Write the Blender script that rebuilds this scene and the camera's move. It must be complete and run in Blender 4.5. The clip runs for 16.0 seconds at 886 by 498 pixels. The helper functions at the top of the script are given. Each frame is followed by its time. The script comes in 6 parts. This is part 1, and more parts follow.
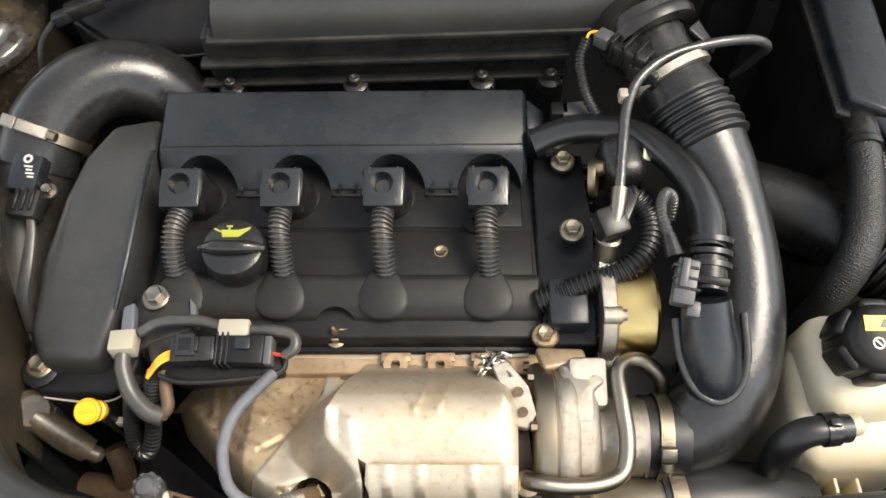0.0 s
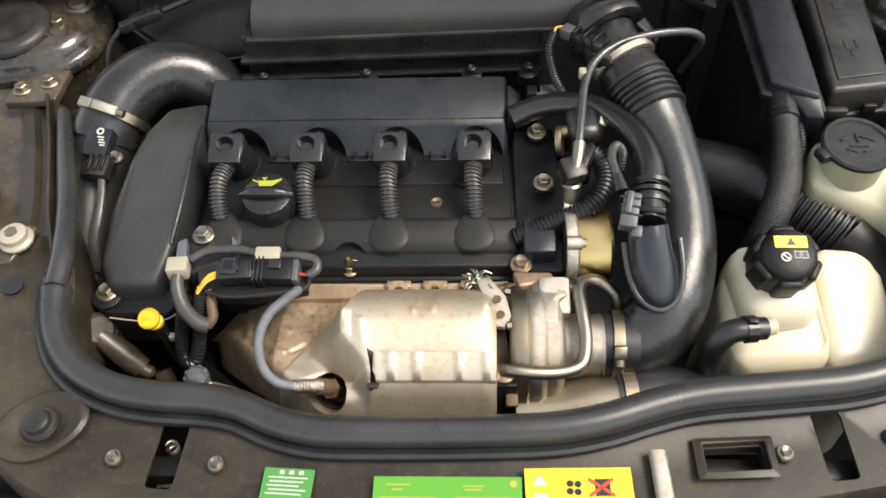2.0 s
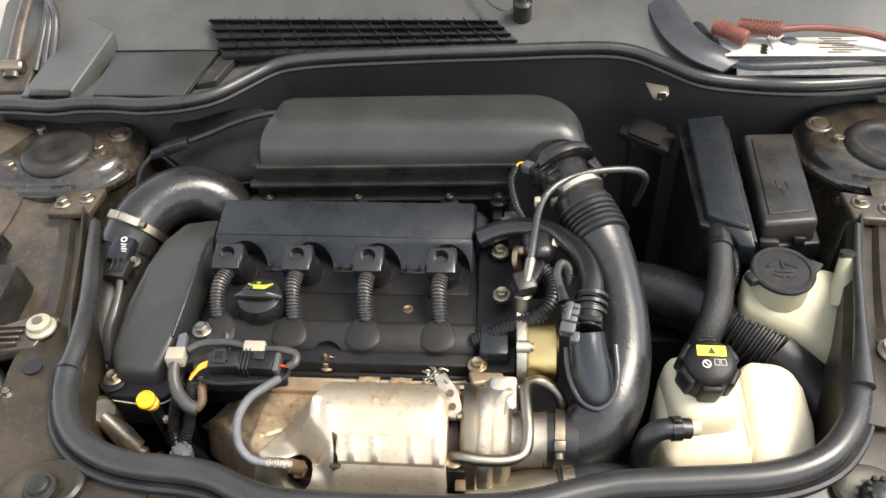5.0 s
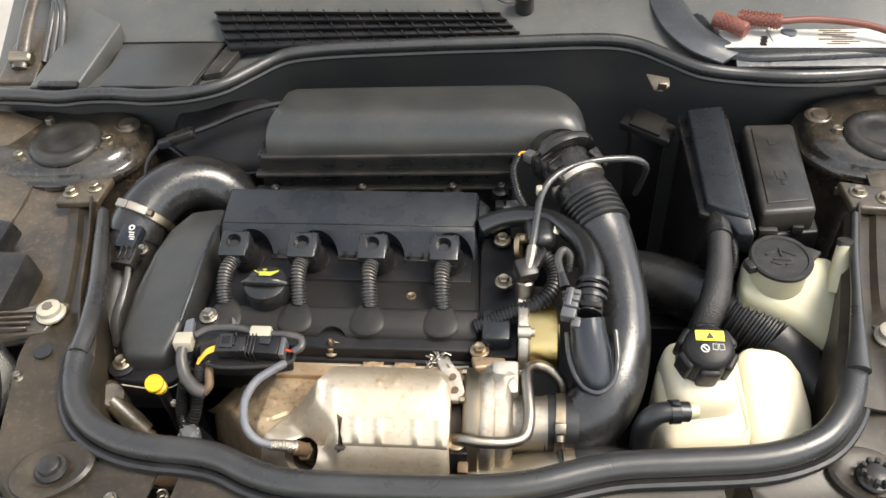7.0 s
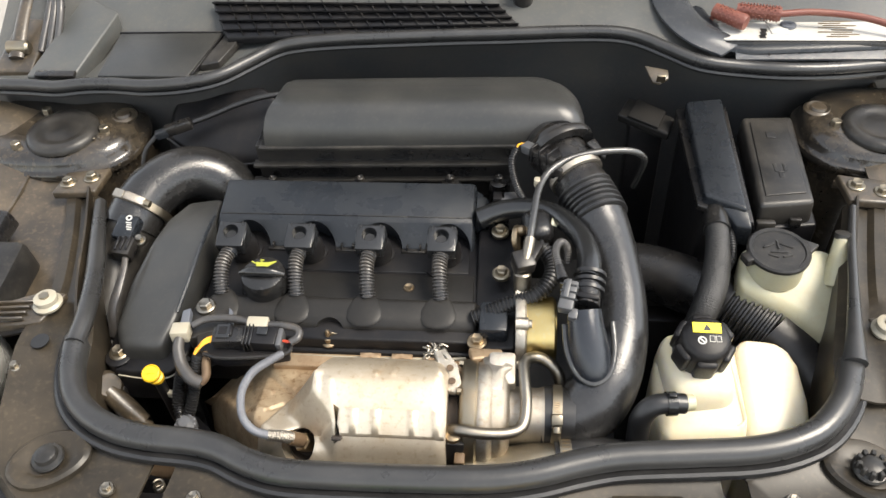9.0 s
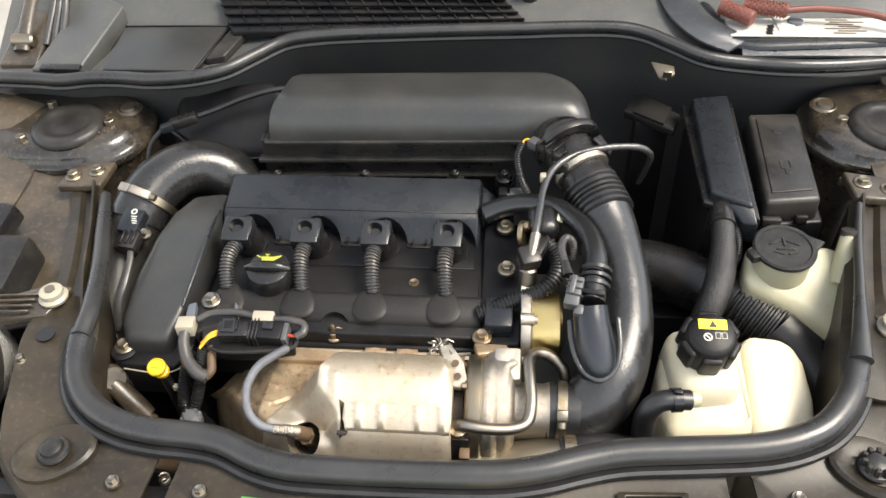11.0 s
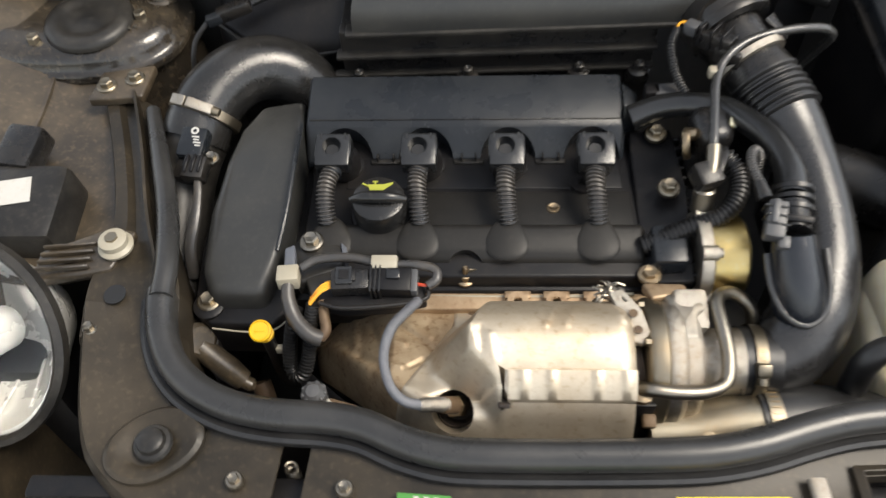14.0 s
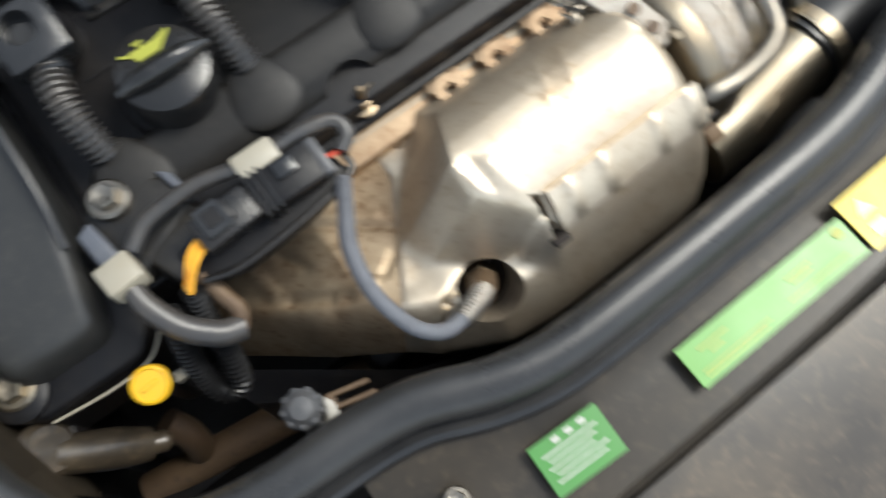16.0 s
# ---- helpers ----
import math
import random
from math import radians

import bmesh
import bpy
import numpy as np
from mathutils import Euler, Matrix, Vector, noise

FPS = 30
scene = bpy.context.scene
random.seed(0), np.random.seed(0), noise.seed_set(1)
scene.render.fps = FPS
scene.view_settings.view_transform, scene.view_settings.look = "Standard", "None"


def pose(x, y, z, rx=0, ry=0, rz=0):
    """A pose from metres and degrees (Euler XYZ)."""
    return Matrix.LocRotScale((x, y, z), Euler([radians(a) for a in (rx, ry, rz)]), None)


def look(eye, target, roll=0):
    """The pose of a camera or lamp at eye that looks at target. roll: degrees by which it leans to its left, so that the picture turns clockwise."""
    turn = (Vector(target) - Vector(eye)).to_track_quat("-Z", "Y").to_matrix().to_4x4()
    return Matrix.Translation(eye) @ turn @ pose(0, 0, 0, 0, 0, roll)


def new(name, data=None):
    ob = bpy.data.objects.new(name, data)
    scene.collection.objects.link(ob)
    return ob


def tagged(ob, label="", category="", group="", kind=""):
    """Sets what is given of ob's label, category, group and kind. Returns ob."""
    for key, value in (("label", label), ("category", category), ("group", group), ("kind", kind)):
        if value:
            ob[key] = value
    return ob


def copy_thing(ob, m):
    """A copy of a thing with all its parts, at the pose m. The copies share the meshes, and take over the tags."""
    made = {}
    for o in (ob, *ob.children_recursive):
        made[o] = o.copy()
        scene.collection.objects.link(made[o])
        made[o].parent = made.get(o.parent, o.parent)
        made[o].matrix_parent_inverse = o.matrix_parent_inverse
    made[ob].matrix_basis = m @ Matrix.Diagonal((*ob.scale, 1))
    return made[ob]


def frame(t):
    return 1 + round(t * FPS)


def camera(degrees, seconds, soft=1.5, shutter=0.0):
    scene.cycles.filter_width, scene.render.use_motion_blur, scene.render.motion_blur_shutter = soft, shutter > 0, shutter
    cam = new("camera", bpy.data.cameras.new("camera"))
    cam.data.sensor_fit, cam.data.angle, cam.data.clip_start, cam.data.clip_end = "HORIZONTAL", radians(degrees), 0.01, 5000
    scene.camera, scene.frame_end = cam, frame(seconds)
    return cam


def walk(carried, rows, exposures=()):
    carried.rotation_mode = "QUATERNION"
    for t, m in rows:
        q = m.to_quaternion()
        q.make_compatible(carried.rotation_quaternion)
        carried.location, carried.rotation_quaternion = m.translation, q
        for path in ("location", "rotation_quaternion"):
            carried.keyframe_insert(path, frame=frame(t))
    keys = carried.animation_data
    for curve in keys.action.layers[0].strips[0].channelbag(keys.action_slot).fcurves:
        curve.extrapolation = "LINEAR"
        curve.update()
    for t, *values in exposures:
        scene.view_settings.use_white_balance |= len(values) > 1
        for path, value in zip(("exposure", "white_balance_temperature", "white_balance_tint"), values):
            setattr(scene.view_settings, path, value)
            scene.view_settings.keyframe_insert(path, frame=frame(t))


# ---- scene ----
cam = camera(58.0, 16.0, shutter=0.5)
PATH = [
    (0, (0.109, -0.422, 1.348), (0.052, 0.728, -0.287), -2.5),
    (0.5, (0.123, -0.443, 1.355), (0.006, 0.716, -0.271), -4.7),
    (1, (0.14, -0.466, 1.366), (0.009, 0.711, -0.245), -4.7),
    (1.5, (0.142, -0.514, 1.378), (0.018, 0.712, -0.198), -4.7),
    (2, (0.127, -0.603, 1.392), (0.048, 0.686, -0.135), -3.0),
    (2.5, (0.174, -0.661, 1.418), (0.092, 0.709, -0.037), -2.1),
    (3, (0.207, -0.699, 1.44), (0.095, 0.764, 0.081), -2.3),
    (3.5, (0.214, -0.707, 1.451), (0.093, 0.822, 0.167), -2.2),
    (4, (0.212, -0.701, 1.447), (0.068, 0.839, 0.179), -2.6),
    (4.5, (0.201, -0.699, 1.445), (0.047, 0.833, 0.169), -2.7),
    (7, (0.202, -0.718, 1.446), (0.038, 0.803, 0.159), -2.8),
    (7.5, (0.2, -0.722, 1.444), (0.038, 0.799, 0.156), -2.8),
    (8, (0.203, -0.719, 1.445), (0.041, 0.796, 0.149), -2.9),
    (8.5, (0.203, -0.719, 1.446), (0.043, 0.793, 0.146), -2.7),
    (9, (0.203, -0.719, 1.443), (0.043, 0.794, 0.143), -2.5),
    (11.5, (0.194, -0.719, 1.443), (0.031, 0.784, 0.133), -2.3),
    (12, (0.19, -0.722, 1.441), (0.031, 0.779, 0.13), -2.2),
    (12.5, (0.191, -0.724, 1.444), (0.035, 0.772, 0.126), -2.1),
    (13, (0.192, -0.729, 1.438), (0.04, 0.755, 0.105), -1.8),
    (13.5, (0.126, -0.671, 1.405), (-0.024, 0.735, -0.01), -2.0),
    (14, (0.018, -0.566, 1.373), (-0.078, 0.707, -0.167), -3.3),
    (14.5, (-0.018, -0.432, 1.318), (-0.049, 0.659, -0.358), -2.4),
    (15, (-0.073, -0.328, 1.249), (-0.038, 0.557, -0.544), -1.2),
    (15.5, (-0.121, -0.29, 1.19), (0.048, 0.44, -0.664), -7.7),
    (16, (-0.096, -0.328, 1.184), (0.277, 0.228, -0.701), -4.0),
]
EXPOSURES = [(0.0, 1.11, 6950, 9), (2.5, 1.05, 6800, 9), (3.5, 1.32, 6800, 9), (7.0, 1.36, 6800, 9), (12.5, 1.36, 6800, 9), (13.5, 0.92, 6900, 9), (14.0, 0.8, 6800, 9), (14.5, 0.8, 6700, 9), (15.0, 0.95, 6600, 8), (15.5, 1.06, 6500, 8), (16.0, 0.7, 6200, 6)]
walk(cam, [(t, look(eye, target, roll)) for t, eye, target, roll in PATH], EXPOSURES)

# ---- light ----
world = bpy.data.worlds.new("sky")
scene.world = world
world.use_nodes = True
wn = world.node_tree.nodes
sky = wn.new("ShaderNodeTexSky")
sky.sky_type, sky.sun_disc = "NISHITA", False
sky.sun_elevation, sky.sun_rotation = radians(56), radians(103)
pale = wn.new("ShaderNodeHueSaturation")
pale.inputs["Saturation"].default_value = 0.35
world.node_tree.links.new(sky.outputs["Color"], pale.inputs["Color"])
world.node_tree.links.new(pale.outputs["Color"], wn["Background"].inputs["Color"])
wn["Background"].inputs["Strength"].default_value = 0.20
sun = new("sun", bpy.data.lights.new("sun", "SUN"))
sun.data.energy, sun.data.angle, sun.data.color = 2.3, radians(24), (1.0, 0.92, 0.81)
sun.matrix_world = look((1.15, -0.25, 2.4), (0.1, 0.0, 0.8))

# ---- materials ----


def material(name, base, rough, metal=0.0, dirt=None, dirt_amount=0.3, grain=60.0, bump=0.15, dirt_scale=9.0, coat=0.0, spec=0.5, rough_var=0.15, sss=0.0):
    """Base colour with fine grain, and a second colour of dust or stain laid over it in cloudy patches."""
    m = bpy.data.materials.new(name)
    m.use_nodes = True
    nt = m.node_tree
    n, l = nt.nodes, nt.links
    p = n["Principled BSDF"]
    co = n.new("ShaderNodeTexCoord")
    fine, cloud = n.new("ShaderNodeTexNoise"), n.new("ShaderNodeTexNoise")
    fine.inputs["Scale"].default_value, fine.inputs["Detail"].default_value = grain * 20, 4
    cloud.inputs["Scale"].default_value, cloud.inputs["Detail"].default_value = dirt_scale * 2, 7
    cloud.inputs["Roughness"].default_value = 0.65
    for t in (fine, cloud):
        l.new(co.outputs["Object"], t.inputs["Vector"])
    ramp = n.new("ShaderNodeValToRGB")
    ramp.color_ramp.elements[0].position, ramp.color_ramp.elements[1].position = 0.42, 0.72
    l.new(cloud.outputs["Fac"], ramp.inputs["Fac"])
    amount = n.new("ShaderNodeMath")
    amount.operation = "MULTIPLY"
    amount.inputs[1].default_value = dirt_amount
    l.new(ramp.outputs["Color"], amount.inputs[0])
    # small specks of dust and wear over the cloudy patches
    speck, pick = n.new("ShaderNodeTexNoise"), n.new("ShaderNodeMapRange")
    speck.inputs["Scale"].default_value, speck.inputs["Detail"].default_value = 170, 3
    l.new(co.outputs["Object"], speck.inputs["Vector"])
    pick.inputs["From Min"].default_value, pick.inputs["From Max"].default_value = 0.54, 0.72
    pick.inputs["To Max"].default_value = dirt_amount * 0.55
    l.new(speck.outputs["Fac"], pick.inputs["Value"])
    both = n.new("ShaderNodeMath")
    both.operation, both.use_clamp = "ADD", True
    l.new(amount.outputs[0], both.inputs[0])
    l.new(pick.outputs["Result"], both.inputs[1])
    mix = n.new("ShaderNodeMix")
    mix.data_type = "RGBA"
    mix.inputs["A"].default_value = (*base, 1)
    mix.inputs["B"].default_value = (*(dirt or tuple(c * 0.75 for c in base)), 1)
    l.new(both.outputs[0], mix.inputs["Factor"])
    l.new(mix.outputs["Result"], p.inputs["Base Color"])
    rr = n.new("ShaderNodeMapRange")
    rr.inputs["To Min"].default_value, rr.inputs["To Max"].default_value = max(0.02, rough - rough_var), min(1.0, rough + rough_var)
    l.new(cloud.outputs["Fac"], rr.inputs["Value"])
    l.new(rr.outputs["Result"], p.inputs["Roughness"])
    p.inputs["Metallic"].default_value = metal
    p.inputs["Coat Weight"].default_value = coat
    p.inputs["Specular IOR Level"].default_value = spec
    if sss:
        p.inputs["Subsurface Weight"].default_value = sss
        p.inputs["Subsurface Radius"].default_value = (0.02, 0.016, 0.008)
        p.inputs["Subsurface Scale"].default_value = 0.6
    if bump:
        b = n.new("ShaderNodeBump")
        b.inputs["Strength"].default_value, b.inputs["Distance"].default_value = bump, 0.0015
        l.new(fine.outputs["Fac"], b.inputs["Height"])
        l.new(b.outputs["Normal"], p.inputs["Normal"])
    return m


DUST = (0.16, 0.13, 0.095)
PLASTIC = material("black_plastic", (0.0085, 0.0085, 0.009), 0.28, dirt=DUST, dirt_amount=0.10, spec=0.42)
PLASTIC_GLOSS = material("glossy_black_plastic", (0.009, 0.0095, 0.010), 0.17, dirt=(0.06, 0.056, 0.052), dirt_amount=0.12, spec=0.6, rough_var=0.1)
INTAKE_BLACK = material("worn_intake_plastic", (0.014, 0.014, 0.0145), 0.24, dirt=(0.07, 0.067, 0.064), dirt_amount=0.2, spec=0.6, rough_var=0.08)
PLASTIC_BLUE = material("satin_black_plastic", (0.0105, 0.0125, 0.0155), 0.28, dirt=(0.06, 0.06, 0.058), dirt_amount=0.17, spec=0.36)
PLASTIC_DUSTY = material("dusty_black_plastic", (0.014, 0.0135, 0.013), 0.33, dirt=(0.09, 0.08, 0.066), dirt_amount=0.30, spec=0.33)
PLASTIC_DEEP = material("deep_black_plastic", (0.006, 0.006, 0.007), 0.38, dirt=DUST, dirt_amount=0.05, spec=0.25)
RUBBER = material("rubber", (0.010, 0.010, 0.0105), 0.36, dirt=(0.06, 0.058, 0.055), dirt_amount=0.18, bump=0.1)
RUBBER_SHINY = material("smooth_rubber", (0.010, 0.010, 0.010), 0.20, dirt=(0.06, 0.055, 0.05), dirt_amount=0.28, bump=0.12, rough_var=0.09)
SEAL = material("seal_rubber", (0.021, 0.021, 0.021), 0.30, dirt=(0.07, 0.066, 0.062), dirt_amount=0.2, bump=0.08)
CONDUIT = material("grey_conduit", (0.034, 0.034, 0.035), 0.30, dirt=DUST, dirt_amount=0.25)
PAINT = material("dusty_dark_paint", (0.018, 0.015, 0.011), 0.40, dirt=(0.10, 0.077, 0.05), dirt_amount=0.36, spec=0.3, bump=0.05, dirt_scale=5)
PAINT_BROWN = material("dusty_brown_paint", (0.030, 0.024, 0.017), 0.38, dirt=(0.15, 0.112, 0.07), dirt_amount=0.5, coat=0.15, bump=0.06, dirt_scale=6)
PAINT_DEEP = material("bulkhead_paint", (0.046, 0.048, 0.050), 0.42, dirt=DUST, dirt_amount=0.2, dirt_scale=4)
COVER = material("matte_black_cover_plastic", (0.0125, 0.012, 0.0115), 0.42, dirt=(0.05, 0.045, 0.038), dirt_amount=0.2, spec=0.22, dirt_scale=6)
AIRBOX = material("satin_grey_black_plastic", (0.024, 0.0245, 0.024), 0.31, dirt=(0.085, 0.078, 0.065), dirt_amount=0.22, spec=0.48, dirt_scale=5, rough_var=0.10)
BOX_GREY = material("worn_grey_box_plastic", (0.036, 0.039, 0.044), 0.22, dirt=(0.085, 0.083, 0.08), dirt_amount=0.35, dirt_scale=5)
SHIELD = material("heat_shield_metal", (0.63, 0.55, 0.43), 0.42, metal=0.8, dirt=(0.36, 0.25, 0.14), dirt_amount=0.55, bump=0.15, dirt_scale=7)
TAN = material("tan_heat_shield", (0.37, 0.285, 0.185), 0.55, metal=0.45, dirt=(0.15, 0.085, 0.04), dirt_amount=0.9, bump=0.15, dirt_scale=10)
# near-black brown with the shade of slot, sensor well and turbine gap painted in
SHADE_METAL = material("shade_dark_metal", (0.022, 0.017, 0.014), 0.7, dirt=(0.05, 0.032, 0.02), dirt_amount=0.6)
NAVY = material("glossy_navy_plastic", (0.012, 0.014, 0.018), 0.09, dirt=(0.04, 0.04, 0.04), dirt_amount=0.15, rough_var=0.05)
RUST_DIM = material("dull_rust", (0.12, 0.078, 0.043), 0.6, metal=0.3, dirt=(0.05, 0.03, 0.02), dirt_amount=0.7)
RUSTY = material("heat_stained_metal", (0.42, 0.31, 0.20), 0.5, metal=0.7, dirt=(0.22, 0.13, 0.07), dirt_amount=0.75, bump=0.2, dirt_scale=12)
CAST = material("cast_aluminium", (0.43, 0.40, 0.35), 0.40, metal=1.0, dirt=(0.24, 0.18, 0.12), dirt_amount=0.6, bump=0.5, grain=90)
STEEL = material("plated_steel", (0.27, 0.24, 0.185), 0.42, metal=1.0, dirt=(0.28, 0.21, 0.13), dirt_amount=0.6)
BRONZE = material("bronzed_steel", (0.34, 0.27, 0.18), 0.4, metal=1.0, dirt=(0.16, 0.11, 0.07), dirt_amount=0.6)
GOLD = material("yellow_zinc", (0.58, 0.42, 0.15), 0.30, metal=1.0, dirt=(0.52, 0.47, 0.30), dirt_amount=0.6, dirt_scale=5)
PIPE_STEEL = material("dull_steel_pipe", (0.25, 0.23, 0.195), 0.36, metal=1.0, dirt=(0.20, 0.16, 0.11), dirt_amount=0.5)
DARK_PIPE = material("grey_plastic_pipe", (0.024, 0.024, 0.024), 0.15, dirt=(0.10, 0.095, 0.085), dirt_amount=0.25, spec=0.7, rough_var=0.08)
TANK = material("milky_tank_plastic", (0.62, 0.565, 0.42), 0.34, dirt=(0.56, 0.43, 0.24), dirt_amount=0.45, bump=0.03, sss=0.4, dirt_scale=4)
TANK_DULL = material("aged_tank_plastic", (0.38, 0.365, 0.255), 0.42, dirt=(0.34, 0.29, 0.18), dirt_amount=0.5, bump=0.04, sss=0.25)
YELLOW = material("yellow_plastic", (0.62, 0.36, 0.012), 0.35, dirt=(0.40, 0.22, 0.02), dirt_amount=0.4, bump=0.05)
YELLOW_INK = material("yellow_print", (0.85, 0.72, 0.03), 0.4, bump=0.0)
LIME_INK = material("lime_print", (0.32, 0.33, 0.04), 0.45, bump=0.0)
GREEN_STICKER = material("green_sticker", (0.075, 0.27, 0.022), 0.35, dirt=(0.11, 0.25, 0.04), dirt_amount=0.4, bump=0.0)
DARK_GREEN = material("dark_green_sticker", (0.055, 0.21, 0.038), 0.35, dirt=(0.06, 0.18, 0.05), dirt_amount=0.4, bump=0.0)
YELLOW_STICKER = material("yellow_sticker", (0.66, 0.49, 0.02), 0.4, bump=0.0)
WHITE = material("white_label", (0.45, 0.44, 0.41), 0.45, dirt=(0.33, 0.29, 0.22), dirt_amount=0.4, bump=0.0)
RED_INK = material("red_print", (0.45, 0.05, 0.02), 0.4, bump=0.0)
# print, and flat black that stands in for shade in holes, slots and recesses
INK_HOLE_BLACK = material("black_print_and_holes", (0.01, 0.01, 0.01), 0.4, bump=0.0)
CREAM = material("cream_clip_plastic", (0.30, 0.275, 0.215), 0.4, dirt=(0.3, 0.25, 0.17), dirt_amount=0.4)
GREY_CONN = material("grey_connector_plastic", (0.060, 0.062, 0.066), 0.4, dirt=(0.09, 0.08, 0.07), dirt_amount=0.4)
BRAID = material("braided_wire_sleeve", (0.145, 0.150, 0.165), 0.40, metal=0.3, dirt=(0.07, 0.072, 0.08), dirt_amount=0.5, bump=0.6, grain=70)
TOWER = material("glossy_dusty_black_paint", (0.012, 0.0105, 0.009), 0.22, dirt=(0.11, 0.085, 0.055), dirt_amount=0.45, coat=0.3, bump=0.05, dirt_scale=6, rough_var=0.2)
BRAID_BLACK = material("black_braided_sleeve", (0.016, 0.016, 0.016), 0.45, dirt=(0.05, 0.048, 0.045), dirt_amount=0.4, bump=0.9, grain=30)
BLUE_GREY = material("blue_grey_plastic", (0.085, 0.092, 0.108), 0.4, dirt=(0.12, 0.12, 0.12), dirt_amount=0.4)
ORANGE = material("orange_wire", (0.80, 0.38, 0.03), 0.4, bump=0.0)
RED_CABLE = material("red_rubber", (0.13, 0.036, 0.024), 0.45, dirt=(0.20, 0.09, 0.06), dirt_amount=0.4)
GREY_COWL = material("grey_cowl_plastic", (0.050, 0.053, 0.053), 0.45, dirt=(0.11, 0.10, 0.08), dirt_amount=0.4, dirt_scale=4)
LAMP_BODY = material("lamp_chrome", (0.72, 0.72, 0.70), 0.28, metal=0.5, dirt=(0.5, 0.5, 0.47), dirt_amount=0.4, bump=0.0)
CONCRETE = material("garage_concrete", (0.28, 0.27, 0.25), 0.8, dirt=(0.16, 0.15, 0.14), dirt_amount=0.6, dirt_scale=1, bump=0.3)
PLASTER = material("garage_plaster", (0.70, 0.69, 0.66), 0.85, dirt=(0.5, 0.48, 0.45), dirt_amount=0.5, dirt_scale=0.7, bump=0.2)
GLASS = bpy.data.materials.new("clear_glass")
GLASS.use_nodes = True
g = GLASS.node_tree.nodes["Principled BSDF"]
g.inputs["Transmission Weight"].default_value, g.inputs["Roughness"].default_value = 1.0, 0.02
g.inputs["Base Color"].default_value = (0.97, 0.98, 0.98, 1)
g.inputs["IOR"].default_value = 1.25

# ---- mesh helpers ----


def thing(name, at, label="", category="", group="", kind=""):
    """An Empty at the base of a thing."""
    ob = new(name)
    ob.empty_display_size = 0.01
    ob.location = at
    return tagged(ob, label, category, group, kind)


def part(name, bm, mat, parent=None, label="", smooth=True):
    """Links a bmesh, given in world metres, as one mesh under a thing or a part."""
    bmesh.ops.recalc_face_normals(bm, faces=bm.faces[:])
    me = bpy.data.meshes.new(name)
    bm.to_mesh(me)
    bm.free()
    me.materials.append(mat)
    if smooth:
        me.polygons.foreach_set("use_smooth", [True] * len(me.polygons))
        me.set_sharp_from_angle(angle=radians(38))
    ob = new(name, me)
    if parent is not None:
        ob.parent = parent
        place = Vector(parent.location)
        if parent.parent is not None:
            place = Vector(parent.parent.location)
        ob.matrix_parent_inverse = Matrix.Translation(-place) if parent.data is None else Matrix.Identity(4)
    if label:
        ob["label"] = label
    return ob


def spline(points, steps=8):
    """Smooth line through points of any dimension."""
    p = [np.array([tuple(c) if hasattr(c, '__len__') else c for c in q], float) for q in points]
    p = [2 * p[0] - p[1]] + p + [2 * p[-1] - p[-2]]
    out = []
    for a, b, c, d in zip(p, p[1:], p[2:], p[3:]):
        for i in range(steps):
            t = i / steps
            out.append(0.5 * (2 * b + (c - a) * t + (2 * a - 5 * b + 4 * c - d) * t * t + (3 * b - a - 3 * c + d) * t**3))
    out.append(p[-2])
    return out


def rings(bm, loops, closed=True, caps=True):
    """Skins loops of equal length one to the next."""
    vs = [[bm.verts.new(Vector(q)) for q in loop] for loop in loops]
    n = len(vs[0])
    for a, b in zip(vs, vs[1:]):
        for i in range(n if closed else n - 1):
            j = (i + 1) % n
            bm.faces.new((a[i], a[j], b[j], b[i]))
    if caps and closed:
        bm.faces.new(vs[0])
        bm.faces.new(vs[-1][::-1])
    return bm


def tube(points, radius, seg=16, steps=8, ribs=None, bm=None, flat=1.0):
    """A round bar or hose through points; radius is a number or one per point; ribs = (pitch, depth) makes it corrugated."""
    bm = bm or bmesh.new()
    rad = radius if hasattr(radius, "__len__") else [radius] * len(points)
    line = spline([(*p, r) for p, r in zip(points, rad)], steps)
    if ribs:
        pos = np.array(line)
        run = np.r_[0, np.cumsum(np.linalg.norm(np.diff(pos[:, :3], axis=0), axis=1))]
        count = max(8, int(run[-1] / ribs[0] * 4))
        at = np.linspace(0, run[-1], count + 1)
        pos = np.stack([np.interp(at, run, pos[:, k]) for k in range(4)], 1)
        pos[:, 3] += ribs[1] * np.array([(1, 1, -1, -1)[k % 4] for k in range(count + 1)]) * 0.5
        line = list(pos)
    loops, side = [], None
    for i, q in enumerate(line):
        a, b = line[max(i - 1, 0)], line[min(i + 1, len(line) - 1)]
        way = Vector(b[:3] - a[:3]).normalized()
        if side is None:
            side = way.cross(Vector((0, 0, 1)))
            side = side if side.length > 0.1 else way.cross(Vector((0, 1, 0)))
        side = (side - way * side.dot(way)).normalized()
        up = way.cross(side)
        loops.append([Vector(q[:3]) + float(q[3]) * (math.cos(t) * side + flat * math.sin(t) * up) for t in (2 * math.pi * k / seg for k in range(seg))])
    return rings(bm, loops)


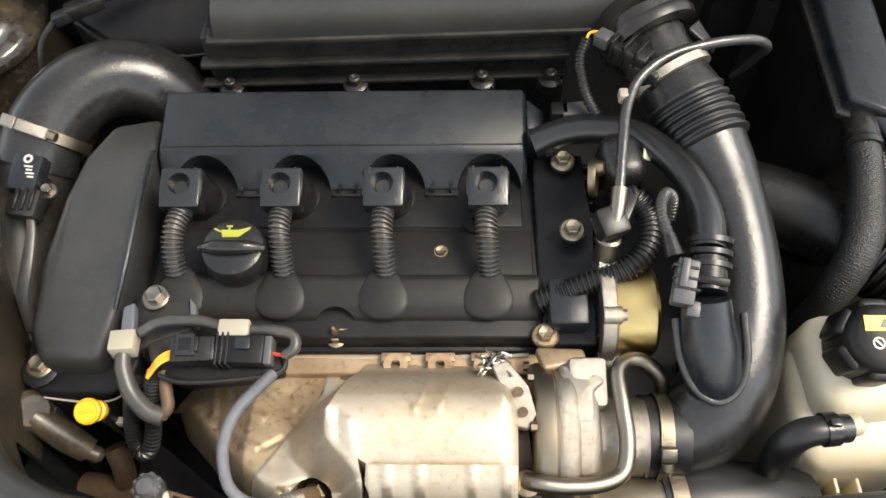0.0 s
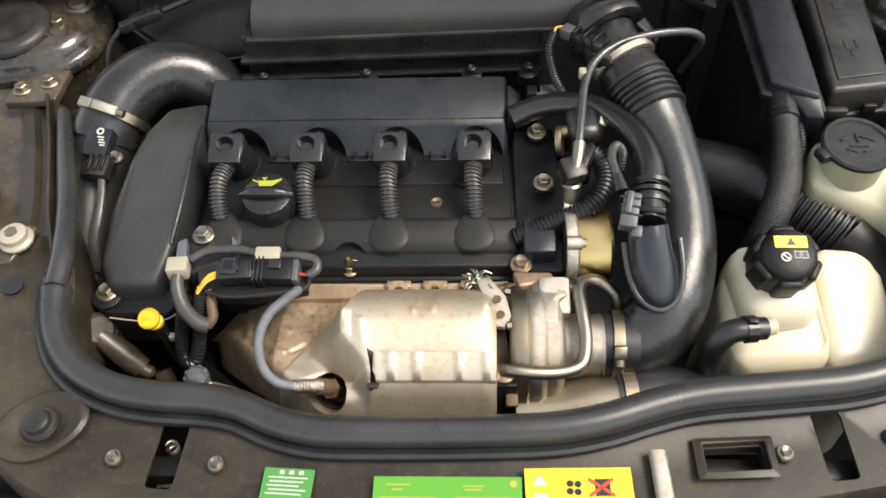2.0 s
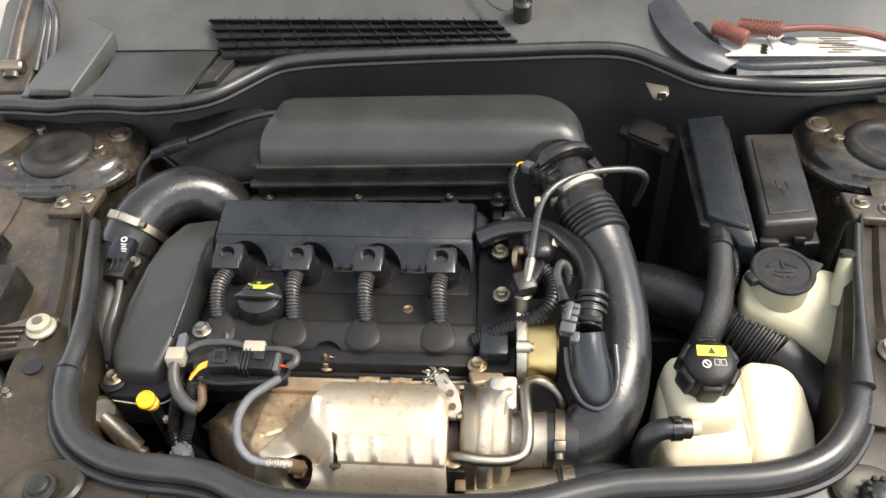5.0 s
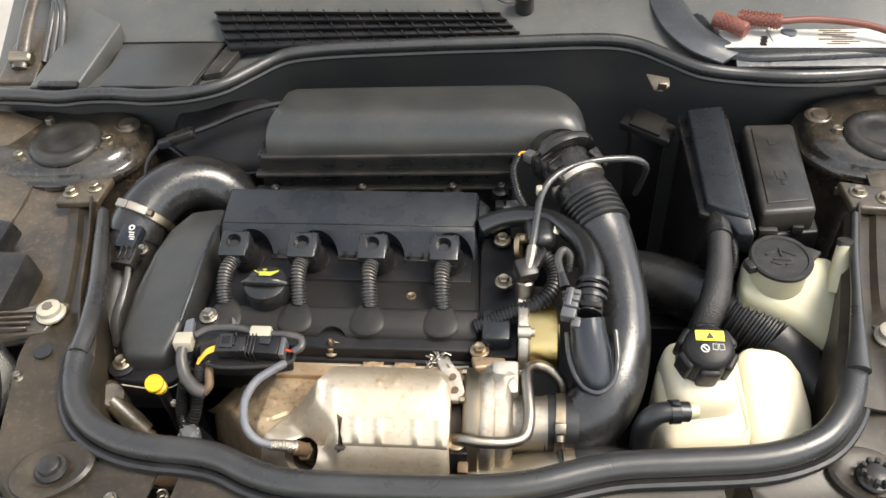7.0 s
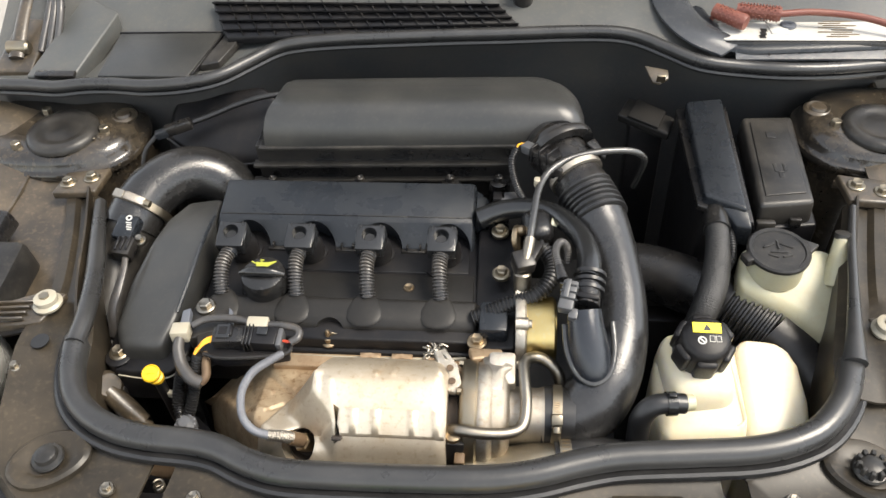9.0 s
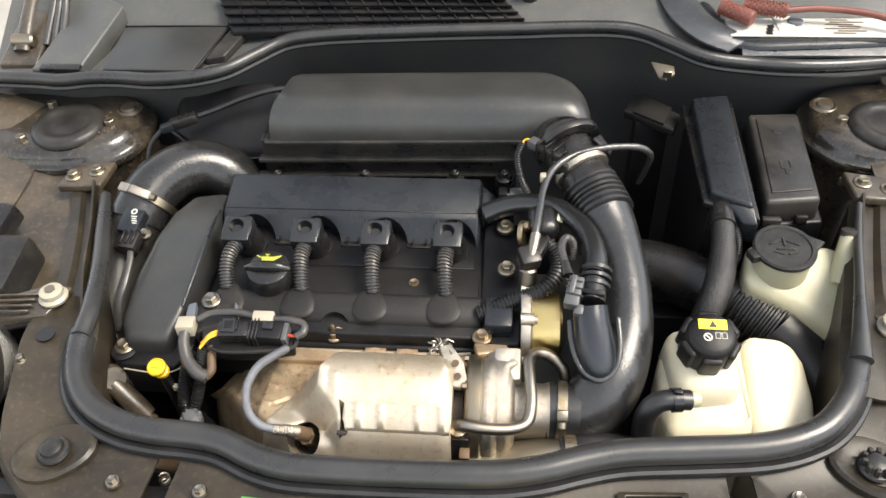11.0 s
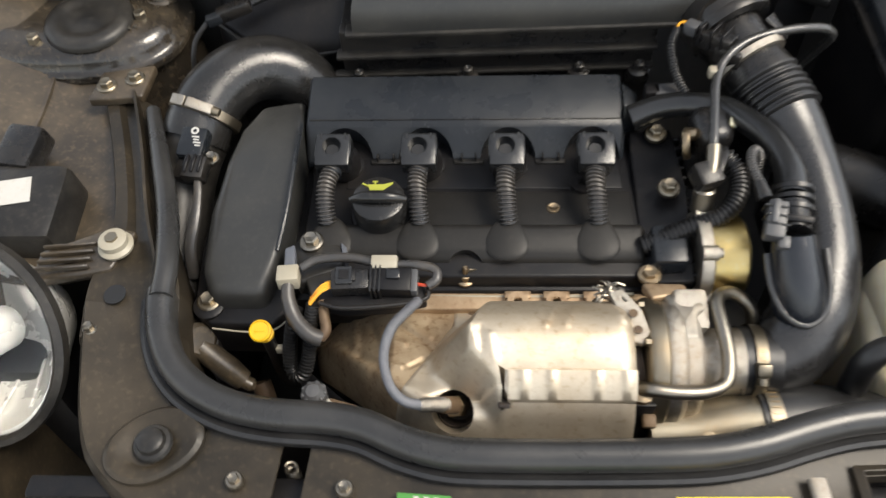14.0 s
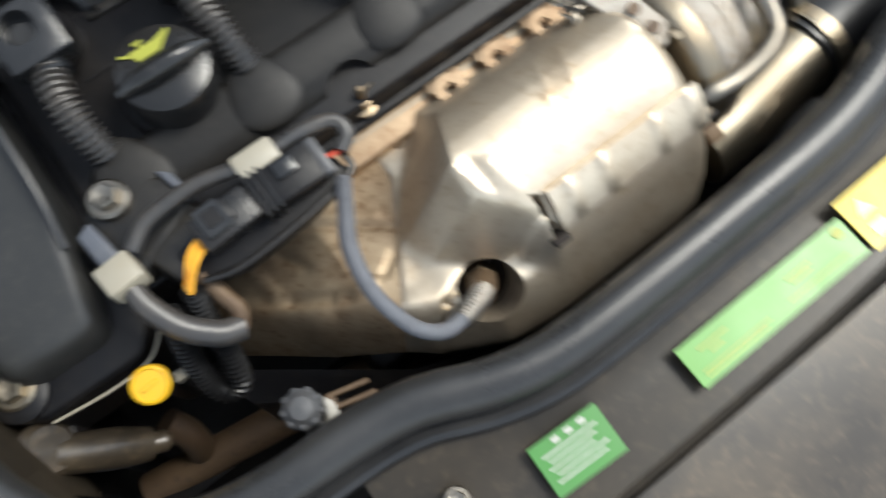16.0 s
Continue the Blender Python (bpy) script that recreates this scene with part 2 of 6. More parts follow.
def lathe(profile, at, axis=(0, 0, 1), seg=32, bm=None):
    """Turns (radius, height) pairs about an axis that starts at a place."""
    bm = bm or bmesh.new()
    turn = Vector((0, 0, 1)).rotation_difference(Vector(axis)).to_matrix()
    loops = [[Vector(at) + turn @ Vector((max(r, 1e-5) * math.cos(t), max(r, 1e-5) * math.sin(t), h)) for t in (2 * math.pi * k / seg for k in range(seg))] for r, h in profile]
    return rings(bm, loops, caps=tuple(profile[0]) != tuple(profile[-1]))


def bevelled(bm, width, segments=2, angle=25):
    bmesh.ops.recalc_face_normals(bm, faces=bm.faces[:])
    sharp = [e for e in bm.edges if len(e.link_faces) == 2 and e.calc_face_angle(0) > radians(angle)]
    if width:
        bmesh.ops.bevel(bm, geom=sharp, offset=width, segments=segments, affect="EDGES", profile=0.5)
    return bm


def box(size, m, bevel=0.002, segments=2, taper=1.0):
    """A box of a size, centred at the pose m, its top tapered."""
    bm = bmesh.new()
    bmesh.ops.create_cube(bm, size=1)
    for v in bm.verts:
        k = taper if v.co.z > 0 else 1
        v.co = Vector((v.co.x * size[0] * k, v.co.y * size[1] * k, v.co.z * size[2]))
    bevelled(bm, bevel, segments)
    bm.transform(m)
    return bm


def prism(top, depth, bevel=0.004, segments=3, grow=0.0, down=(0, 0, -1)):
    """A block under a polygon of 3D corners, its foot grown outwards."""
    bm = bmesh.new()
    pts = [Vector(p) for p in top]
    mid = sum(pts, Vector()) / len(pts)
    foot = [p + Vector(down) * depth + Vector(((p - mid).x, (p - mid).y, 0)) * grow for p in pts]
    rings(bm, [pts, foot])
    return bevelled(bm, bevel, segments)


def along_x(sections, bevel=0.0, segments=2):
    """Skins (x, [(y, z), ...]) outlines one to the next."""
    bm = bmesh.new()
    rings(bm, [[(x, y, z) for y, z in outline] for x, outline in sections])
    return bevelled(bm, bevel, segments)


def cut(ob, *cutters):
    """Takes the cutters' solids out of a mesh object."""
    for bm in cutters:
        bmesh.ops.recalc_face_normals(bm, faces=bm.faces[:])
        me = bpy.data.meshes.new("cutter")
        bm.to_mesh(me)
        bm.free()
        tool = new("cutter", me)
        mod = ob.modifiers.new("cut", "BOOLEAN")
        mod.operation, mod.object, mod.solver = "DIFFERENCE", tool, "EXACT"
        held = ob.parent
        keep = ob.matrix_parent_inverse.copy()
        ob.parent = None
        bpy.context.view_layer.update()
        shaped = bpy.data.meshes.new_from_object(ob.evaluated_get(bpy.context.evaluated_depsgraph_get()))
        ob.modifiers.clear()
        shaped.name = ob.data.name
        ob.data = shaped
        if held is not None:
            ob.parent = held
            ob.matrix_parent_inverse = keep
        bpy.data.objects.remove(tool)
    ob.data.polygons.foreach_set("use_smooth", [True] * len(ob.data.polygons))
    ob.data.set_sharp_from_angle(angle=radians(35))
    return ob


def sheet(rows, thick=0.003, down=(0, 0, -1)):
    """A bent plate through rows of points, with thickness."""
    bm = bmesh.new()
    top = [[Vector(p) for p in r] for r in rows]
    low = [[p + Vector(down) * thick for p in r] for r in top]
    loops = [a + b[::-1] for a, b in zip(top, low)]
    return rings(bm, loops)


def hex_bolt(at, size=0.006, axis=(0, 0, 1), washer=1.75, height=0.006, stub=0.004, mat=None, label="hex-head bolt with round flange, dusty steel"):
    """A flanged hexagon bolt: flange, head with a dished top, and its shank below."""
    mat = mat or STEEL
    b = thing("bolt", at, label, "bolt", "engine bay bolts")
    part("flange", lathe([(0.0, -stub), (size * washer, -stub), (size * washer, 0.0), (size * washer * 0.86, 0.0014), (0.0, 0.0014)], at, axis, 20), mat, b)
    bm = lathe([(0.0, 0.0012), (size * 1.12, 0.0012), (size * 1.12, height), (size * 0.95, height + 0.0012), (size * 0.55, height + 0.0008), (0, height + 0.0004)], at, axis, 6)
    part("head", bm, mat, b, smooth=False)
    return b

# ---- setting: garage ----
for nm, bm, mat in (
    ("floor", box((9, 9, 0.1), pose(0.1, -0.5, -0.05), 0), CONCRETE),
    ("wall_north", box((9, 0.2, 3.2), pose(0.1, 4.1, 1.6), 0), PLASTER),
    ("wall_west", box((0.2, 9, 1.2), pose(-4.5, -0.5, 0.6), 0), PLASTER),
    ("wall_east", box((0.2, 9, 1.2), pose(4.7, -0.5, 0.6), 0), PLASTER),
):
    tagged(part(nm, bm, mat, smooth=False), kind="structure")

# ---- car body ----
body = thing("car_body", (0.13, 0.1, 0.0), "dark dusty car body around the open engine bay", "car body")
# inner pan and walls of the bay, standing on the ground by the lower frame
part("bay_floor", box((1.3, 0.95, 0.02), pose(0.13, 0.05, 0.42), 0.004), PAINT_DEEP, body)
part("subframe", box((0.9, 0.5, 0.42), pose(0.13, 0.1, 0.21), 0.02), PAINT_DEEP, body)
part("inner_wing", sheet([[(-0.47, -0.27, 0.79), (-0.45, -0.27, 0.43)], [(-0.47, 0.1, 0.80), (-0.45, 0.1, 0.43)], [(-0.47, 0.45, 0.86), (-0.45, 0.45, 0.43)]], 0.004, (-1, 0, 0)), PAINT_BROWN, body)
part("inner_wing", sheet([[(0.73, -0.27, 0.79), (0.71, -0.27, 0.43)], [(0.73, 0.1, 0.80), (0.71, 0.1, 0.43)], [(0.73, 0.45, 0.86), (0.71, 0.45, 0.43)]], 0.004, (1, 0, 0)), PAINT_BROWN, body)
part("radiator_wall", box((0.98, 0.02, 0.32), pose(0.13, -0.305, 0.59), 0.004), PLASTIC_DEEP, body)
# bulkhead and the scuttle lip that carries the rear seal
REAR = [(-0.592, 0.268, 0.888), (-0.497, 0.261, 0.89), (-0.445, 0.253, 0.892), (-0.405, 0.258, 0.894), (-0.361, 0.256, 0.896), (-0.307, 0.246, 0.899), (-0.249, 0.248, 0.903), (-0.205, 0.265, 0.906), (-0.171, 0.296, 0.911), (-0.136, 0.325, 0.918), (-0.103, 0.332, 0.923), (-0.046, 0.339, 0.925), (0.035, 0.347, 0.925), (0.117, 0.354, 0.925), (0.198, 0.359, 0.925), (0.279, 0.366, 0.925), (0.344, 0.368, 0.924), (0.383, 0.363, 0.919), (0.422, 0.344, 0.911), (0.466, 0.323, 0.902), (0.529, 0.32, 0.895), (0.588, 0.314, 0.895), (0.651, 0.321, 0.893), (0.718, 0.338, 0.89), (0.784, 0.353, 0.888)]
rear = [tuple(p) for p in spline(REAR, 4)]
part("bulkhead", sheet([[(x, y + 0.004, z - 0.006), (x, y + 0.045, z - 0.06), (x, y + 0.07, z - 0.2), (x, y + 0.07, 0.43)] for x, y, z in rear], 0.004, (0, 1, 0)), PAINT_DEEP, body)
part("scuttle", sheet([[(x, y + 0.006, z - 0.005), (x, max(y + 0.02, 0.36 + (z - 0.9) * 0.5), z + 0.003), (x, 0.46, 0.958), (x, 0.60, 0.985), (x, 0.9, 1.12)] for x, y, z in rear], 0.004), GREY_COWL, body)
rear_seal = thing("rear_seal", (0.13, 0.37, 0.915), "black rubber bonnet seal along the scuttle edge", "seal")
part("bulb", tube([(x, y, z + 0.004) for x, y, z in REAR], 0.0085, 12, 5), SEAL, rear_seal)
part("clamping_lip", tube([(x, y - 0.003, z - 0.008) for x, y, z in REAR], 0.0045, 8, 5), RUBBER, rear_seal)

# bonnet, propped open over the bay
part("bonnet", sheet([[(x, 0.80, 1.04), (x, 0.755, 1.32 + 0.01 * math.cos(3 * (x - 0.13))), (x, 0.70, 1.66 + 0.02 * math.cos(3 * (x - 0.13))), (x, 0.65, 1.95 + 0.02 * math.cos(3 * (x - 0.13)))] for x in np.linspace(-0.55, 0.81, 14)], 0.02, (0, 0.8, 0.4)), PAINT, body)

# left and right rails
LEFT_IN = [(-0.262, -0.185, 0.795), (-0.268, -0.135, 0.806), (-0.297, -0.064, 0.808), (-0.328, 0.03, 0.808), (-0.361, 0.118, 0.808)]
LEFT_OUT = [(-0.338, -0.185, 0.79), (-0.340, -0.135, 0.802), (-0.338, -0.064, 0.803), (-0.366, 0.03, 0.803), (-0.400, 0.118, 0.803)]
RIGHT_IN = [(0.545, -0.185, 0.805), (0.552, -0.135, 0.816), (0.575, -0.064, 0.818), (0.605, 0.03, 0.818), (0.634, 0.118, 0.818)]
RIGHT_OUT = [(0.625, -0.185, 0.80), (0.628, -0.135, 0.812), (0.625, -0.064, 0.813), (0.648, 0.03, 0.813), (0.675, 0.118, 0.813)]
for inner, outer, s in ((LEFT_IN, LEFT_OUT, -1), (RIGHT_IN, RIGHT_OUT, 1)):
    rows = []
    for a, b in zip(spline(inner, 5), spline(outer, 5)):
        a, b = Vector(a), Vector(b)
        rows.append([a + Vector((-0.012 * s, 0, -0.09)), a + Vector((-0.010 * s, 0, -0.008)), a, a.lerp(b, 0.33) + Vector((0, 0, -0.006)), a.lerp(b, 0.5) + Vector((0, 0, -0.006)), a.lerp(b, 0.67), b, b + Vector((0.004 * s, 0, -0.01)), b + Vector((0.01 * s, 0, -0.06))])
    part("side_rail", sheet(rows, 0.003), PAINT, body)
    # pinch weld flange that stands up along the rail
    rows = [[Vector(a) + Vector((0.002 * s, 0, 0.012)), Vector(a) + Vector((0, 0, -0.004))] for a in spline(inner[1:], 5)]
    part("flange", sheet(rows, 0.003, (s, 0, 0)), PAINT, body)
    # rear bracket with two bolts
    e = inner[-1]
    part("rail_bracket", prism([(e[0] - 0.006 * s, e[1] - 0.005, e[2] + 0.008), (e[0] + 0.055 * s, e[1] - 0.008, e[2] + 0.006), (e[0] + 0.05 * s, e[1] + 0.035, e[2] + 0.010), (e[0] - 0.01 * s, e[1] + 0.045, e[2] + 0.012)], 0.012, 0.003), PAINT_BROWN, body)
    hex_bolt((e[0] + 0.008 * s, e[1] + 0.022, e[2] + 0.011), 0.0065)
    hex_bolt((e[0] + 0.038 * s, e[1] + 0.012, e[2] + 0.009), 0.0065)

# outer wings beyond the rails
part("wing_apron", sheet([[(-0.335, -0.1, 0.775), (-0.40, -0.1, 0.755), (-0.47, -0.1, 0.76), (-0.60, -0.1, 0.79)], [(-0.36, 0.03, 0.775), (-0.41, 0.03, 0.77), (-0.48, 0.03, 0.79), (-0.60, 0.03, 0.81)], [(-0.40, 0.13, 0.79), (-0.44, 0.13, 0.79), (-0.50, 0.13, 0.81), (-0.60, 0.13, 0.83)], [(-0.42, 0.27, 0.82), (-0.48, 0.27, 0.84), (-0.54, 0.27, 0.86), (-0.62, 0.27, 0.87)]], 0.003), PAINT_BROWN, body)
part("wing_apron", sheet([[(0.62, -0.3, 0.765), (0.67, -0.3, 0.755), (0.74, -0.3, 0.76), (0.87, -0.3, 0.79)], [(0.645, 0.03, 0.785), (0.69, 0.03, 0.78), (0.76, 0.03, 0.80), (0.88, 0.03, 0.82)], [(0.675, 0.13, 0.80), (0.72, 0.13, 0.80), (0.78, 0.13, 0.82), (0.88, 0.13, 0.84)], [(0.68, 0.30, 0.83), (0.74, 0.30, 0.85), (0.80, 0.30, 0.87), (0.88, 0.30, 0.88)]], 0.003), PAINT_BROWN, body)

# strut towers: a broad pressed plate with a rolled edge over the drum, and a dished cap
def oval(cx, cy, a, b, z, n=56, power=2.6):
    """A rounded-square outline, slightly lower to the front."""
    pts = []
    for k in range(n):
        c, q = math.cos(2 * math.pi * k / n), math.sin(2 * math.pi * k / n)
        y = b * math.copysign(abs(q) ** (2 / power), q)
        pts.append((cx + a * math.copysign(abs(c) ** (2 / power), c), cy + y, z + 0.10 * y))
    return pts


for cx, cy, s in ((-0.465, 0.243, -1), (0.735, 0.283, 1)):
    steps = [(0.40, 0.842), (0.62, 0.843), (0.80, 0.841), (0.87, 0.837), (0.91, 0.829), (0.925, 0.822), (0.95, 0.819), (0.985, 0.818), (1.0, 0.815), (1.0, 0.810), (0.965, 0.807), (0.955, 0.80), (0.955, 0.775), (0.97, 0.765), (1.0, 0.755), (1.02, 0.66)]
    part("strut_tower", rings(bmesh.new(), [oval(cx, cy, 0.135 * f, 0.090 * f, z) for f, z in steps]), TOWER, body)
    part("strut_cap", lathe([(0.052, -0.004), (0.0515, 0.001), (0.049, 0.0050), (0.044, 0.0072), (0.038, 0.0074), (0.033, 0.0058), (0.029, 0.0040), (0.022, 0.0036), (0.010, 0.0050), (0.0, 0.0054)], (cx - 0.028 * s, cy - 0.026, 0.842), (0, -0.08, 1), 48), PLASTIC_DUSTY, body)
    part("drip_tab", lathe([(0, 0), (0.019, 0), (0.020, 0.004), (0.016, 0.007), (0.012, 0.005), (0.010, 0.009), (0, 0.010)], (cx - 0.099 * s, cy + 0.022, 0.838), (0, -0.05, 1), 24), PAINT_BROWN, body)
    part("face_panel", box((0.05, 0.004, 0.012), pose(cx - 0.07 * s, cy - 0.088, 0.788, 0, 0, 10 * -s), 0.001), PAINT_BROWN, body)
    for dx, dy in ((-0.029, -0.057), (-0.017, 0.023), (0.086, -0.018)):
        q = (cx + dx * -s, cy + dy, 0.838 + 0.10 * dy)
        hex_bolt(q, 0.0065, height=0.011, mat=STEEL, label="zinc-plated strut mount nut on the tower")
# stamped characters on the left tower are plain bars
for k in range(14):
    x = -0.462 + 0.0063 * k
    part("stamped_mark", box((0.0034, 0.0052, 0.0010), pose(x, 0.1785 + 0.36 * (x + 0.462) * (x + 0.54) * 6, 0.8385 + 0.045 * (x + 0.462), 4, 0, 12 + 1.2 * k), 0.0002, 1), PIPE_STEEL, body)

# ---- front panel ----
SEAL_LINE = [(-0.268, -0.150, 0.814), (-0.266, -0.166, 0.811), (-0.260, -0.188, 0.806), (-0.246, -0.214, 0.801), (-0.222, -0.236, 0.797), (-0.188, -0.252, 0.795), (-0.150, -0.259, 0.794), (-0.105, -0.262, 0.794), (-0.075, -0.268, 0.794), (-0.045, -0.281, 0.793), (-0.012, -0.2895, 0.792), (0.030, -0.2915, 0.792), (0.120, -0.2905, 0.792), (0.190, -0.288, 0.793), (0.235, -0.280, 0.794), (0.275, -0.2675, 0.795), (0.316, -0.258, 0.796), (0.380, -0.252, 0.797), (0.440, -0.2465, 0.799), (0.480, -0.237, 0.802), (0.512, -0.220, 0.806), (0.538, -0.190, 0.811), (0.553, -0.158, 0.815), (0.556, -0.146, 0.816)]
EDGE_LINE = [(-0.336, -0.156, 0.804), (-0.328, -0.206, 0.792), (-0.318, -0.254, 0.78), (-0.298, -0.294, 0.769), (-0.235, -0.338, 0.764), (-0.14, -0.358, 0.764), (-0.01, -0.362, 0.766), (0.15, -0.36, 0.768), (0.31, -0.348, 0.762), (0.41, -0.334, 0.764), (0.52, -0.312, 0.768), (0.6, -0.278, 0.771), (0.635, -0.232, 0.783), (0.65, -0.171, 0.799)]


def evenly(points, count):
    """Places at equal steps along a smooth line through points."""
    fine = np.array(spline(points, 12))
    run = np.r_[0, np.cumsum(np.linalg.norm(np.diff(fine, axis=0), axis=1))]
    at = np.linspace(0, run[-1], count)
    return [Vector([float(np.interp(a, run, fine[:, k])) for k in range(3)]) for a in at]


def moulding(points, outline):
    """Runs an outline of (outward, up) offsets along a level line whose outer side is on its right hand."""
    loops = []
    for i, p in enumerate(points):
        a, b = points[max(i - 1, 0)], points[min(i + 1, len(points) - 1)]
        way = Vector((b.x - a.x, b.y - a.y, 0)).normalized()
        out = Vector((way.y, -way.x, 0))
        loops.append([p + out * d + Vector((0, 0, h)) for d, h in outline])
    return rings(bmesh.new(), loops)


line = evenly(SEAL_LINE, 90)
rows = []
for p, out in zip(line, evenly(EDGE_LINE, 90)):
    out = Vector(out)
    a = Vector((p.x, p.y, min(p.z - 0.018, 0.79)))
    lip = (out - a).normalized() * 0.016
    rows.append([a - lip * 0.8 + Vector((0, 0, -0.03)), a - lip * 0.6, a + lip, a + lip * 1.5 + Vector((0, 0, -0.004)), a.lerp(out, 0.6) + Vector((0, 0, -0.002)), out, out + lip * 0.4 + Vector((0, 0, -0.012)), out + lip * 0.6 + Vector((0, 0, -0.10))])
panel = part("front_panel", sheet(rows, 0.003), PAINT, body)
cutters = [box((0.024, 0.058, 0.1), pose(-0.135, -0.304, 0.76, 0, 0, -5), 0.004), box((0.025, 0.058, 0.1), pose(0.425, -0.293, 0.77, 0, 0, 4), 0.004), box((0.050, 0.022, 0.1), pose(0.340, -0.306, 0.76, 0, 0, 3), 0.003)]
cut(panel, *cutters)
part("latch_surround", bevelled(rings(bmesh.new(), [[(0.340 + a * 0.033, -0.306 + b * 0.018 + a * 0.0015, 0.7735) for a, b in ((-1, -1), (1, -1), (1, 1), (-1, 1))], [(0.340 + a * 0.026, -0.306 + b * 0.0125 + a * 0.0015, 0.7765) for a, b in ((-1, -1), (1, -1), (1, 1), (-1, 1))], [(0.340 + a * 0.025, -0.306 + b * 0.0115 + a * 0.0015, 0.755) for a, b in ((-1, -1), (1, -1), (1, 1), (-1, 1))]], caps=False), 0.001, 1), PAINT, body)
part("under_panel", box((0.95, 0.10, 0.01), pose(0.13, -0.33, 0.705), 0.002), PLASTIC_DEEP, body)
part("bumper_top", sheet([[(x, -0.372 + 0.05 * ((x - 0.13) / 0.5) ** 4, 0.735), (x, -0.42 + 0.06 * ((x - 0.13) / 0.5) ** 4, 0.728), (x, -0.50 + 0.10 * ((x - 0.13) / 0.5) ** 2, 0.705), (x, -0.55 + 0.12 * ((x - 0.13) / 0.5) ** 2, 0.60)] for x in np.linspace(-0.42, 0.70, 24)], 0.004), PAINT_BROWN, body)
for cx, cy, cz, ribbed in ((-0.250, -0.280, 0.777, False), (0.549, -0.254, 0.783, True)):
    pear = []
    for k in range(32):
        a = 2 * math.pi * k / 32
        far = 0.034 + 0.010 * math.cos(a - (0.75 if not ribbed else 2.4)) ** 2
        pear.append((cx + far * math.cos(a), cy + 0.82 * far * math.sin(a), cz - 0.001 + 0.12 * 0.82 * far * math.sin(a)))
    inner = [(cx + (x - cx) * 0.9, cy + (y - cy) * 0.9, z + 0.0028) for x, y, z in pear]
    dish = [(cx + (x - cx) * 0.68, cy + (y - cy) * 0.68, z + 0.0022) for x, y, z in pear]
    well = [(cx + (x - cx) * 0.52, cy + (y - cy) * 0.52, z - 0.0012) for x, y, z in pear]
    part("mount_plate", rings(bmesh.new(), [[(x, y, z - 0.008) for x, y, z in pear], pear, inner, dish, well]), PAINT, body)
    part("rubber_mount", lathe([(0, 0.0), (0.0155, 0.0), (0.0165, 0.003), (0.0150, 0.0055), (0.0120, 0.0065), (0.0105, 0.0110), (0.0070, 0.0128), (0, 0.0130)], (cx, cy, cz - 0.002), (0, -0.1, 1), 28), PLASTIC_DUSTY, body)
    for k in range(10 if ribbed else 0):
        a = radians(36 * k)
        part("rib", box((0.0042, 0.0050, 0.012), pose(cx + 0.0125 * math.cos(a), cy + 0.0125 * math.sin(a), cz + 0.006, 0, 0, 36 * k + 90), 0.0008, 1), PLASTIC_DUSTY, body)

front_seal = thing("front_seal", (0.13, -0.28, 0.76), "thick black rubber bonnet seal bordering the engine bay", "seal")
part("bulb", moulding(line, [(-0.013, -0.018), (-0.0135, -0.004), (-0.011, 0.003), (-0.006, 0.0062), (0.0, 0.0068), (0.006, 0.0048), (0.0105, 0.0008), (0.0125, -0.005), (0.0115, -0.011), (0.004, -0.0125), (0.004, -0.018)]), SEAL, front_seal)
part("lip", moulding(line, [(0.002, -0.013), (0.013, -0.0135), (0.0165, -0.0125), (0.0195, -0.0145), (0.0205, -0.018), (0.0185, -0.023), (0.002, -0.025)]), RUBBER, front_seal)
part("end_strip", tube([(-0.264, -0.158, 0.8125), (-0.267, -0.12, 0.817), (-0.281, -0.060, 0.820), (-0.306, 0.01, 0.820), (-0.334, 0.085, 0.818)], [0.0105, 0.0105, 0.0105, 0.0095, 0.0075], 14, 6), SEAL, front_seal)
part("end_strip", tube([(0.556, -0.152, 0.817), (0.563, -0.12, 0.825), (0.580, -0.055, 0.830), (0.600, 0.02, 0.832), (0.622, 0.09, 0.832)], [0.0125, 0.009, 0.006, 0.005, 0.004], 12, 6), SEAL, front_seal)

for q in ((-0.178, -0.309, 0.7745), (-0.089, -0.315, 0.7760), (0.381, -0.302, 0.7735), (0.473, -0.287, 0.7755)):
    hex_bolt(q, 0.0042, mat=PIPE_STEEL, height=0.004, label="small dark screw in the front panel")

# pressed bead drawn in bright metal: the panel's highlight is put into its colour
bead = [(0.276, -0.302, 0.7755), (0.277, -0.320, 0.7745), (0.278, -0.350, 0.7710)]
part("bead_highlight", tube(bead, 0.0075, 14, 6, flat=0.5), CAST, body)
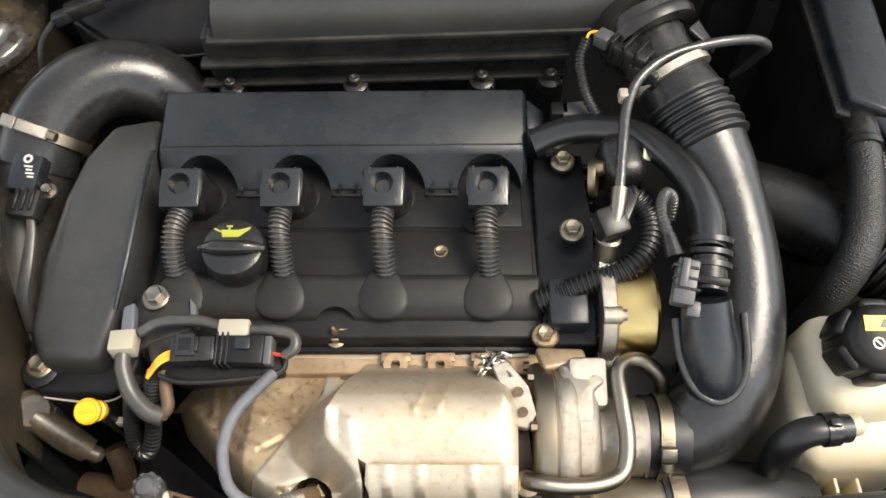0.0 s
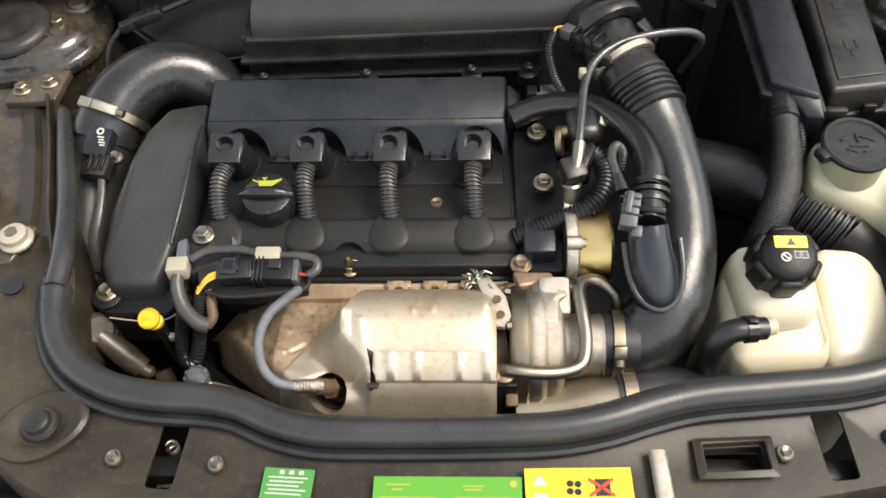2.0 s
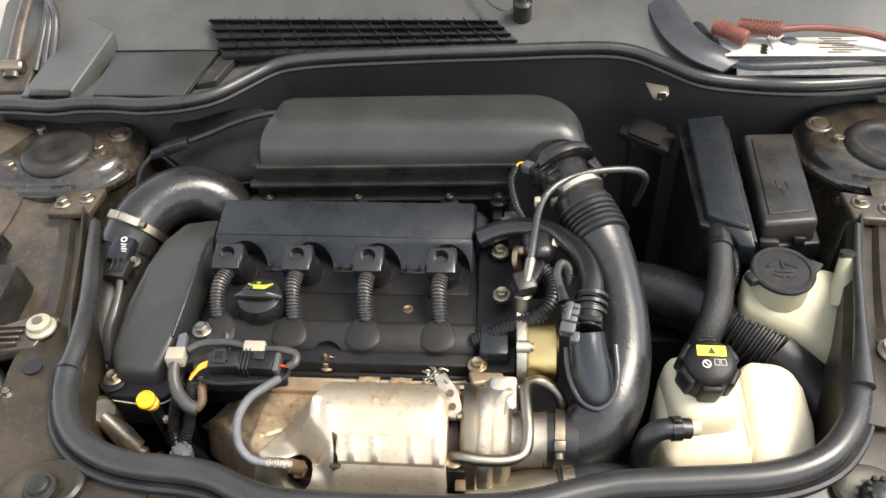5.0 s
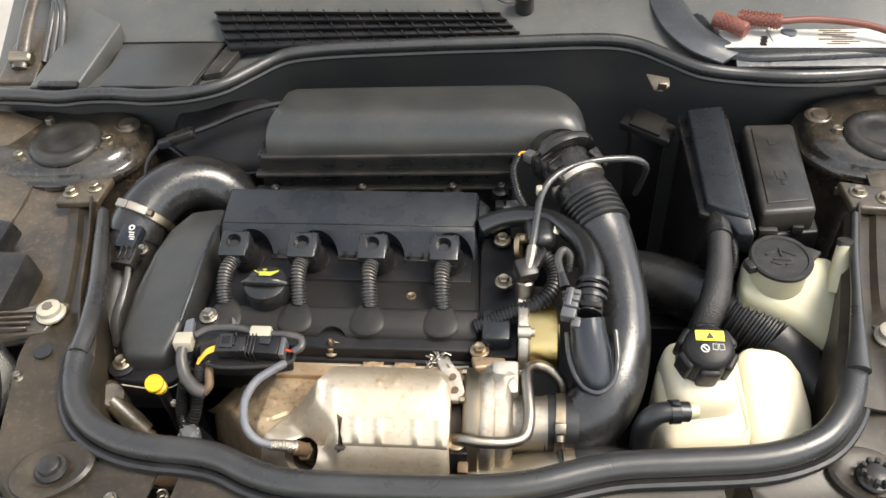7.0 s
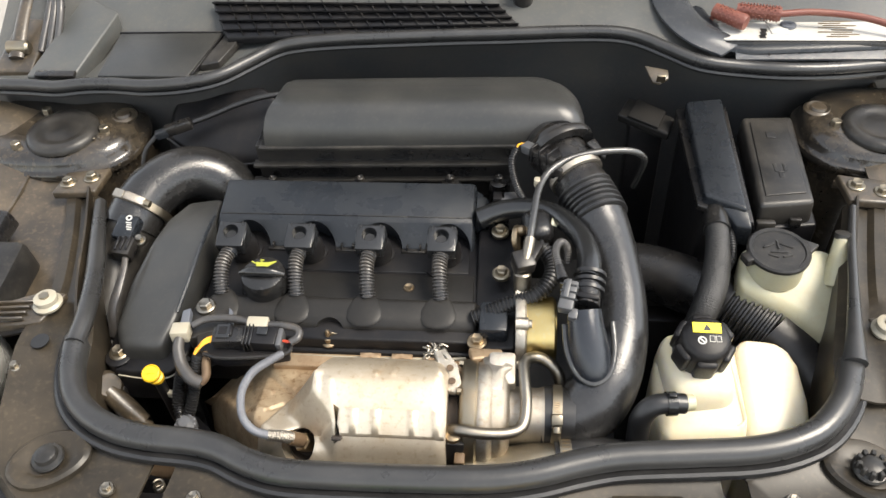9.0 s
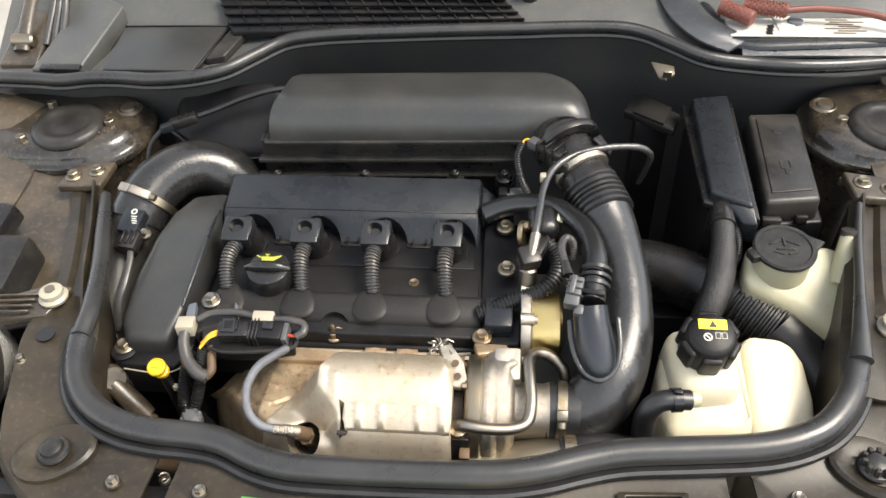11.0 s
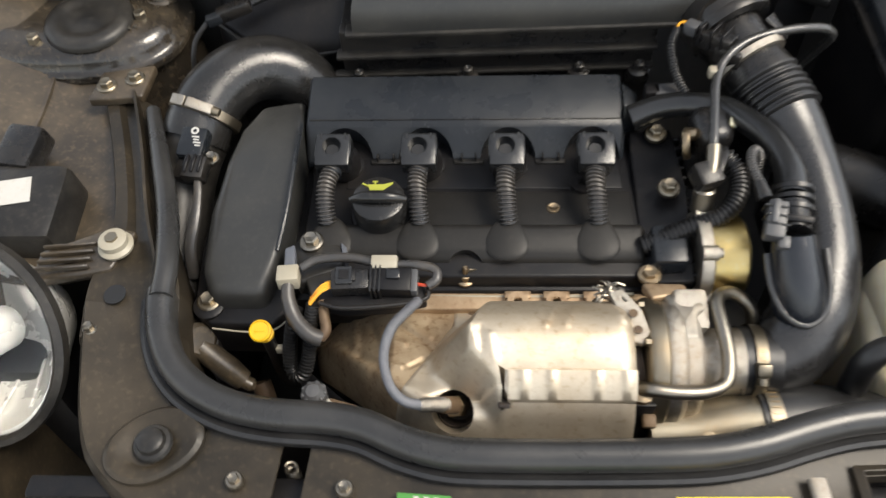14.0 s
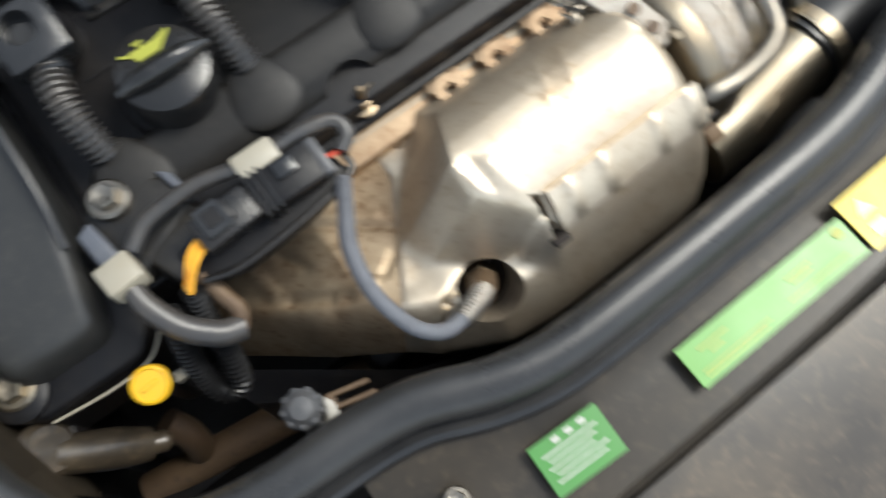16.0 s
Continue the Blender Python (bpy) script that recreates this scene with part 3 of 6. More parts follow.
# bonnet hinges at the rear corners
for s, cx in ((-1, -0.535), (1, 0.80)):
    hinge = thing("bonnet_hinge", (cx, 0.33, 0.87), "dusty bonnet hinge arm with pivot bolt", "hinge")
    part("plate", prism([(cx - 0.03, 0.30, 0.895), (cx + 0.03, 0.30, 0.895), (cx + 0.026, 0.40, 0.93), (cx - 0.03, 0.41, 0.93)], 0.03, 0.004), PAINT_BROWN, hinge)
    part("arm", tube([(cx, 0.32, 0.905), (cx + 0.004 * s, 0.40, 0.955), (cx + 0.006 * s, 0.50, 1.00), (cx + 0.006 * s, 0.70, 1.06)], [0.012, 0.010, 0.010, 0.012], 10, 5, flat=0.5), PAINT_BROWN, hinge)
    part("pivot", lathe([(0, -0.015), (0.010, -0.015), (0.010, 0.015), (0.007, 0.018), (0, 0.018)], (cx, 0.335, 0.915), (1, 0, 0), 16), STEEL, hinge)
for k in range(3):
    w = thing("wiring_loom", (-0.50, 0.36, 0.90), "grey wiring loom strand beside the hinge", "cable", "looms by the hinge")
    part("strand", tube([(-0.505 + 0.012 * k, 0.34, 0.905), (-0.50 + 0.010 * k, 0.40, 0.955 + 0.006 * k), (-0.515 - 0.008 * k, 0.47, 0.985), (-0.54 - 0.01 * k, 0.56, 1.02 + 0.01 * k)], 0.0055, 10, 6), CONDUIT, w)

# stickers on the front panel
def sticker(name, at, size, mat, label, rz=0):
    s = thing(name, at, label, "sticker", "warning stickers")
    base = pose(*at, 3, 0, rz)
    part("sheet", box((size[0], size[1], 0.0006), base, 0.0001, 1), mat, s)
    return s, base


def bars(s, base, rows, ink, lift=0.0005):
    """Lines of unreadable print: (x0, x1, y, height)."""
    for x0, x1, y, h in rows:
        part("print", box((x1 - x0, h, 0.0004), base @ pose((x0 + x1) / 2, y, lift), 0, 1), ink, s)


s, b = sticker("warning_sticker", (-0.027, -0.3325, 0.7740), (0.042, 0.028), DARK_GREEN, "small green warning sticker with white print", -3)
bars(s, b, [(-0.017 + 0.002 * (k % 2), 0.016 - 0.003 * (k % 3), 0.006 - 0.0034 * k, 0.0011) for k in range(5)] + [(-0.008, -0.004, 0.0105, 0.003), (0.0, 0.004, 0.0105, 0.003), (0.008, 0.012, 0.0105, 0.003)], WHITE)
s, b = sticker("warning_sticker", (0.104, -0.3375, 0.7755), (0.120, 0.024), GREEN_STICKER, "long green warning sticker in two halves")
bars(s, b, [(-0.050, -0.030, 0.005, 0.0012), (-0.045, -0.036, 0.001, 0.0012), (-0.055, -0.008, -0.0055, 0.0009), (-0.055, -0.012, -0.008, 0.0009), (0.012, 0.030, 0.004, 0.0012), (0.014, 0.028, 0.001, 0.0012), (0.006, 0.05, -0.0055, 0.0009)], LIME_INK)
part("print", lathe([(0, 0), (0.0032, 0), (0.0032, 0.0004), (0, 0.0004)], b @ Vector((0.053, 0.006, 0.0004)), (0, 0, 1), 16), LIME_INK, s)
s, b = sticker("warning_sticker", (0.2095, -0.3345, 0.7765), (0.086, 0.033), YELLOW_STICKER, "yellow fan warning sticker with red cross mark", 1)
bars(s, b, [(-0.036, -0.026, -0.008, 0.007)], WHITE)
bm = bmesh.new()
rings(bm, [[b @ Vector(v) for v in ((-0.037, 0.002, z), (-0.025, 0.002, z), (-0.031, 0.011, z))] for z in (0.0003, 0.0009)])
part("triangle", bm, WHITE, s)
for k in range(4):
    part("fan_blade", lathe([(0, 0), (0.0028, 0), (0.0028, 0.0004), (0, 0.0004)], b @ Vector((-0.004 + 0.0045 * math.cos(1.57 * k + 0.7), 0.0045 * math.sin(1.57 * k + 0.7), 0.0004)), (0, 0, 1), 12), INK_HOLE_BLACK, s)
part("warning_mark", box((0.012, 0.014, 0.0005), b @ pose(0.019, 0, 0.0005), 0), INK_HOLE_BLACK, s)
for a in (35, -35):
    part("cross_bar", box((0.024, 0.0025, 0.0005), b @ pose(0.018, 0, 0.0009, 0, 0, a), 0), RED_INK, s)

# ---- cowl behind the bay ----
grille = thing("air_intake_grille", (-0.02, 0.38, 0.93), "black plastic air intake grille in the scuttle", "grille")
ga, gb, gc, gd = Vector((-0.253, 0.420, 0.951)), Vector((0.180, 0.412, 0.951)), Vector((0.218, 0.366, 0.933)), Vector((-0.212, 0.340, 0.931))
part("backing", prism([ga, gb, gc, gd], 0.012, 0.001, 1), PLASTIC_DEEP, grille)
for k in range(4):
    f = (k + 0.3) / 4
    a, c = ga.lerp(gd, f), gb.lerp(gc, f)
    part("slat", sheet([[a + Vector((0, 0, 0.0005)), a + Vector((0, -0.007, 0.005))], [c + Vector((0, 0, 0.0005)), c + Vector((0, -0.007, 0.005))]], 0.002), PLASTIC_DEEP, grille)
for k in range(1, 18):
    a, c = ga.lerp(gb, k / 18), gd.lerp(gc, k / 18)
    part("bar", tube([a + Vector((0, 0, 0.002)), c + Vector((0, 0, 0.002))], 0.0012, 6, 2), PLASTIC, grille)

tray = thing("scuttle_cover", (-0.3, 0.32, 0.90), "dusty black plastic cover flap on the scuttle", "cover")
part("flap", prism([(-0.383, 0.362, 0.925), (-0.228, 0.366, 0.925), (-0.252, 0.262, 0.909), (-0.385, 0.264, 0.908)], 0.022, 0.0015), AIRBOX, tray)
part("gap", box((0.158, 0.0025, 0.004), pose(-0.306, 0.3655, 0.9245, 0, 0, 1.5), 0.0005, 1), PLASTIC_DEEP, tray)
part("gap", box((0.0025, 0.100, 0.004), pose(-0.236, 0.314, 0.916, 9, 0, -13), 0.0005, 1), PLASTIC_DEEP, tray)
part("side_ledge", prism([(-0.222, 0.358, 0.925), (-0.196, 0.350, 0.925), (-0.215, 0.296, 0.914), (-0.243, 0.290, 0.912)], 0.012, 0.002), PLASTIC_DUSTY, tray)
tray = thing("corner_trim", (-0.44, 0.34, 0.89), "scuffed black corner trim strip beside the scuttle", "trim")
part("strip", prism([(-0.463, 0.438, 0.952), (-0.394, 0.394, 0.944), (-0.425, 0.272, 0.903), (-0.500, 0.275, 0.900)], 0.03, 0.003), GREY_COWL, tray)
part("end_tray", box((0.060, 0.012, 0.006), pose(-0.452, 0.272, 0.9045, 12), 0.0015), PLASTIC, tray)
wiper = thing("wiper_spindle", (0.22, 0.42, 0.945), "black wiper arm spindle with chrome nut", "wiper")
part("base", lathe([(0, -0.02), (0.014, -0.02), (0.014, 0.012), (0.009, 0.016), (0, 0.016)], (0.218, 0.425, 0.962), (0, -0.3, 1)), PLASTIC, wiper)
part("nut", lathe([(0, 0.012), (0.006, 0.012), (0.006, 0.021), (0.003, 0.023), (0, 0.023)], (0.218, 0.425, 0.962), (0, -0.3, 1), 6), STEEL, wiper, smooth=False)
part("hose", tube([(0.205, 0.42, 0.962), (0.185, 0.415, 0.966), (0.165, 0.435, 0.972), (0.150, 0.47, 0.985), (0.145, 0.52, 1.0)], 0.0022, 8), CONDUIT, wiper)

# battery with its tray and the red jump leads
battery = thing("battery", (0.61, 0.41, 0.86), "white-labelled car battery in an open scuttle box", "battery")
part("case", box((0.24, 0.14, 0.06), pose(0.615, 0.415, 0.894), 0.006), PLASTIC, battery)
part("label_sheet", box((0.232, 0.132, 0.002), pose(0.615, 0.415, 0.9245), 0.0006, 1), WHITE, battery)
part("handle_recess", box((0.025, 0.10, 0.004), pose(0.58, 0.415, 0.9255), 0.001), WHITE, battery)
for k in range(3):
    part("mark", box((0.008, 0.009, 0.0008), pose(0.553 + 0.003 * k, 0.357 + 0.010 * k, 0.9262), 0), INK_HOLE_BLACK, battery)
for k in range(9):
    part("print", box((0.03 + 0.008 * (k % 3), 0.0022, 0.0006), pose(0.655 + 0.012 * (k % 2), 0.358 + 0.007 * k, 0.9262), 0), BRONZE, battery)
part("cell_plug", lathe([(0, 0), (0.011, 0), (0.011, 0.004), (0.006, 0.005), (0, 0.004)], (0.595, 0.39, 0.9258)), BLUE_GREY, battery)
boxrim = thing("battery_box", (0.6, 0.37, 0.88), "black plastic battery box rim in the scuttle", "battery box")
part("rim", tube([(0.462, 0.50, 0.945), (0.470, 0.43, 0.935), (0.492, 0.372, 0.922), (0.520, 0.348, 0.914), (0.60, 0.348, 0.915), (0.75, 0.358, 0.917)], 0.012, 12, 6, flat=0.5), PLASTIC_BLUE, boxrim)
shoulder = [[(0.405, 0.52, 0.968), (0.432, 0.52, 0.972), (0.452, 0.52, 0.960), (0.462, 0.52, 0.935)], [(0.404, 0.44, 0.952), (0.434, 0.44, 0.957), (0.458, 0.44, 0.947), (0.468, 0.44, 0.925)], [(0.420, 0.385, 0.936), (0.448, 0.390, 0.941), (0.478, 0.395, 0.934), (0.488, 0.398, 0.915)], [(0.452, 0.348, 0.922), (0.478, 0.358, 0.930), (0.506, 0.368, 0.926), (0.512, 0.372, 0.91)], [(0.495, 0.332, 0.910), (0.515, 0.342, 0.918), (0.538, 0.356, 0.918), (0.540, 0.362, 0.905)]]
shoulder = [spline(row, 5) for row in spline([np.array(r) for r in shoulder], 6)]
part("shoulder", sheet(shoulder, 0.003), BOX_GREY, boxrim)
part("front_panel", sheet([[(x, 0.328 + 0.02 * (x - 0.52), 0.906), (x, 0.338 + 0.02 * (x - 0.52), 0.912), (x, 0.354 + 0.02 * (x - 0.52), 0.919), (x, 0.359 + 0.02 * (x - 0.52), 0.915)] for x in np.linspace(0.515, 0.80, 8)], 0.003), BOX_GREY, boxrim)
part("groove", tube([(0.560, 0.331, 0.9105), (0.563, 0.350, 0.919)], 0.0008, 6, 2), PLASTIC_DEEP, boxrim)
part("groove", tube([(0.563, 0.350, 0.9195), (0.68, 0.352, 0.9195), (0.79, 0.355, 0.9195)], 0.0008, 6, 2), PLASTIC_DEEP, boxrim)
jump = thing("jump_lead", (0.6, 0.4, 0.92), "faded red rubber jump lead sleeves lying on the battery", "cable")
part("sleeve", lathe([(0.0045, 0), (0.010, 0), (0.0115, 0.004), (0.0105, 0.03), (0.0105, 0.050), (0, 0.050), (0, 0.006), (0.0045, 0.006)], (0.530, 0.370, 0.940), (-0.75, 0.62, 0.1), 20), RED_CABLE, jump)
part("sleeve", lathe([(0.004, 0), (0.0100, 0), (0.0105, 0.006), (0.0092, 0.012), (0.0092, 0.060), (0, 0.060)], (0.580, 0.386, 0.946), (-0.95, 0.25, 0.0), 20), RED_CABLE, jump)
knob = bmesh.new()
for base, way, length in (((0.530, 0.370, 0.940), (-0.75, 0.62, 0.1), 0.046), ((0.580, 0.386, 0.946), (-0.95, 0.25, 0.0), 0.056)):
    turn = Vector((0, 0, 1)).rotation_difference(Vector(way)).to_matrix()
    for row in range(int(length / 0.0042)):
        for c in range(10):
            a = radians(36 * c + 18 * (row % 2))
            q = Vector(base) + turn @ Vector((0.0107 * math.cos(a), 0.0107 * math.sin(a), 0.004 + 0.0042 * row))
            bmesh.ops.create_icosphere(knob, subdivisions=1, radius=0.0013, matrix=Matrix.Translation(q))
tagged(part("grip_knobs", knob, RED_CABLE, jump), kind="stuff")
part("lead", tube([(0.578, 0.387, 0.946), (0.63, 0.388, 0.948), (0.70, 0.372, 0.945), (0.78, 0.33, 0.93)], 0.0048, 10), RED_CABLE, jump)
part("lead", tube([(0.50, 0.41, 0.940), (0.488, 0.40, 0.930), (0.484, 0.385, 0.924)], 0.003, 8), RED_CABLE, jump)

clip = thing("bracket_clip", (0.41, 0.33, 0.87), "small pale bracket clip on the bulkhead", "bracket")
part("tab", prism([(0.392, 0.335, 0.892), (0.425, 0.330, 0.888), (0.425, 0.318, 0.882), (0.412, 0.310, 0.878), (0.402, 0.312, 0.879)], 0.004, 0.001), PAINT_BROWN, clip)
part("hook", box((0.012, 0.004, 0.014), pose(0.413, 0.311, 0.884, 20), 0.001), STEEL, clip)

# ---- engine ----
engine = thing("engine_block", (0.03, -0.02, 0.43), "dark engine block and cylinder head under the covers", "engine")
part("block", box((0.42, 0.20, 0.30), pose(0.0, 0.03, 0.58), 0.02), PLASTIC_DEEP, engine)
part("head", box((0.42, 0.21, 0.05), pose(0.0, -0.015, 0.745, 6), 0.006), PLASTIC_DEEP, engine)
part("gasket_flange", prism([(-0.06, -0.112, 0.763), (0.185, -0.112, 0.763), (0.185, -0.132, 0.759), (-0.06, -0.132, 0.759)], 0.02, 0.002), RUSTY, engine)
for x in (0.052, 0.088, 0.125):
    t = thing("gasket_tab", (x, -0.13, 0.76), "tan metal gasket tab on the exhaust flange", "gasket")
    part("tab", lathe([(0.004, 0), (0.010, 0), (0.010, 0.003), (0.004, 0.003), (0.004, 0)], (x, -0.128, 0.766), (0, -0.1, 1), 20), RUSTY, t)
    part("strap", box((0.024, 0.008, 0.003), pose(x, -0.121, 0.767), 0.001), RUSTY, t)

cover = thing("valve_cover", (0.03, -0.02, 0.76), "matte black plastic valve cover, dusty, with four coils", "engine cover")
base = part("base", prism([(-0.155, 0.06, 0.801), (0.172, 0.06, 0.801), (0.172, -0.112, 0.784), (-0.155, -0.112, 0.784)], 0.03, 0.003), PLASTIC_DEEP, cover)
part("panel", prism([(-0.118, 0.03, 0.7995), (0.158, 0.03, 0.7995), (0.158, -0.010, 0.7955), (-0.118, -0.010, 0.7955)], 0.006, 0.0015), PLASTIC_DEEP, cover)
part("panel", prism([(-0.045, -0.014, 0.7955), (0.165, -0.014, 0.7955), (0.165, -0.060, 0.791), (-0.045, -0.060, 0.791)], 0.006, 0.0015), COVER, cover)
# rear hood over the coils
hood = [(0.112, 0.79), (0.112, 0.836), (0.106, 0.845), (0.053, 0.830), (0.047, 0.826), (0.026, 0.796), (0.026, 0.788)]
rear_hood = part("coil_cover", along_x([(-0.163, [(y, z - 0.006) for y, z in hood]), (-0.160, hood), (0.0, hood), (0.160, hood), (0.163, [(y, z - 0.006) for y, z in hood])], 0.002), PLASTIC_BLUE, cover)
COILS = (-0.125, -0.042, 0.042, 0.127)
cut(rear_hood, *[lathe([(0, -0.06), (0.0285, -0.06), (0.0285, 0.06), (0, 0.06)], (x + 0.003, 0.017, 0.825), (0, -0.35, 1), 32) for x in COILS])
part("hood_crease", box((0.318, 0.0012, 0.0012), pose(0, 0.0535, 0.8305), 0.0003, 1), PLASTIC, cover)
part("hood_end", along_x([(0.163, [(0.10, 0.80), (0.104, 0.838), (0.07, 0.832), (0.06, 0.80)]), (0.180, [(0.095, 0.80), (0.095, 0.828), (0.072, 0.826), (0.066, 0.80)])], 0.003), PLASTIC_BLUE, cover)
for x in COILS:
    part("coil_well", lathe([(0.014, 0), (0.019, 0), (0.019, 0.004), (0.014, 0.005), (0.014, 0)], (x + 0.004, 0.019, 0.797), (0, -0.1, 1), 28), PLASTIC_DEEP, cover)
for x in (-0.088, -0.072, -0.002, 0.012, 0.08, 0.096):
    part("rib", box((0.0018, 0.006, 0.014), pose(x, 0.025, 0.801), 0.0005, 1), PLASTIC, cover)
for x in (-0.08, 0.005, 0.088):
    part("clip_tab", box((0.03, 0.006, 0.004), pose(x, 0.0235, 0.7995), 0.001, 1), PLASTIC_DUSTY, cover)
# front ledge with the bosses that the hoses run into
ledge = [(-0.058, 0.786), (-0.062, 0.8005), (-0.068, 0.803), (-0.088, 0.797), (-0.096, 0.790), (-0.103, 0.768), (-0.103, 0.756)]
front = part("front_ledge", along_x([(-0.146, [(y * 0.98, z - 0.01) for y, z in ledge]), (-0.140, ledge), (0.0, ledge), (0.168, ledge), (0.173, [(y * 0.98, z - 0.008) for y, z in ledge])], 0.0025), COVER, cover)
cut(front, lathe([(0, -0.05), (0.0165, -0.05), (0.0185, 0.03), (0, 0.03)], (0.003, -0.105, 0.785), (0, -0.35, 1), 28))
for x in COILS:
    bm = bmesh.new()
    bmesh.ops.create_uvsphere(bm, u_segments=24, v_segments=14, radius=1.0)
    for v in bm.verts:
        v.co = Vector((x + 0.0205 * v.co.x * (1 - 0.3 * v.co.y), -0.078 + 0.022 * v.co.y, 0.7985 + 0.0046 * v.co.z + 0.0062 * v.co.y))
    part("hose_boss", bm, COVER, cover)
part("front_flange", prism([(-0.15, -0.100, 0.771), (0.20, -0.100, 0.771), (0.20, -0.116, 0.767), (-0.15, -0.116, 0.767)], 0.012, 0.002), PLASTIC_DEEP, cover)
part("gasket_edge", tube([(-0.14, -0.117, 0.760), (0.0, -0.118, 0.760), (0.12, -0.118, 0.761), (0.16, -0.117, 0.764)], 0.002, 8, 3), CREAM, cover)
# right-hand flange with bolts, and the box behind the pump
part("side_flange", prism([(0.168, 0.055, 0.812), (0.212, 0.058, 0.812), (0.216, -0.02, 0.807), (0.214, -0.118, 0.784), (0.168, -0.118, 0.780)], 0.03, 0.003), PLASTIC_DEEP, cover)
for k in range(14):
    part("flange_tooth", box((0.008, 0.004, 0.012), pose(0.216, 0.045 - 0.012 * k, 0.805 - 0.0018 * k), 0.001, 1), PLASTIC_DEEP, cover)
part("corner_box", box((0.032, 0.040, 0.03), pose(0.190, -0.09, 0.795, 10), 0.004), PLASTIC_BLUE, cover)
part("ring", lathe([(0.004, 0), (0.012, 0), (0.012, 0.006), (0.004, 0.006), (0.004, 0)], (0.118, -0.006, 0.7945), (0, -0.1, 1), 24), PLASTIC_DEEP, cover)
hex_bolt((0.088, -0.035, 0.7935), 0.0045, (0, -0.1, 1), 1.5, 0.002, mat=BRONZE, label="brass-coloured screw in the valve cover plate")
for q in ((0.197, -0.028, 0.815), (0.172, -0.112, 0.788), (0.194, 0.045, 0.818)):
    hex_bolt(q, 0.0062, (0, -0.12, 1), mat=STEEL if q[1] > -0.1 else BRONZE)
stud = thing("stud_bolt", (0.003, -0.106, 0.765), "steel stud bolt with nut in the cover notch", "bolt")
part("shank", lathe([(0, -0.012), (0.0055, -0.012), (0.0055, 0.002), (0.009, 0.002), (0.009, 0.004), (0.006, 0.005), (0.006, 0.012), (0.003, 0.013), (0.003, 0.021), (0.0015, 0.023), (0, 0.023)], (0.003, -0.106, 0.770), (0, -0.1, 1), 12), BRONZE, stud)
part("spring_clip", box((0.008, 0.0015, 0.006), pose(0.009, -0.106, 0.784, 0, 30, 20), 0.0005, 1), STEEL, stud)

# ignition coils
coil = thing("ignition_coil", (COILS[0], 0.012, 0.80), "black ignition coil plug with corrugated wire hose", "ignition coil", "ignition coils on the valve cover")
x0 = COILS[0]
part("body", lathe([(0, 0), (0.017, 0), (0.018, 0.01), (0.018, 0.022), (0.014, 0.030), (0, 0.030)], (x0 + 0.003, 0.016, 0.797), (0, -0.3, 1), 24), PLASTIC_DEEP, coil)
plug = part("plug", box((0.033, 0.034, 0.020), pose(x0, -0.004, 0.8385, 20), 0.0018), PLASTIC_GLOSS, coil)
cut(plug, lathe([(0, -0.008), (0.0092, -0.008), (0.0092, 0.02), (0, 0.02)], (x0 - 0.001, -0.004, 0.848), (0, -0.32, 1), 24))
# disc coloured black so that the plug's recess reads as shaded
part("button", lathe([(0, 0), (0.0066, 0), (0.0066, 0.0022), (0.0060, 0.0028), (0, 0.0026)], (x0 - 0.001, -0.0035, 0.8405), (0, -0.32, 1), 24), INK_HOLE_BLACK, plug)
for s in (-1, 1):
    part("latch", box((0.003, 0.022, 0.018), pose(x0 + 0.0160 * s, -0.001, 0.839, 18), 0.0008, 1), PLASTIC_GLOSS, coil)
    part("slot", box((0.0014, 0.006, 0.0012), pose(x0 + 0.0115 * s, 0.006, 0.8522, 18), 0, 1), INK_HOLE_BLACK, coil)
part("front_lip", box((0.026, 0.004, 0.016), pose(x0, -0.0185, 0.8345, 18), 0.001), PLASTIC, coil)
part("spigot", tube([(x0, -0.014, 0.832), (x0, -0.026, 0.830)], 0.0085, 14, 2), PLASTIC_BLUE, coil)
part("conduit", tube([(x0 - 0.0005, -0.018, 0.832), (x0 - 0.005, -0.036, 0.828), (x0 - 0.006, -0.051, 0.817), (x0 - 0.004, -0.064, 0.803)], 0.0078, 16, 8, ribs=(0.0036, 0.0026)), CONDUIT, coil)
for x in COILS[1:]:
    c = copy_thing(coil, Matrix.Translation((x, 0.012, 0.80)))
    for o in c.children:
        if o.name.startswith("conduit"):
            o.data = o.data.copy()
            for v in o.data.vertices:
                v.co.x += 0.006 * max(0.0, min(1.0, (-0.018 - v.co.y) / 0.03))

# oil filler cap
cap = thing("oil_filler_cap", (-0.079, -0.05, 0.79), "black oil filler cap with yellow oil can symbol", "oil cap")
ax = (0, -0.16, 1)
part("collar", lathe([(0, 0), (0.030, 0), (0.030, 0.008), (0.028, 0.010), (0, 0.010)], (-0.079, -0.047, 0.792), ax, 40), PLASTIC_DEEP, cap)
part("knob", lathe([(0, 0.008), (0.026, 0.008), (0.0265, 0.012), (0.0262, 0.030), (0.0245, 0.035), (0.020, 0.037), (0, 0.0375)], (-0.079, -0.047, 0.792), ax, 40), RUBBER_SHINY, cap)
part("grip", tube([(-0.105, -0.0545, 0.8275), (-0.092, -0.0565, 0.8325), (-0.079, -0.057, 0.8335), (-0.066, -0.0565, 0.8325), (-0.053, -0.0545, 0.8275)], [0.003, 0.0055, 0.006, 0.0055, 0.003], 12, 5), RUBBER_SHINY, cap)
k = pose(-0.0805, -0.0420, 0.8312, 9)
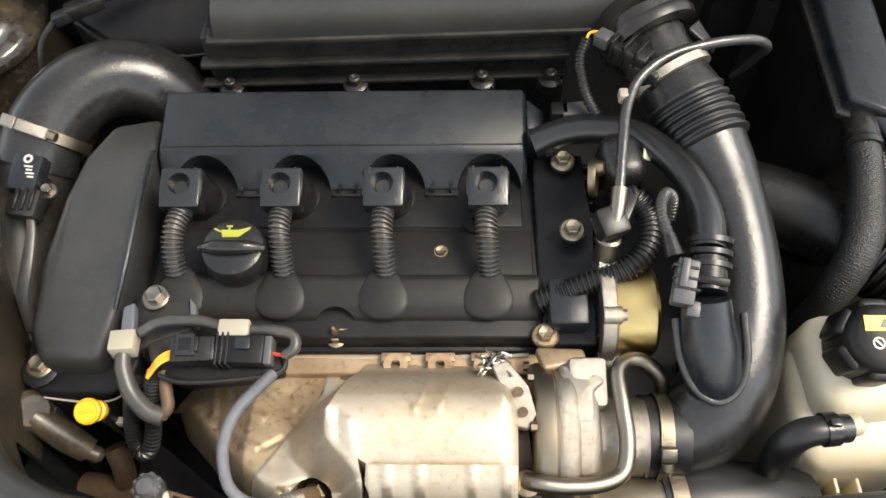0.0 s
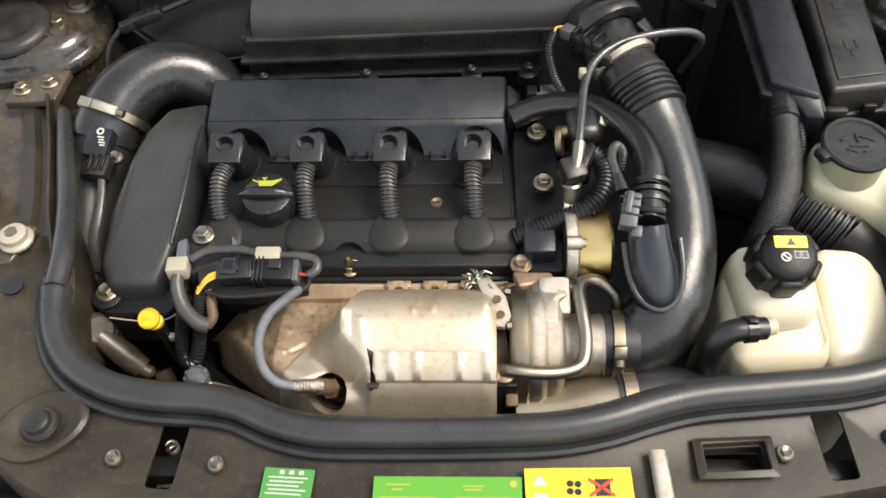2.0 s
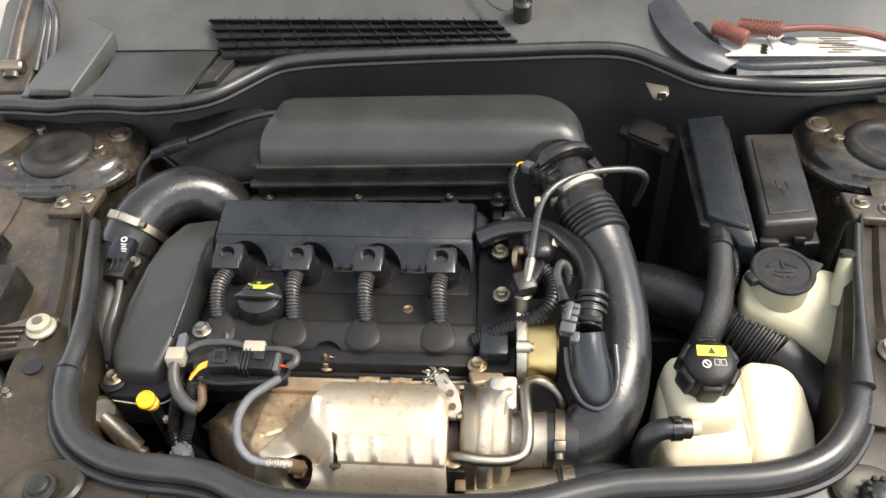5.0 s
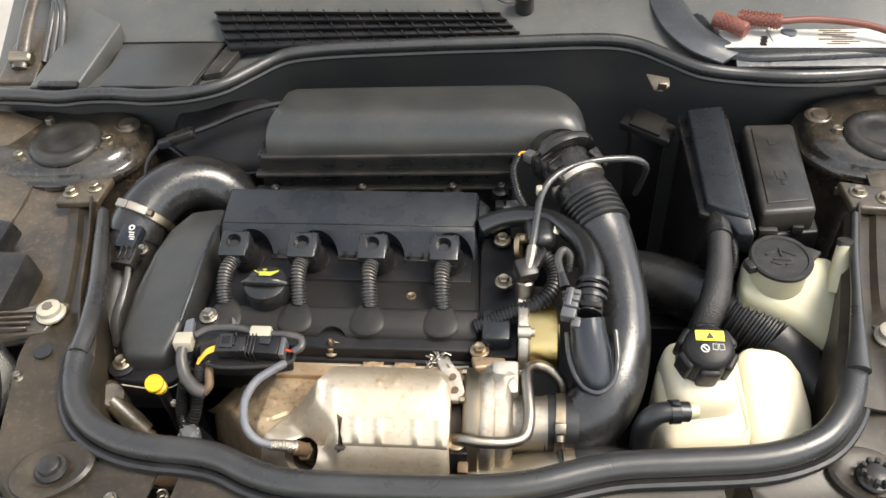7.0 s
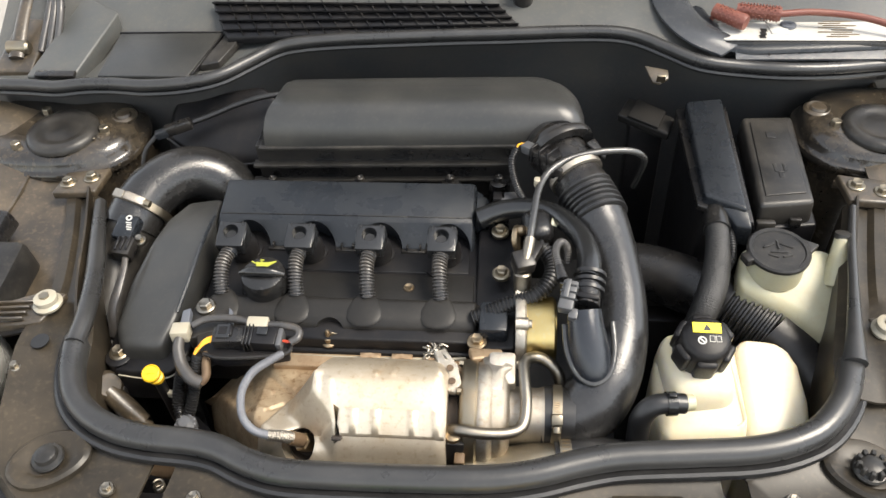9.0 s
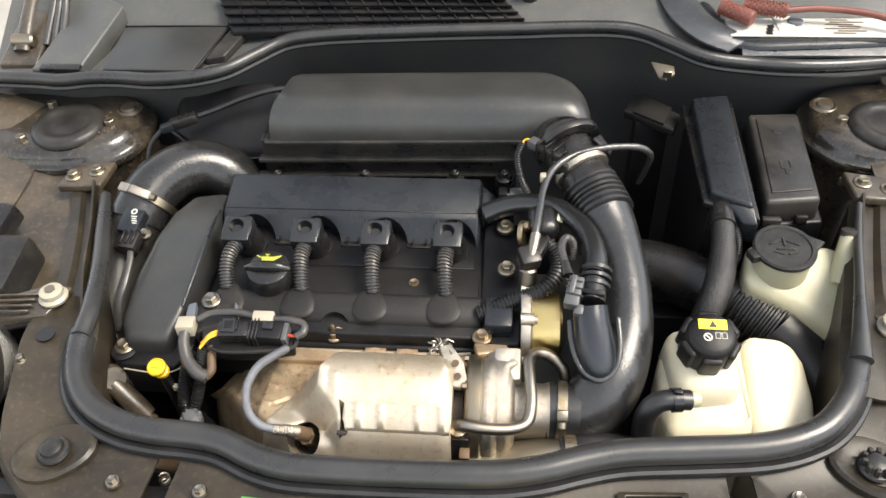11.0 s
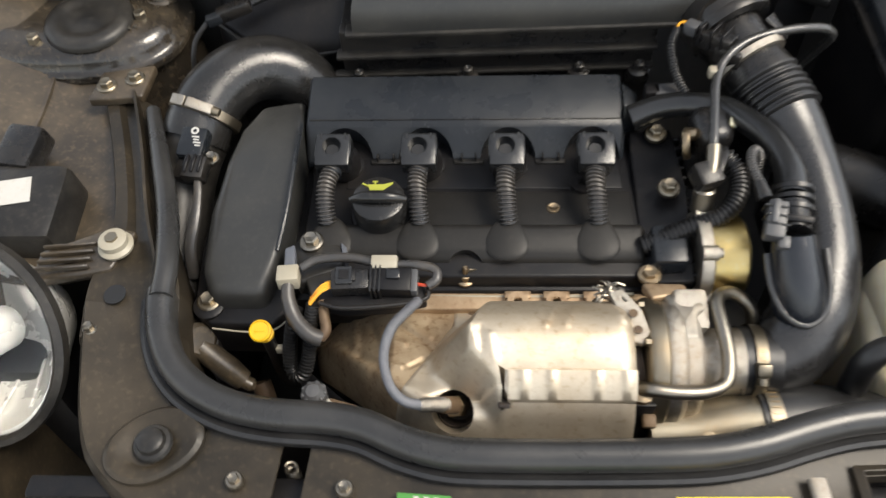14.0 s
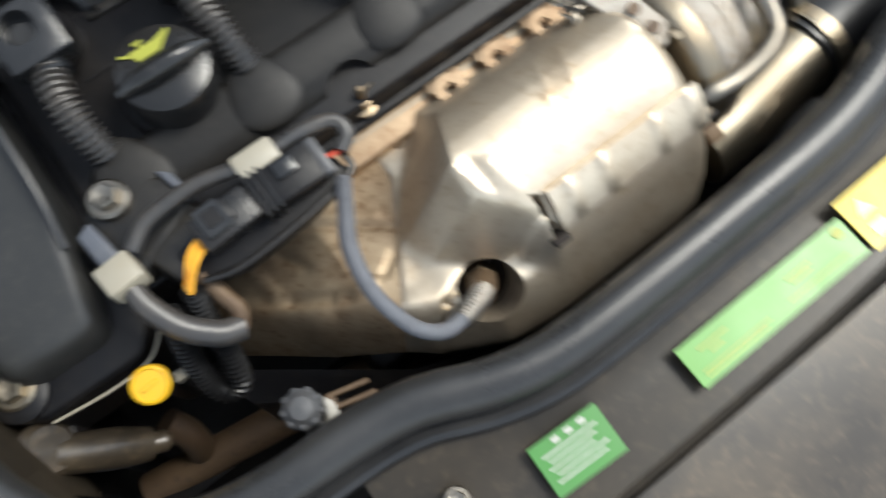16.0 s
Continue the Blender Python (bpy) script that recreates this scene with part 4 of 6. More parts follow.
part("can_symbol", prism([k @ Vector(v) for v in ((-0.009, 0.003, 0), (0.006, 0.003, 0), (0.015, 0.0055, 0), (0.015, 0.004, 0), (0.006, -0.0035, 0), (-0.007, -0.0035, 0))], 0.0006, 0), LIME_INK, cap, smooth=False)
part("can_symbol", box((0.005, 0.0015, 0.0008), k @ pose(-0.002, 0.006, 0), 0), LIME_INK, cap)
part("can_symbol", box((0.0014, 0.003, 0.0008), k @ pose(-0.002, 0.0045, 0), 0), LIME_INK, cap)
part("can_symbol", box((0.006, 0.0015, 0.0008), k @ pose(-0.0115, 0.0025, 0, 0, 0, -30), 0), LIME_INK, cap)

# timing cover
timing = thing("timing_cover", (-0.195, -0.02, 0.73), "long arched matte black timing chain cover", "engine cover")
part("foot", prism([(-0.236, 0.100, 0.785), (-0.166, 0.104, 0.785), (-0.150, 0.0, 0.79), (-0.150, -0.09, 0.775), (-0.163, -0.135, 0.762), (-0.178, -0.150, 0.758), (-0.238, -0.148, 0.757), (-0.256, -0.135, 0.758), (-0.260, -0.06, 0.77), (-0.254, 0.02, 0.78)], 0.05, 0.004), PLASTIC_DEEP, timing)
part("shell", prism([(-0.219, 0.098, 0.813), (-0.172, 0.104, 0.816), (-0.166, 0.06, 0.828), (-0.164, -0.005, 0.832), (-0.166, -0.060, 0.820), (-0.172, -0.095, 0.803), (-0.184, -0.132, 0.782), (-0.236, -0.130, 0.779), (-0.247, -0.105, 0.788), (-0.246, -0.05, 0.805), (-0.239, 0.01, 0.817), (-0.231, 0.055, 0.821)], 0.05, 0.009, 4, grow=0.05), AIRBOX, timing)
part("edge_line", tube([(-0.1665, 0.05, 0.8275), (-0.1645, -0.005, 0.8300), (-0.1665, -0.06, 0.818), (-0.173, -0.095, 0.801)], 0.0022, 8, 4), PLASTIC_BLUE, timing)
part("gasket_edge", tube([(-0.236, -0.150, 0.752), (-0.200, -0.154, 0.752), (-0.175, -0.152, 0.754), (-0.158, -0.138, 0.760)], 0.0009, 8, 4), CREAM, timing)
part("clip", box((0.006, 0.012, 0.006), pose(-0.244, -0.04, 0.785), 0.001), PLASTIC_DEEP, timing)
part("mount_lug", lathe([(0, 0), (0.015, 0), (0.015, 0.02), (0.011, 0.022), (0, 0.022)], (-0.241, -0.128, 0.742), (0, -0.1, 1), 20), PLASTIC_DEEP, timing)
hex_bolt((-0.241, -0.127, 0.765), 0.0065, (0, -0.1, 1), mat=STEEL)

# ---- air filter box ----
abox = thing("air_filter_box", (0.06, 0.2, 0.74), "large black plastic air filter box with dusty ledges", "air box")


def leaning(x0, x1, sec, bevel):
    """A bar of one section that climbs slightly from left to right with the box."""
    return along_x([(x, [(y, z + 0.028 * (x + 0.12)) for y, z in sec]) for x in (x0, x0 + 0.003, (x0 + x1) / 2, x1 - 0.003, x1)], bevel)


part("tray", leaning(-0.136, 0.205, [(0.160, 0.70), (0.159, 0.828), (0.157, 0.864), (0.262, 0.864), (0.262, 0.70)], 0.002), PLASTIC, abox)
part("ledge", leaning(-0.141, 0.206, [(0.149, 0.8325), (0.149, 0.8375), (0.162, 0.8390), (0.162, 0.8305)], 0.0012), PLASTIC_DUSTY, abox)
part("foot_ledge", leaning(-0.146, 0.206, [(0.151, 0.8070), (0.151, 0.8110), (0.162, 0.8120), (0.162, 0.8050)], 0.0012), PLASTIC_DUSTY, abox)
part("rim", leaning(-0.128, 0.222, [(0.1475, 0.8610), (0.1470, 0.8665), (0.165, 0.8690), (0.165, 0.8595)], 0.0015), PLASTIC_DUSTY, abox)
# lid: a long shell with a square end and a broad round shoulder at the other
plan = [(-0.120, 0.152), (-0.118, 0.165), (-0.114, 0.20), (-0.110, 0.235), (-0.105, 0.255), (-0.092, 0.2665)]
plan += [(x, 0.268) for x in (-0.05, 0.0, 0.06, 0.12, 0.18, 0.22)]
plan += [(0.232 + 0.068 * math.sin(a), 0.200 + 0.068 * math.cos(a)) for a in np.linspace(0.15, math.pi / 2, 8)]
plan += [(0.300, 0.178), (0.298, 0.162), (0.290, 0.154), (0.276, 0.150)] + [(x, 0.150) for x in (0.20, 0.14, 0.08, 0.02, -0.04, -0.09)]
loops = []
for k, h in ((1.0, 0.8655), (1.0, 0.870), (0.985, 0.8795), (0.945, 0.8895), (0.88, 0.8985), (0.78, 0.9065), (0.64, 0.9125), (0.46, 0.9160), (0.25, 0.9175), (0.06, 0.9180)):
    loop = []
    for x, y in plan:
        c = Vector((min(max(x, -0.098), 0.225), 0.212))
        q = c + (Vector((x, y)) - c) * k
        loop.append((q.x, q.y, h + 0.028 * (min(q.x, 0.2) + 0.12) * (1.0 if k > 0.97 else 0.8)))
    loops.append(loop)
part("lid", rings(bmesh.new(), loops), AIRBOX, abox)
for x in (-0.118, 0.003, 0.125, 0.190):
    z = 0.796 + 0.028 * (x + 0.12)
    s = part("screw_boss", lathe([(0, 0), (0.011, 0), (0.012, 0.012), (0.009, 0.014), (0, 0.014)], (x, 0.152, z), (0, -0.1, 1), 20), PLASTIC, abox)
    part("screw", lathe([(0, 0.012), (0.0055, 0.012), (0.0055, 0.021), (0.0035, 0.022), (0, 0.019)], (x, 0.152, z), (0, -0.1, 1), 12), PLASTIC_DUSTY, s)
    part("ear", box((0.026, 0.012, 0.010), pose(x, 0.154, z), 0.003), PLASTIC, abox)
part("nozzle_mark", lathe([(0, 0), (0.003, 0), (0.002, 0.003), (0, 0.003)], (-0.075, 0.175, 0.900), (0, -0.4, 0.9), 10), PLASTIC, abox)
part("outlet", tube([(0.250, 0.165, 0.868), (0.256, 0.150, 0.874), (0.264, 0.130, 0.882)], [0.028, 0.033, 0.037], 28, 4), PLASTIC, abox)
part("rear_foot", box((0.30, 0.10, 0.30), pose(0.04, 0.205, 0.59), 0.01), PLASTIC_DEEP, abox)

# intake pipe with bellows
intake = thing("intake_pipe", (0.30, -0.05, 0.72), "thick black plastic intake pipe with ribbed bellows", "pipe")
part("sensor_tube", tube([(0.262, 0.142, 0.884), (0.272, 0.115, 0.878), (0.284, 0.092, 0.870), (0.296, 0.070, 0.861)], [0.034, 0.0305, 0.0305, 0.0335], 28, 4), PLASTIC, intake)
part("collar", lathe([(0.030, -0.004), (0.042, -0.004), (0.0435, 0.0), (0.042, 0.006), (0.030, 0.007), (0.030, -0.004)], (0.266, 0.128, 0.887), (0.42, -0.82, -0.35), 32), PLASTIC, intake)
part("collar_ear", prism([(0.296, 0.118, 0.902), (0.318, 0.104, 0.890), (0.322, 0.112, 0.887), (0.308, 0.132, 0.900)], 0.006, 0.002), PLASTIC, intake)
part("ring", lathe([(0.030, 0), (0.0345, 0), (0.0345, 0.007), (0.030, 0.008), (0.030, 0)], (0.283, 0.094, 0.873), (0.45, -0.80, -0.36), 32), CAST, intake)
part("bellows", tube([(0.294, 0.072, 0.862), (0.303, 0.054, 0.854), (0.312, 0.032, 0.847)], [0.0335, 0.0345, 0.0345], 28, 8, ribs=(0.0082, 0.0032)), RUBBER, intake)
part("elbow", tube([(0.308, 0.040, 0.848), (0.318, 0.015, 0.838), (0.327, -0.025, 0.825), (0.331, -0.065, 0.810), (0.328, -0.105, 0.793), (0.316, -0.140, 0.773), (0.300, -0.163, 0.755), (0.282, -0.176, 0.747), (0.262, -0.181, 0.745)], [0.0345, 0.031, 0.0285, 0.0285, 0.031, 0.035, 0.036, 0.033, 0.030], 28, 8), INTAKE_BLACK, intake)
part("funnel", tube([(0.286, -0.110, 0.840), (0.288, -0.124, 0.826), (0.292, -0.138, 0.808), (0.297, -0.150, 0.788), (0.300, -0.154, 0.776)], [0.0180, 0.0200, 0.0225, 0.0225, 0.0170], 24, 6), NAVY, intake)
part("funnel_rim", tube([(0.266, -0.118, 0.825), (0.269, -0.142, 0.809), (0.279, -0.161, 0.796), (0.296, -0.171, 0.792), (0.312, -0.162, 0.798), (0.318, -0.142, 0.811), (0.316, -0.115, 0.828)], 0.0034, 10, 6), DARK_PIPE, intake)
part("coupling", lathe([(0.028, 0), (0.033, 0), (0.033, 0.034), (0.028, 0.036), (0.028, 0)], (0.278, -0.181, 0.745), (-1, 0.04, 0.02), 32), RUBBER, intake)

clampr = thing("hose_clamp", (0.262, -0.19, 0.72), "zinc worm-drive hose clamp on the turbo coupling", "hose clamp", "hose clamps")
part("band", lathe([(0.0335, 0), (0.0352, 0), (0.0352, 0.010), (0.0335, 0.010), (0.0335, 0)], (0.264, -0.1805, 0.7455), (-1, 0.04, 0.02), 40), STEEL, clampr)
part("worm_housing", box((0.012, 0.012, 0.012), pose(0.2585, -0.203, 0.772, 45), 0.002), STEEL, clampr)
part("worm_screw", lathe([(0, 0), (0.005, 0), (0.005, 0.006), (0.0035, 0.007), (0, 0.006)], (0.2585, -0.208, 0.767), (0, -0.75, -0.65), 12), STEEL, clampr)
for k in range(6):
    part("band_slot", box((0.006, 0.0015, 0.0008), pose(0.2585, -0.1875 - 0.0023 * k, 0.7804 - 0.0008 * k * k * 0.3, 15 + 5 * k), 0), BRONZE, clampr)

# breather hose
breather = thing("breather_hose", (0.25, 0.0, 0.80), "smooth black rubber breather hose to the intake pipe", "hose")
part("hose", tube([(0.168, 0.055, 0.829), (0.194, 0.060, 0.838), (0.222, 0.057, 0.845), (0.252, 0.043, 0.851), (0.272, 0.019, 0.855), (0.287, -0.012, 0.857), (0.2935, -0.046, 0.855), (0.291, -0.074, 0.850)], [0.0135, 0.0125, 0.0125, 0.0125, 0.0125, 0.0125, 0.0135, 0.014], 20, 8), PLASTIC_GLOSS, breather)
for d in (0.0, 0.009, 0.018):
    part("collar_ring", lathe([(0.012, 0), (0.0178, 0), (0.0178, 0.004), (0.012, 0.005), (0.012, 0)], (0.294 - 0.15 * d, -0.064 - d, 0.850 - 0.35 * d), (-0.1, -0.92, -0.38), 28), RUBBER, breather)
part("neck", tube([(0.291, -0.080, 0.846), (0.288, -0.105, 0.839)], 0.0145, 20, 3), PLASTIC, breather)
part("neck_clip", box((0.026, 0.006, 0.010), pose(0.288, -0.102, 0.852, 30, 0, -10), 0.0015), PLASTIC_DEEP, breather)

# grey two-pin plug on the neck, with its wire
neckplug = thing("plug_connector", (0.268, -0.10, 0.84), "grey two-pin plug beside the breather neck", "connector")
part("housing", box((0.016, 0.034, 0.016), pose(0.2685, -0.105, 0.853, 22, 0, -14), 0.002), GREY_CONN, neckplug)
part("latch", box((0.006, 0.022, 0.006), pose(0.2670, -0.102, 0.8625, 22, 0, -14), 0.0015), GREY_CONN, neckplug)
for k in range(3):
    part("rib", box((0.0185, 0.0022, 0.0175), pose(0.2688, -0.110 + 0.0075 * k, 0.8512 + 0.003 * k, 22, 0, -14), 0.0006, 1), PLASTIC_GLOSS, neckplug)
part("nose", box((0.010, 0.012, 0.010), pose(0.2735, -0.1225, 0.8445, 22, 0, -14), 0.002), GREY_CONN, neckplug)
part("boot", tube([(0.2625, -0.086, 0.860), (0.2590, -0.070, 0.866)], [0.007, 0.005], 12, 2), PLASTIC, neckplug)
part("wire", tube([(0.259, -0.072, 0.866), (0.256, -0.050, 0.869), (0.262, -0.033, 0.868), (0.270, -0.030, 0.858), (0.272, -0.036, 0.84)], 0.0042, 10, 6, ribs=(0.003, 0.0008)), CONDUIT, neckplug)

# vacuum line
vac = thing("vacuum_pipe", (0.26, 0.05, 0.82), "bent grey plastic vacuum pipe crossing the intake", "pipe")
part("pipe", tube([(0.2255, -0.044, 0.858), (0.229, -0.020, 0.868), (0.233, 0.010, 0.878), (0.238, 0.040, 0.886), (0.250, 0.066, 0.893), (0.275, 0.086, 0.899), (0.310, 0.098, 0.901), (0.343, 0.108, 0.897), (0.360, 0.113, 0.890), (0.3695, 0.121, 0.876), (0.372, 0.14, 0.85), (0.370, 0.17, 0.80)], 0.0044, 12, 8), DARK_PIPE, vac)
part("end_sleeve", tube([(0.2215, -0.056, 0.850), (0.2255, -0.044, 0.858), (0.2285, -0.026, 0.866)], 0.0064, 12, 4), PIPE_STEEL, vac)
part("retainer", box((0.008, 0.010, 0.010), pose(0.2365, 0.052, 0.888), 0.002), CREAM, vac)

# mass-air-flow plug
mafplug = thing("sensor_plug", (0.245, 0.10, 0.87), "black multi-pin sensor plug with orange wires", "connector")
part("body", box((0.034, 0.018, 0.018), pose(0.247, 0.094, 0.893, 0, 0, -38), 0.002), PLASTIC, mafplug)
for k in range(3):
    part("fin", box((0.003, 0.024, 0.022), pose(0.236 + 0.009 * k, 0.104 - 0.007 * k, 0.897, 0, 0, -38), 0.0006, 1), PLASTIC_DEEP, mafplug)
part("mount", box((0.028, 0.028, 0.018), pose(0.262, 0.086, 0.885, 0, 0, -38), 0.003), PLASTIC, mafplug)
part("tail", box((0.014, 0.014, 0.012), pose(0.226, 0.113, 0.895, 0, 0, -38), 0.002), GREY_CONN, mafplug)
for k in range(3):
    part("wire", tube([(0.224 + 0.002 * k, 0.118, 0.893 + 0.002 * k), (0.215, 0.119, 0.897), (0.210, 0.110, 0.893 - 0.001 * k)], 0.0012, 6, 4), ORANGE if k != 1 else PLASTIC_DEEP, mafplug)
part("conduit", tube([(0.212, 0.114, 0.894), (0.206, 0.100, 0.882), (0.212, 0.082, 0.862), (0.222, 0.066, 0.85)], 0.0045, 10, 6, ribs=(0.003, 0.001)), RUBBER, mafplug)

# ---- right end of the engine: thermostat side ----
pump = thing("vacuum_pump", (0.24, -0.10, 0.74), "yellow zinc-plated vacuum pump drum with pale flange", "pump")
part("drum", lathe([(0, 0), (0.036, 0), (0.0375, 0.003), (0.0375, 0.032), (0.035, 0.035), (0, 0.036)], (0.224, -0.087, 0.783), (1, 0.02, 0), 48), GOLD, pump)
part("flange", lathe([(0, -0.010), (0.041, -0.010), (0.042, -0.008), (0.042, 0.0), (0.040, 0.002), (0, 0.002)], (0.224, -0.087, 0.783), (1, 0.02, 0), 40), CAST, pump)
for a in (60, 125, 200):
    part("lug", lathe([(0, -0.012), (0.007, -0.012), (0.007, 0.002), (0.0045, 0.0025), (0.0045, 0.006), (0, 0.006)], (0.226, -0.087 + 0.040 * math.cos(radians(a)), 0.783 + 0.040 * math.sin(radians(a))), (1, 0, 0), 16), CAST, pump)
solenoid = thing("cam_solenoid", (0.218, -0.03, 0.80), "black cam solenoid with grey steel body", "solenoid")
part("body", lathe([(0, 0), (0.010, 0), (0.010, 0.022), (0.008, 0.024), (0, 0.024)], (0.221, -0.060, 0.818), (0, 0.25, 1), 20), PIPE_STEEL, solenoid)
part("plug", box((0.024, 0.024, 0.022), pose(0.221, -0.048, 0.850, 20, 0, 20), 0.004), PLASTIC, solenoid)
part("arm", box((0.016, 0.028, 0.014), pose(0.232, -0.036, 0.853, 10, 0, -25), 0.003), PLASTIC, solenoid)
therm = thing("thermostat_housing", (0.235, 0.03, 0.79), "dark grey housing with tan round plug", "housing")
part("housing", box((0.036, 0.046, 0.05), pose(0.238, 0.022, 0.836, 12, 0, 12), 0.014, 4), PLASTIC, therm)
part("tag", box((0.008, 0.016, 0.002), pose(0.258, 0.022, 0.855, 20, 30), 0.001), TANK_DULL, therm)
part("plug_disc", lathe([(0, 0), (0.005, 0), (0.0065, 0.003), (0.0065, 0.010), (0.005, 0.013), (0, 0.013)], (0.211, 0.012, 0.845), (0.7, -0.2, 0.3), 20), BRONZE, therm)
part("disc_edge", lathe([(0, 0), (0.015, 0), (0.016, 0.003), (0.015, 0.006), (0, 0.006)], (0.212, 0.008, 0.838), (0.95, -0.2, 0.2), 24), BRONZE, therm)
part("stay", box((0.03, 0.03, 0.05), pose(0.235, 0.02, 0.80), 0.004), PLASTIC_DEEP, therm)
coolant_stub = thing("connector_block", (0.20, 0.10, 0.82), "grey connector block behind the valve cover", "connector")
part("block", box((0.030, 0.016, 0.014), pose(0.208, 0.083, 0.838, 0, 0, 6), 0.002), GREY_CONN, coolant_stub)
part("dark_end", box((0.016, 0.016, 0.018), pose(0.192, 0.083, 0.836), 0.002), PLASTIC_DEEP, coolant_stub)
harness = thing("engine_harness", (0.22, -0.07, 0.79), "black corrugated engine wiring conduit curving upward", "conduit")
part("conduit", tube([(0.168, -0.086, 0.797), (0.185, -0.083, 0.804), (0.205, -0.078, 0.812), (0.235, -0.072, 0.822), (0.252, -0.056, 0.832), (0.254, -0.036, 0.840), (0.243, -0.022, 0.848), (0.232, -0.024, 0.850)], 0.0088, 16, 8, ribs=(0.0042, 0.002)), RUBBER, harness)

# ---- exhaust side ----
shield = thing("heat_shield", (0.02, -0.19, 0.55), "crumpled aluminium exhaust heat shield, brown stains", "heat shield")
FOLDS = [
    ((-0.066, -0.140), (-0.022, -0.176), -0.0024, 0.004), ((-0.058, -0.138), (-0.030, -0.160), 0.0014, 0.006),
    ((-0.128, -0.140), (-0.090, -0.190), 0.0030, 0.010), ((-0.108, -0.118), (-0.102, -0.160), 0.0028, 0.007), ((-0.102, -0.160), (-0.070, -0.190), -0.0026, 0.006),
    ((-0.074, -0.186), (-0.050, -0.196), 0.0024, 0.005), ((-0.050, -0.196), (-0.034, -0.186), -0.0024, 0.004), ((-0.090, -0.128), (-0.078, -0.160), -0.0018, 0.005), ((-0.078, -0.160), (-0.052, -0.168), 0.0016, 0.005),
    ((-0.046, -0.246), (-0.030, -0.229), -0.0036, 0.0035), ((-0.030, -0.229), (-0.006, -0.2215), -0.0036, 0.0035), ((-0.006, -0.2215), (0.016, -0.232), -0.0036, 0.0035), ((0.016, -0.232), (0.034, -0.229), -0.0030, 0.003),
    ((0.008, -0.186), (0.006, -0.206), 0.0014, 0.005), ((0.017, -0.190), (0.018, -0.212), -0.0014, 0.0045), ((0.025, -0.196), (0.029, -0.216), 0.0012, 0.005),
    ((0.128, -0.160), (0.139, -0.182), 0.0012, 0.004), ((0.064, -0.162), (0.072, -0.188), 0.0007, 0.0025), ((0.072, -0.188), (0.081, -0.164), 0.0007, 0.0025), ((0.081, -0.164), (0.089, -0.187), 0.0007, 0.0025), ((0.089, -0.187), (0.098, -0.163), 0.0007, 0.0025),
]


def folds(x, y):
    """Pressed folds and dents: the sum of rounded ridges along short lines."""
    lift = 0.0
    for (ax, ay), (bx, by), high, wide in FOLDS:
        dx, dy = bx - ax, by - ay
        t = max(0.0, min(1.0, ((x - ax) * dx + (y - ay) * dy) / (dx * dx + dy * dy)))
        far = math.hypot(x - ax - t * dx, y - ay - t * dy) / wide
        if far < 1:
            lift += high * (1 - far * far) ** 2
    return lift


def curve(at, xs, ys):
    return float(np.interp(at, xs, ys))


def shield_height(x, y, front):
    """The drum with its slanting cone, the side plate and the swelling round the sensor, each running into the next."""
    drum = 0.25 * sum(curve(y + d, (-0.270, -0.264, -0.258, -0.250, -0.241, -0.225, -0.205, -0.185, -0.165, -0.150, -0.138, -0.128), (0.690, 0.715, 0.748, 0.769, 0.783, 0.799, 0.811, 0.815, 0.810, 0.798, 0.780, 0.757)) for d in (-0.009, -0.003, 0.003, 0.009))
    edge = curve(y, (-0.240, -0.226, -0.206, -0.186, -0.146), (0.034, 0.030, 0.011, 0.008, 0.027))
    drum -= curve(y, (-0.230, -0.150), (1.35, 1.75)) * max(0.0, edge - x) + 55.0 * max(0.0, x - 0.133) ** 2
    plate = 0.7545 - 0.72 * max(0.0, -0.062 - x) - 0.10 * (y + 0.16)
    rim = max(0.0, 1 - (y - front) / 0.026)
    plate -= 0.045 * rim ** 2.2
    swell = 0.757 - 12.0 * ((x + 0.012) ** 2 + 0.8 * (y + 0.214) ** 2) - 0.062 * rim ** 2.2 * 0.7
    k = 0.0028
    return k * math.log(math.exp((drum - 0.76) / k) + math.exp((plate - 0.76) / k) + math.exp((swell - 0.76) / k)) + 0.76


XS = (-0.150, -0.122, -0.095, -0.046, -0.008, 0.018, 0.036, 0.120, 0.138, 0.146)
columns, half = np.linspace(-0.150, 0.146, 156), 74
loops = []
for k, u in enumerate(columns):
    top = []
    for v in np.linspace(0, 1, 72):
        x, y = u, -0.18
        for turn in range(8):
            x = u + 0.62 * (min(y, -0.146) + 0.148) * max(0.0, 1 - abs(u - columns[half]) / 0.115)
            back_edge = curve(x, XS, (-0.130, -0.108, -0.108, -0.110, -0.112, -0.116, -0.124, -0.128, -0.134, -0.142))
            front = curve(x, XS, (-0.142, -0.170, -0.198, -0.241, -0.262, -0.266, -0.267, -0.267, -0.264, -0.256))
            y = back_edge + v * (front - back_edge)
        p = Vector((x, y, 0.77))
        rough = 0.0012 * abs(noise.noise(p * 34)) + 0.0007 * noise.noise(p * 75) if k < half + 12 else 0.0006 * noise.noise(p * 45)
        z = shield_height(x, y, front) + folds(x, y) + rough + (0.0012 if k > half else 0.0)
        top.append(np.array([x, y, z]))
    loops.append(top + [np.array([top[-1][0], top[-1][1] + 0.02, 0.66]), np.array([top[0][0], top[0][1] - 0.012, 0.70])])
part("side_panel", rings(bmesh.new(), loops[: half + 1]), TAN, shield, "tan heat-stained side panel")
sh = part("drum", rings(bmesh.new(), loops[half:]), SHIELD, shield)
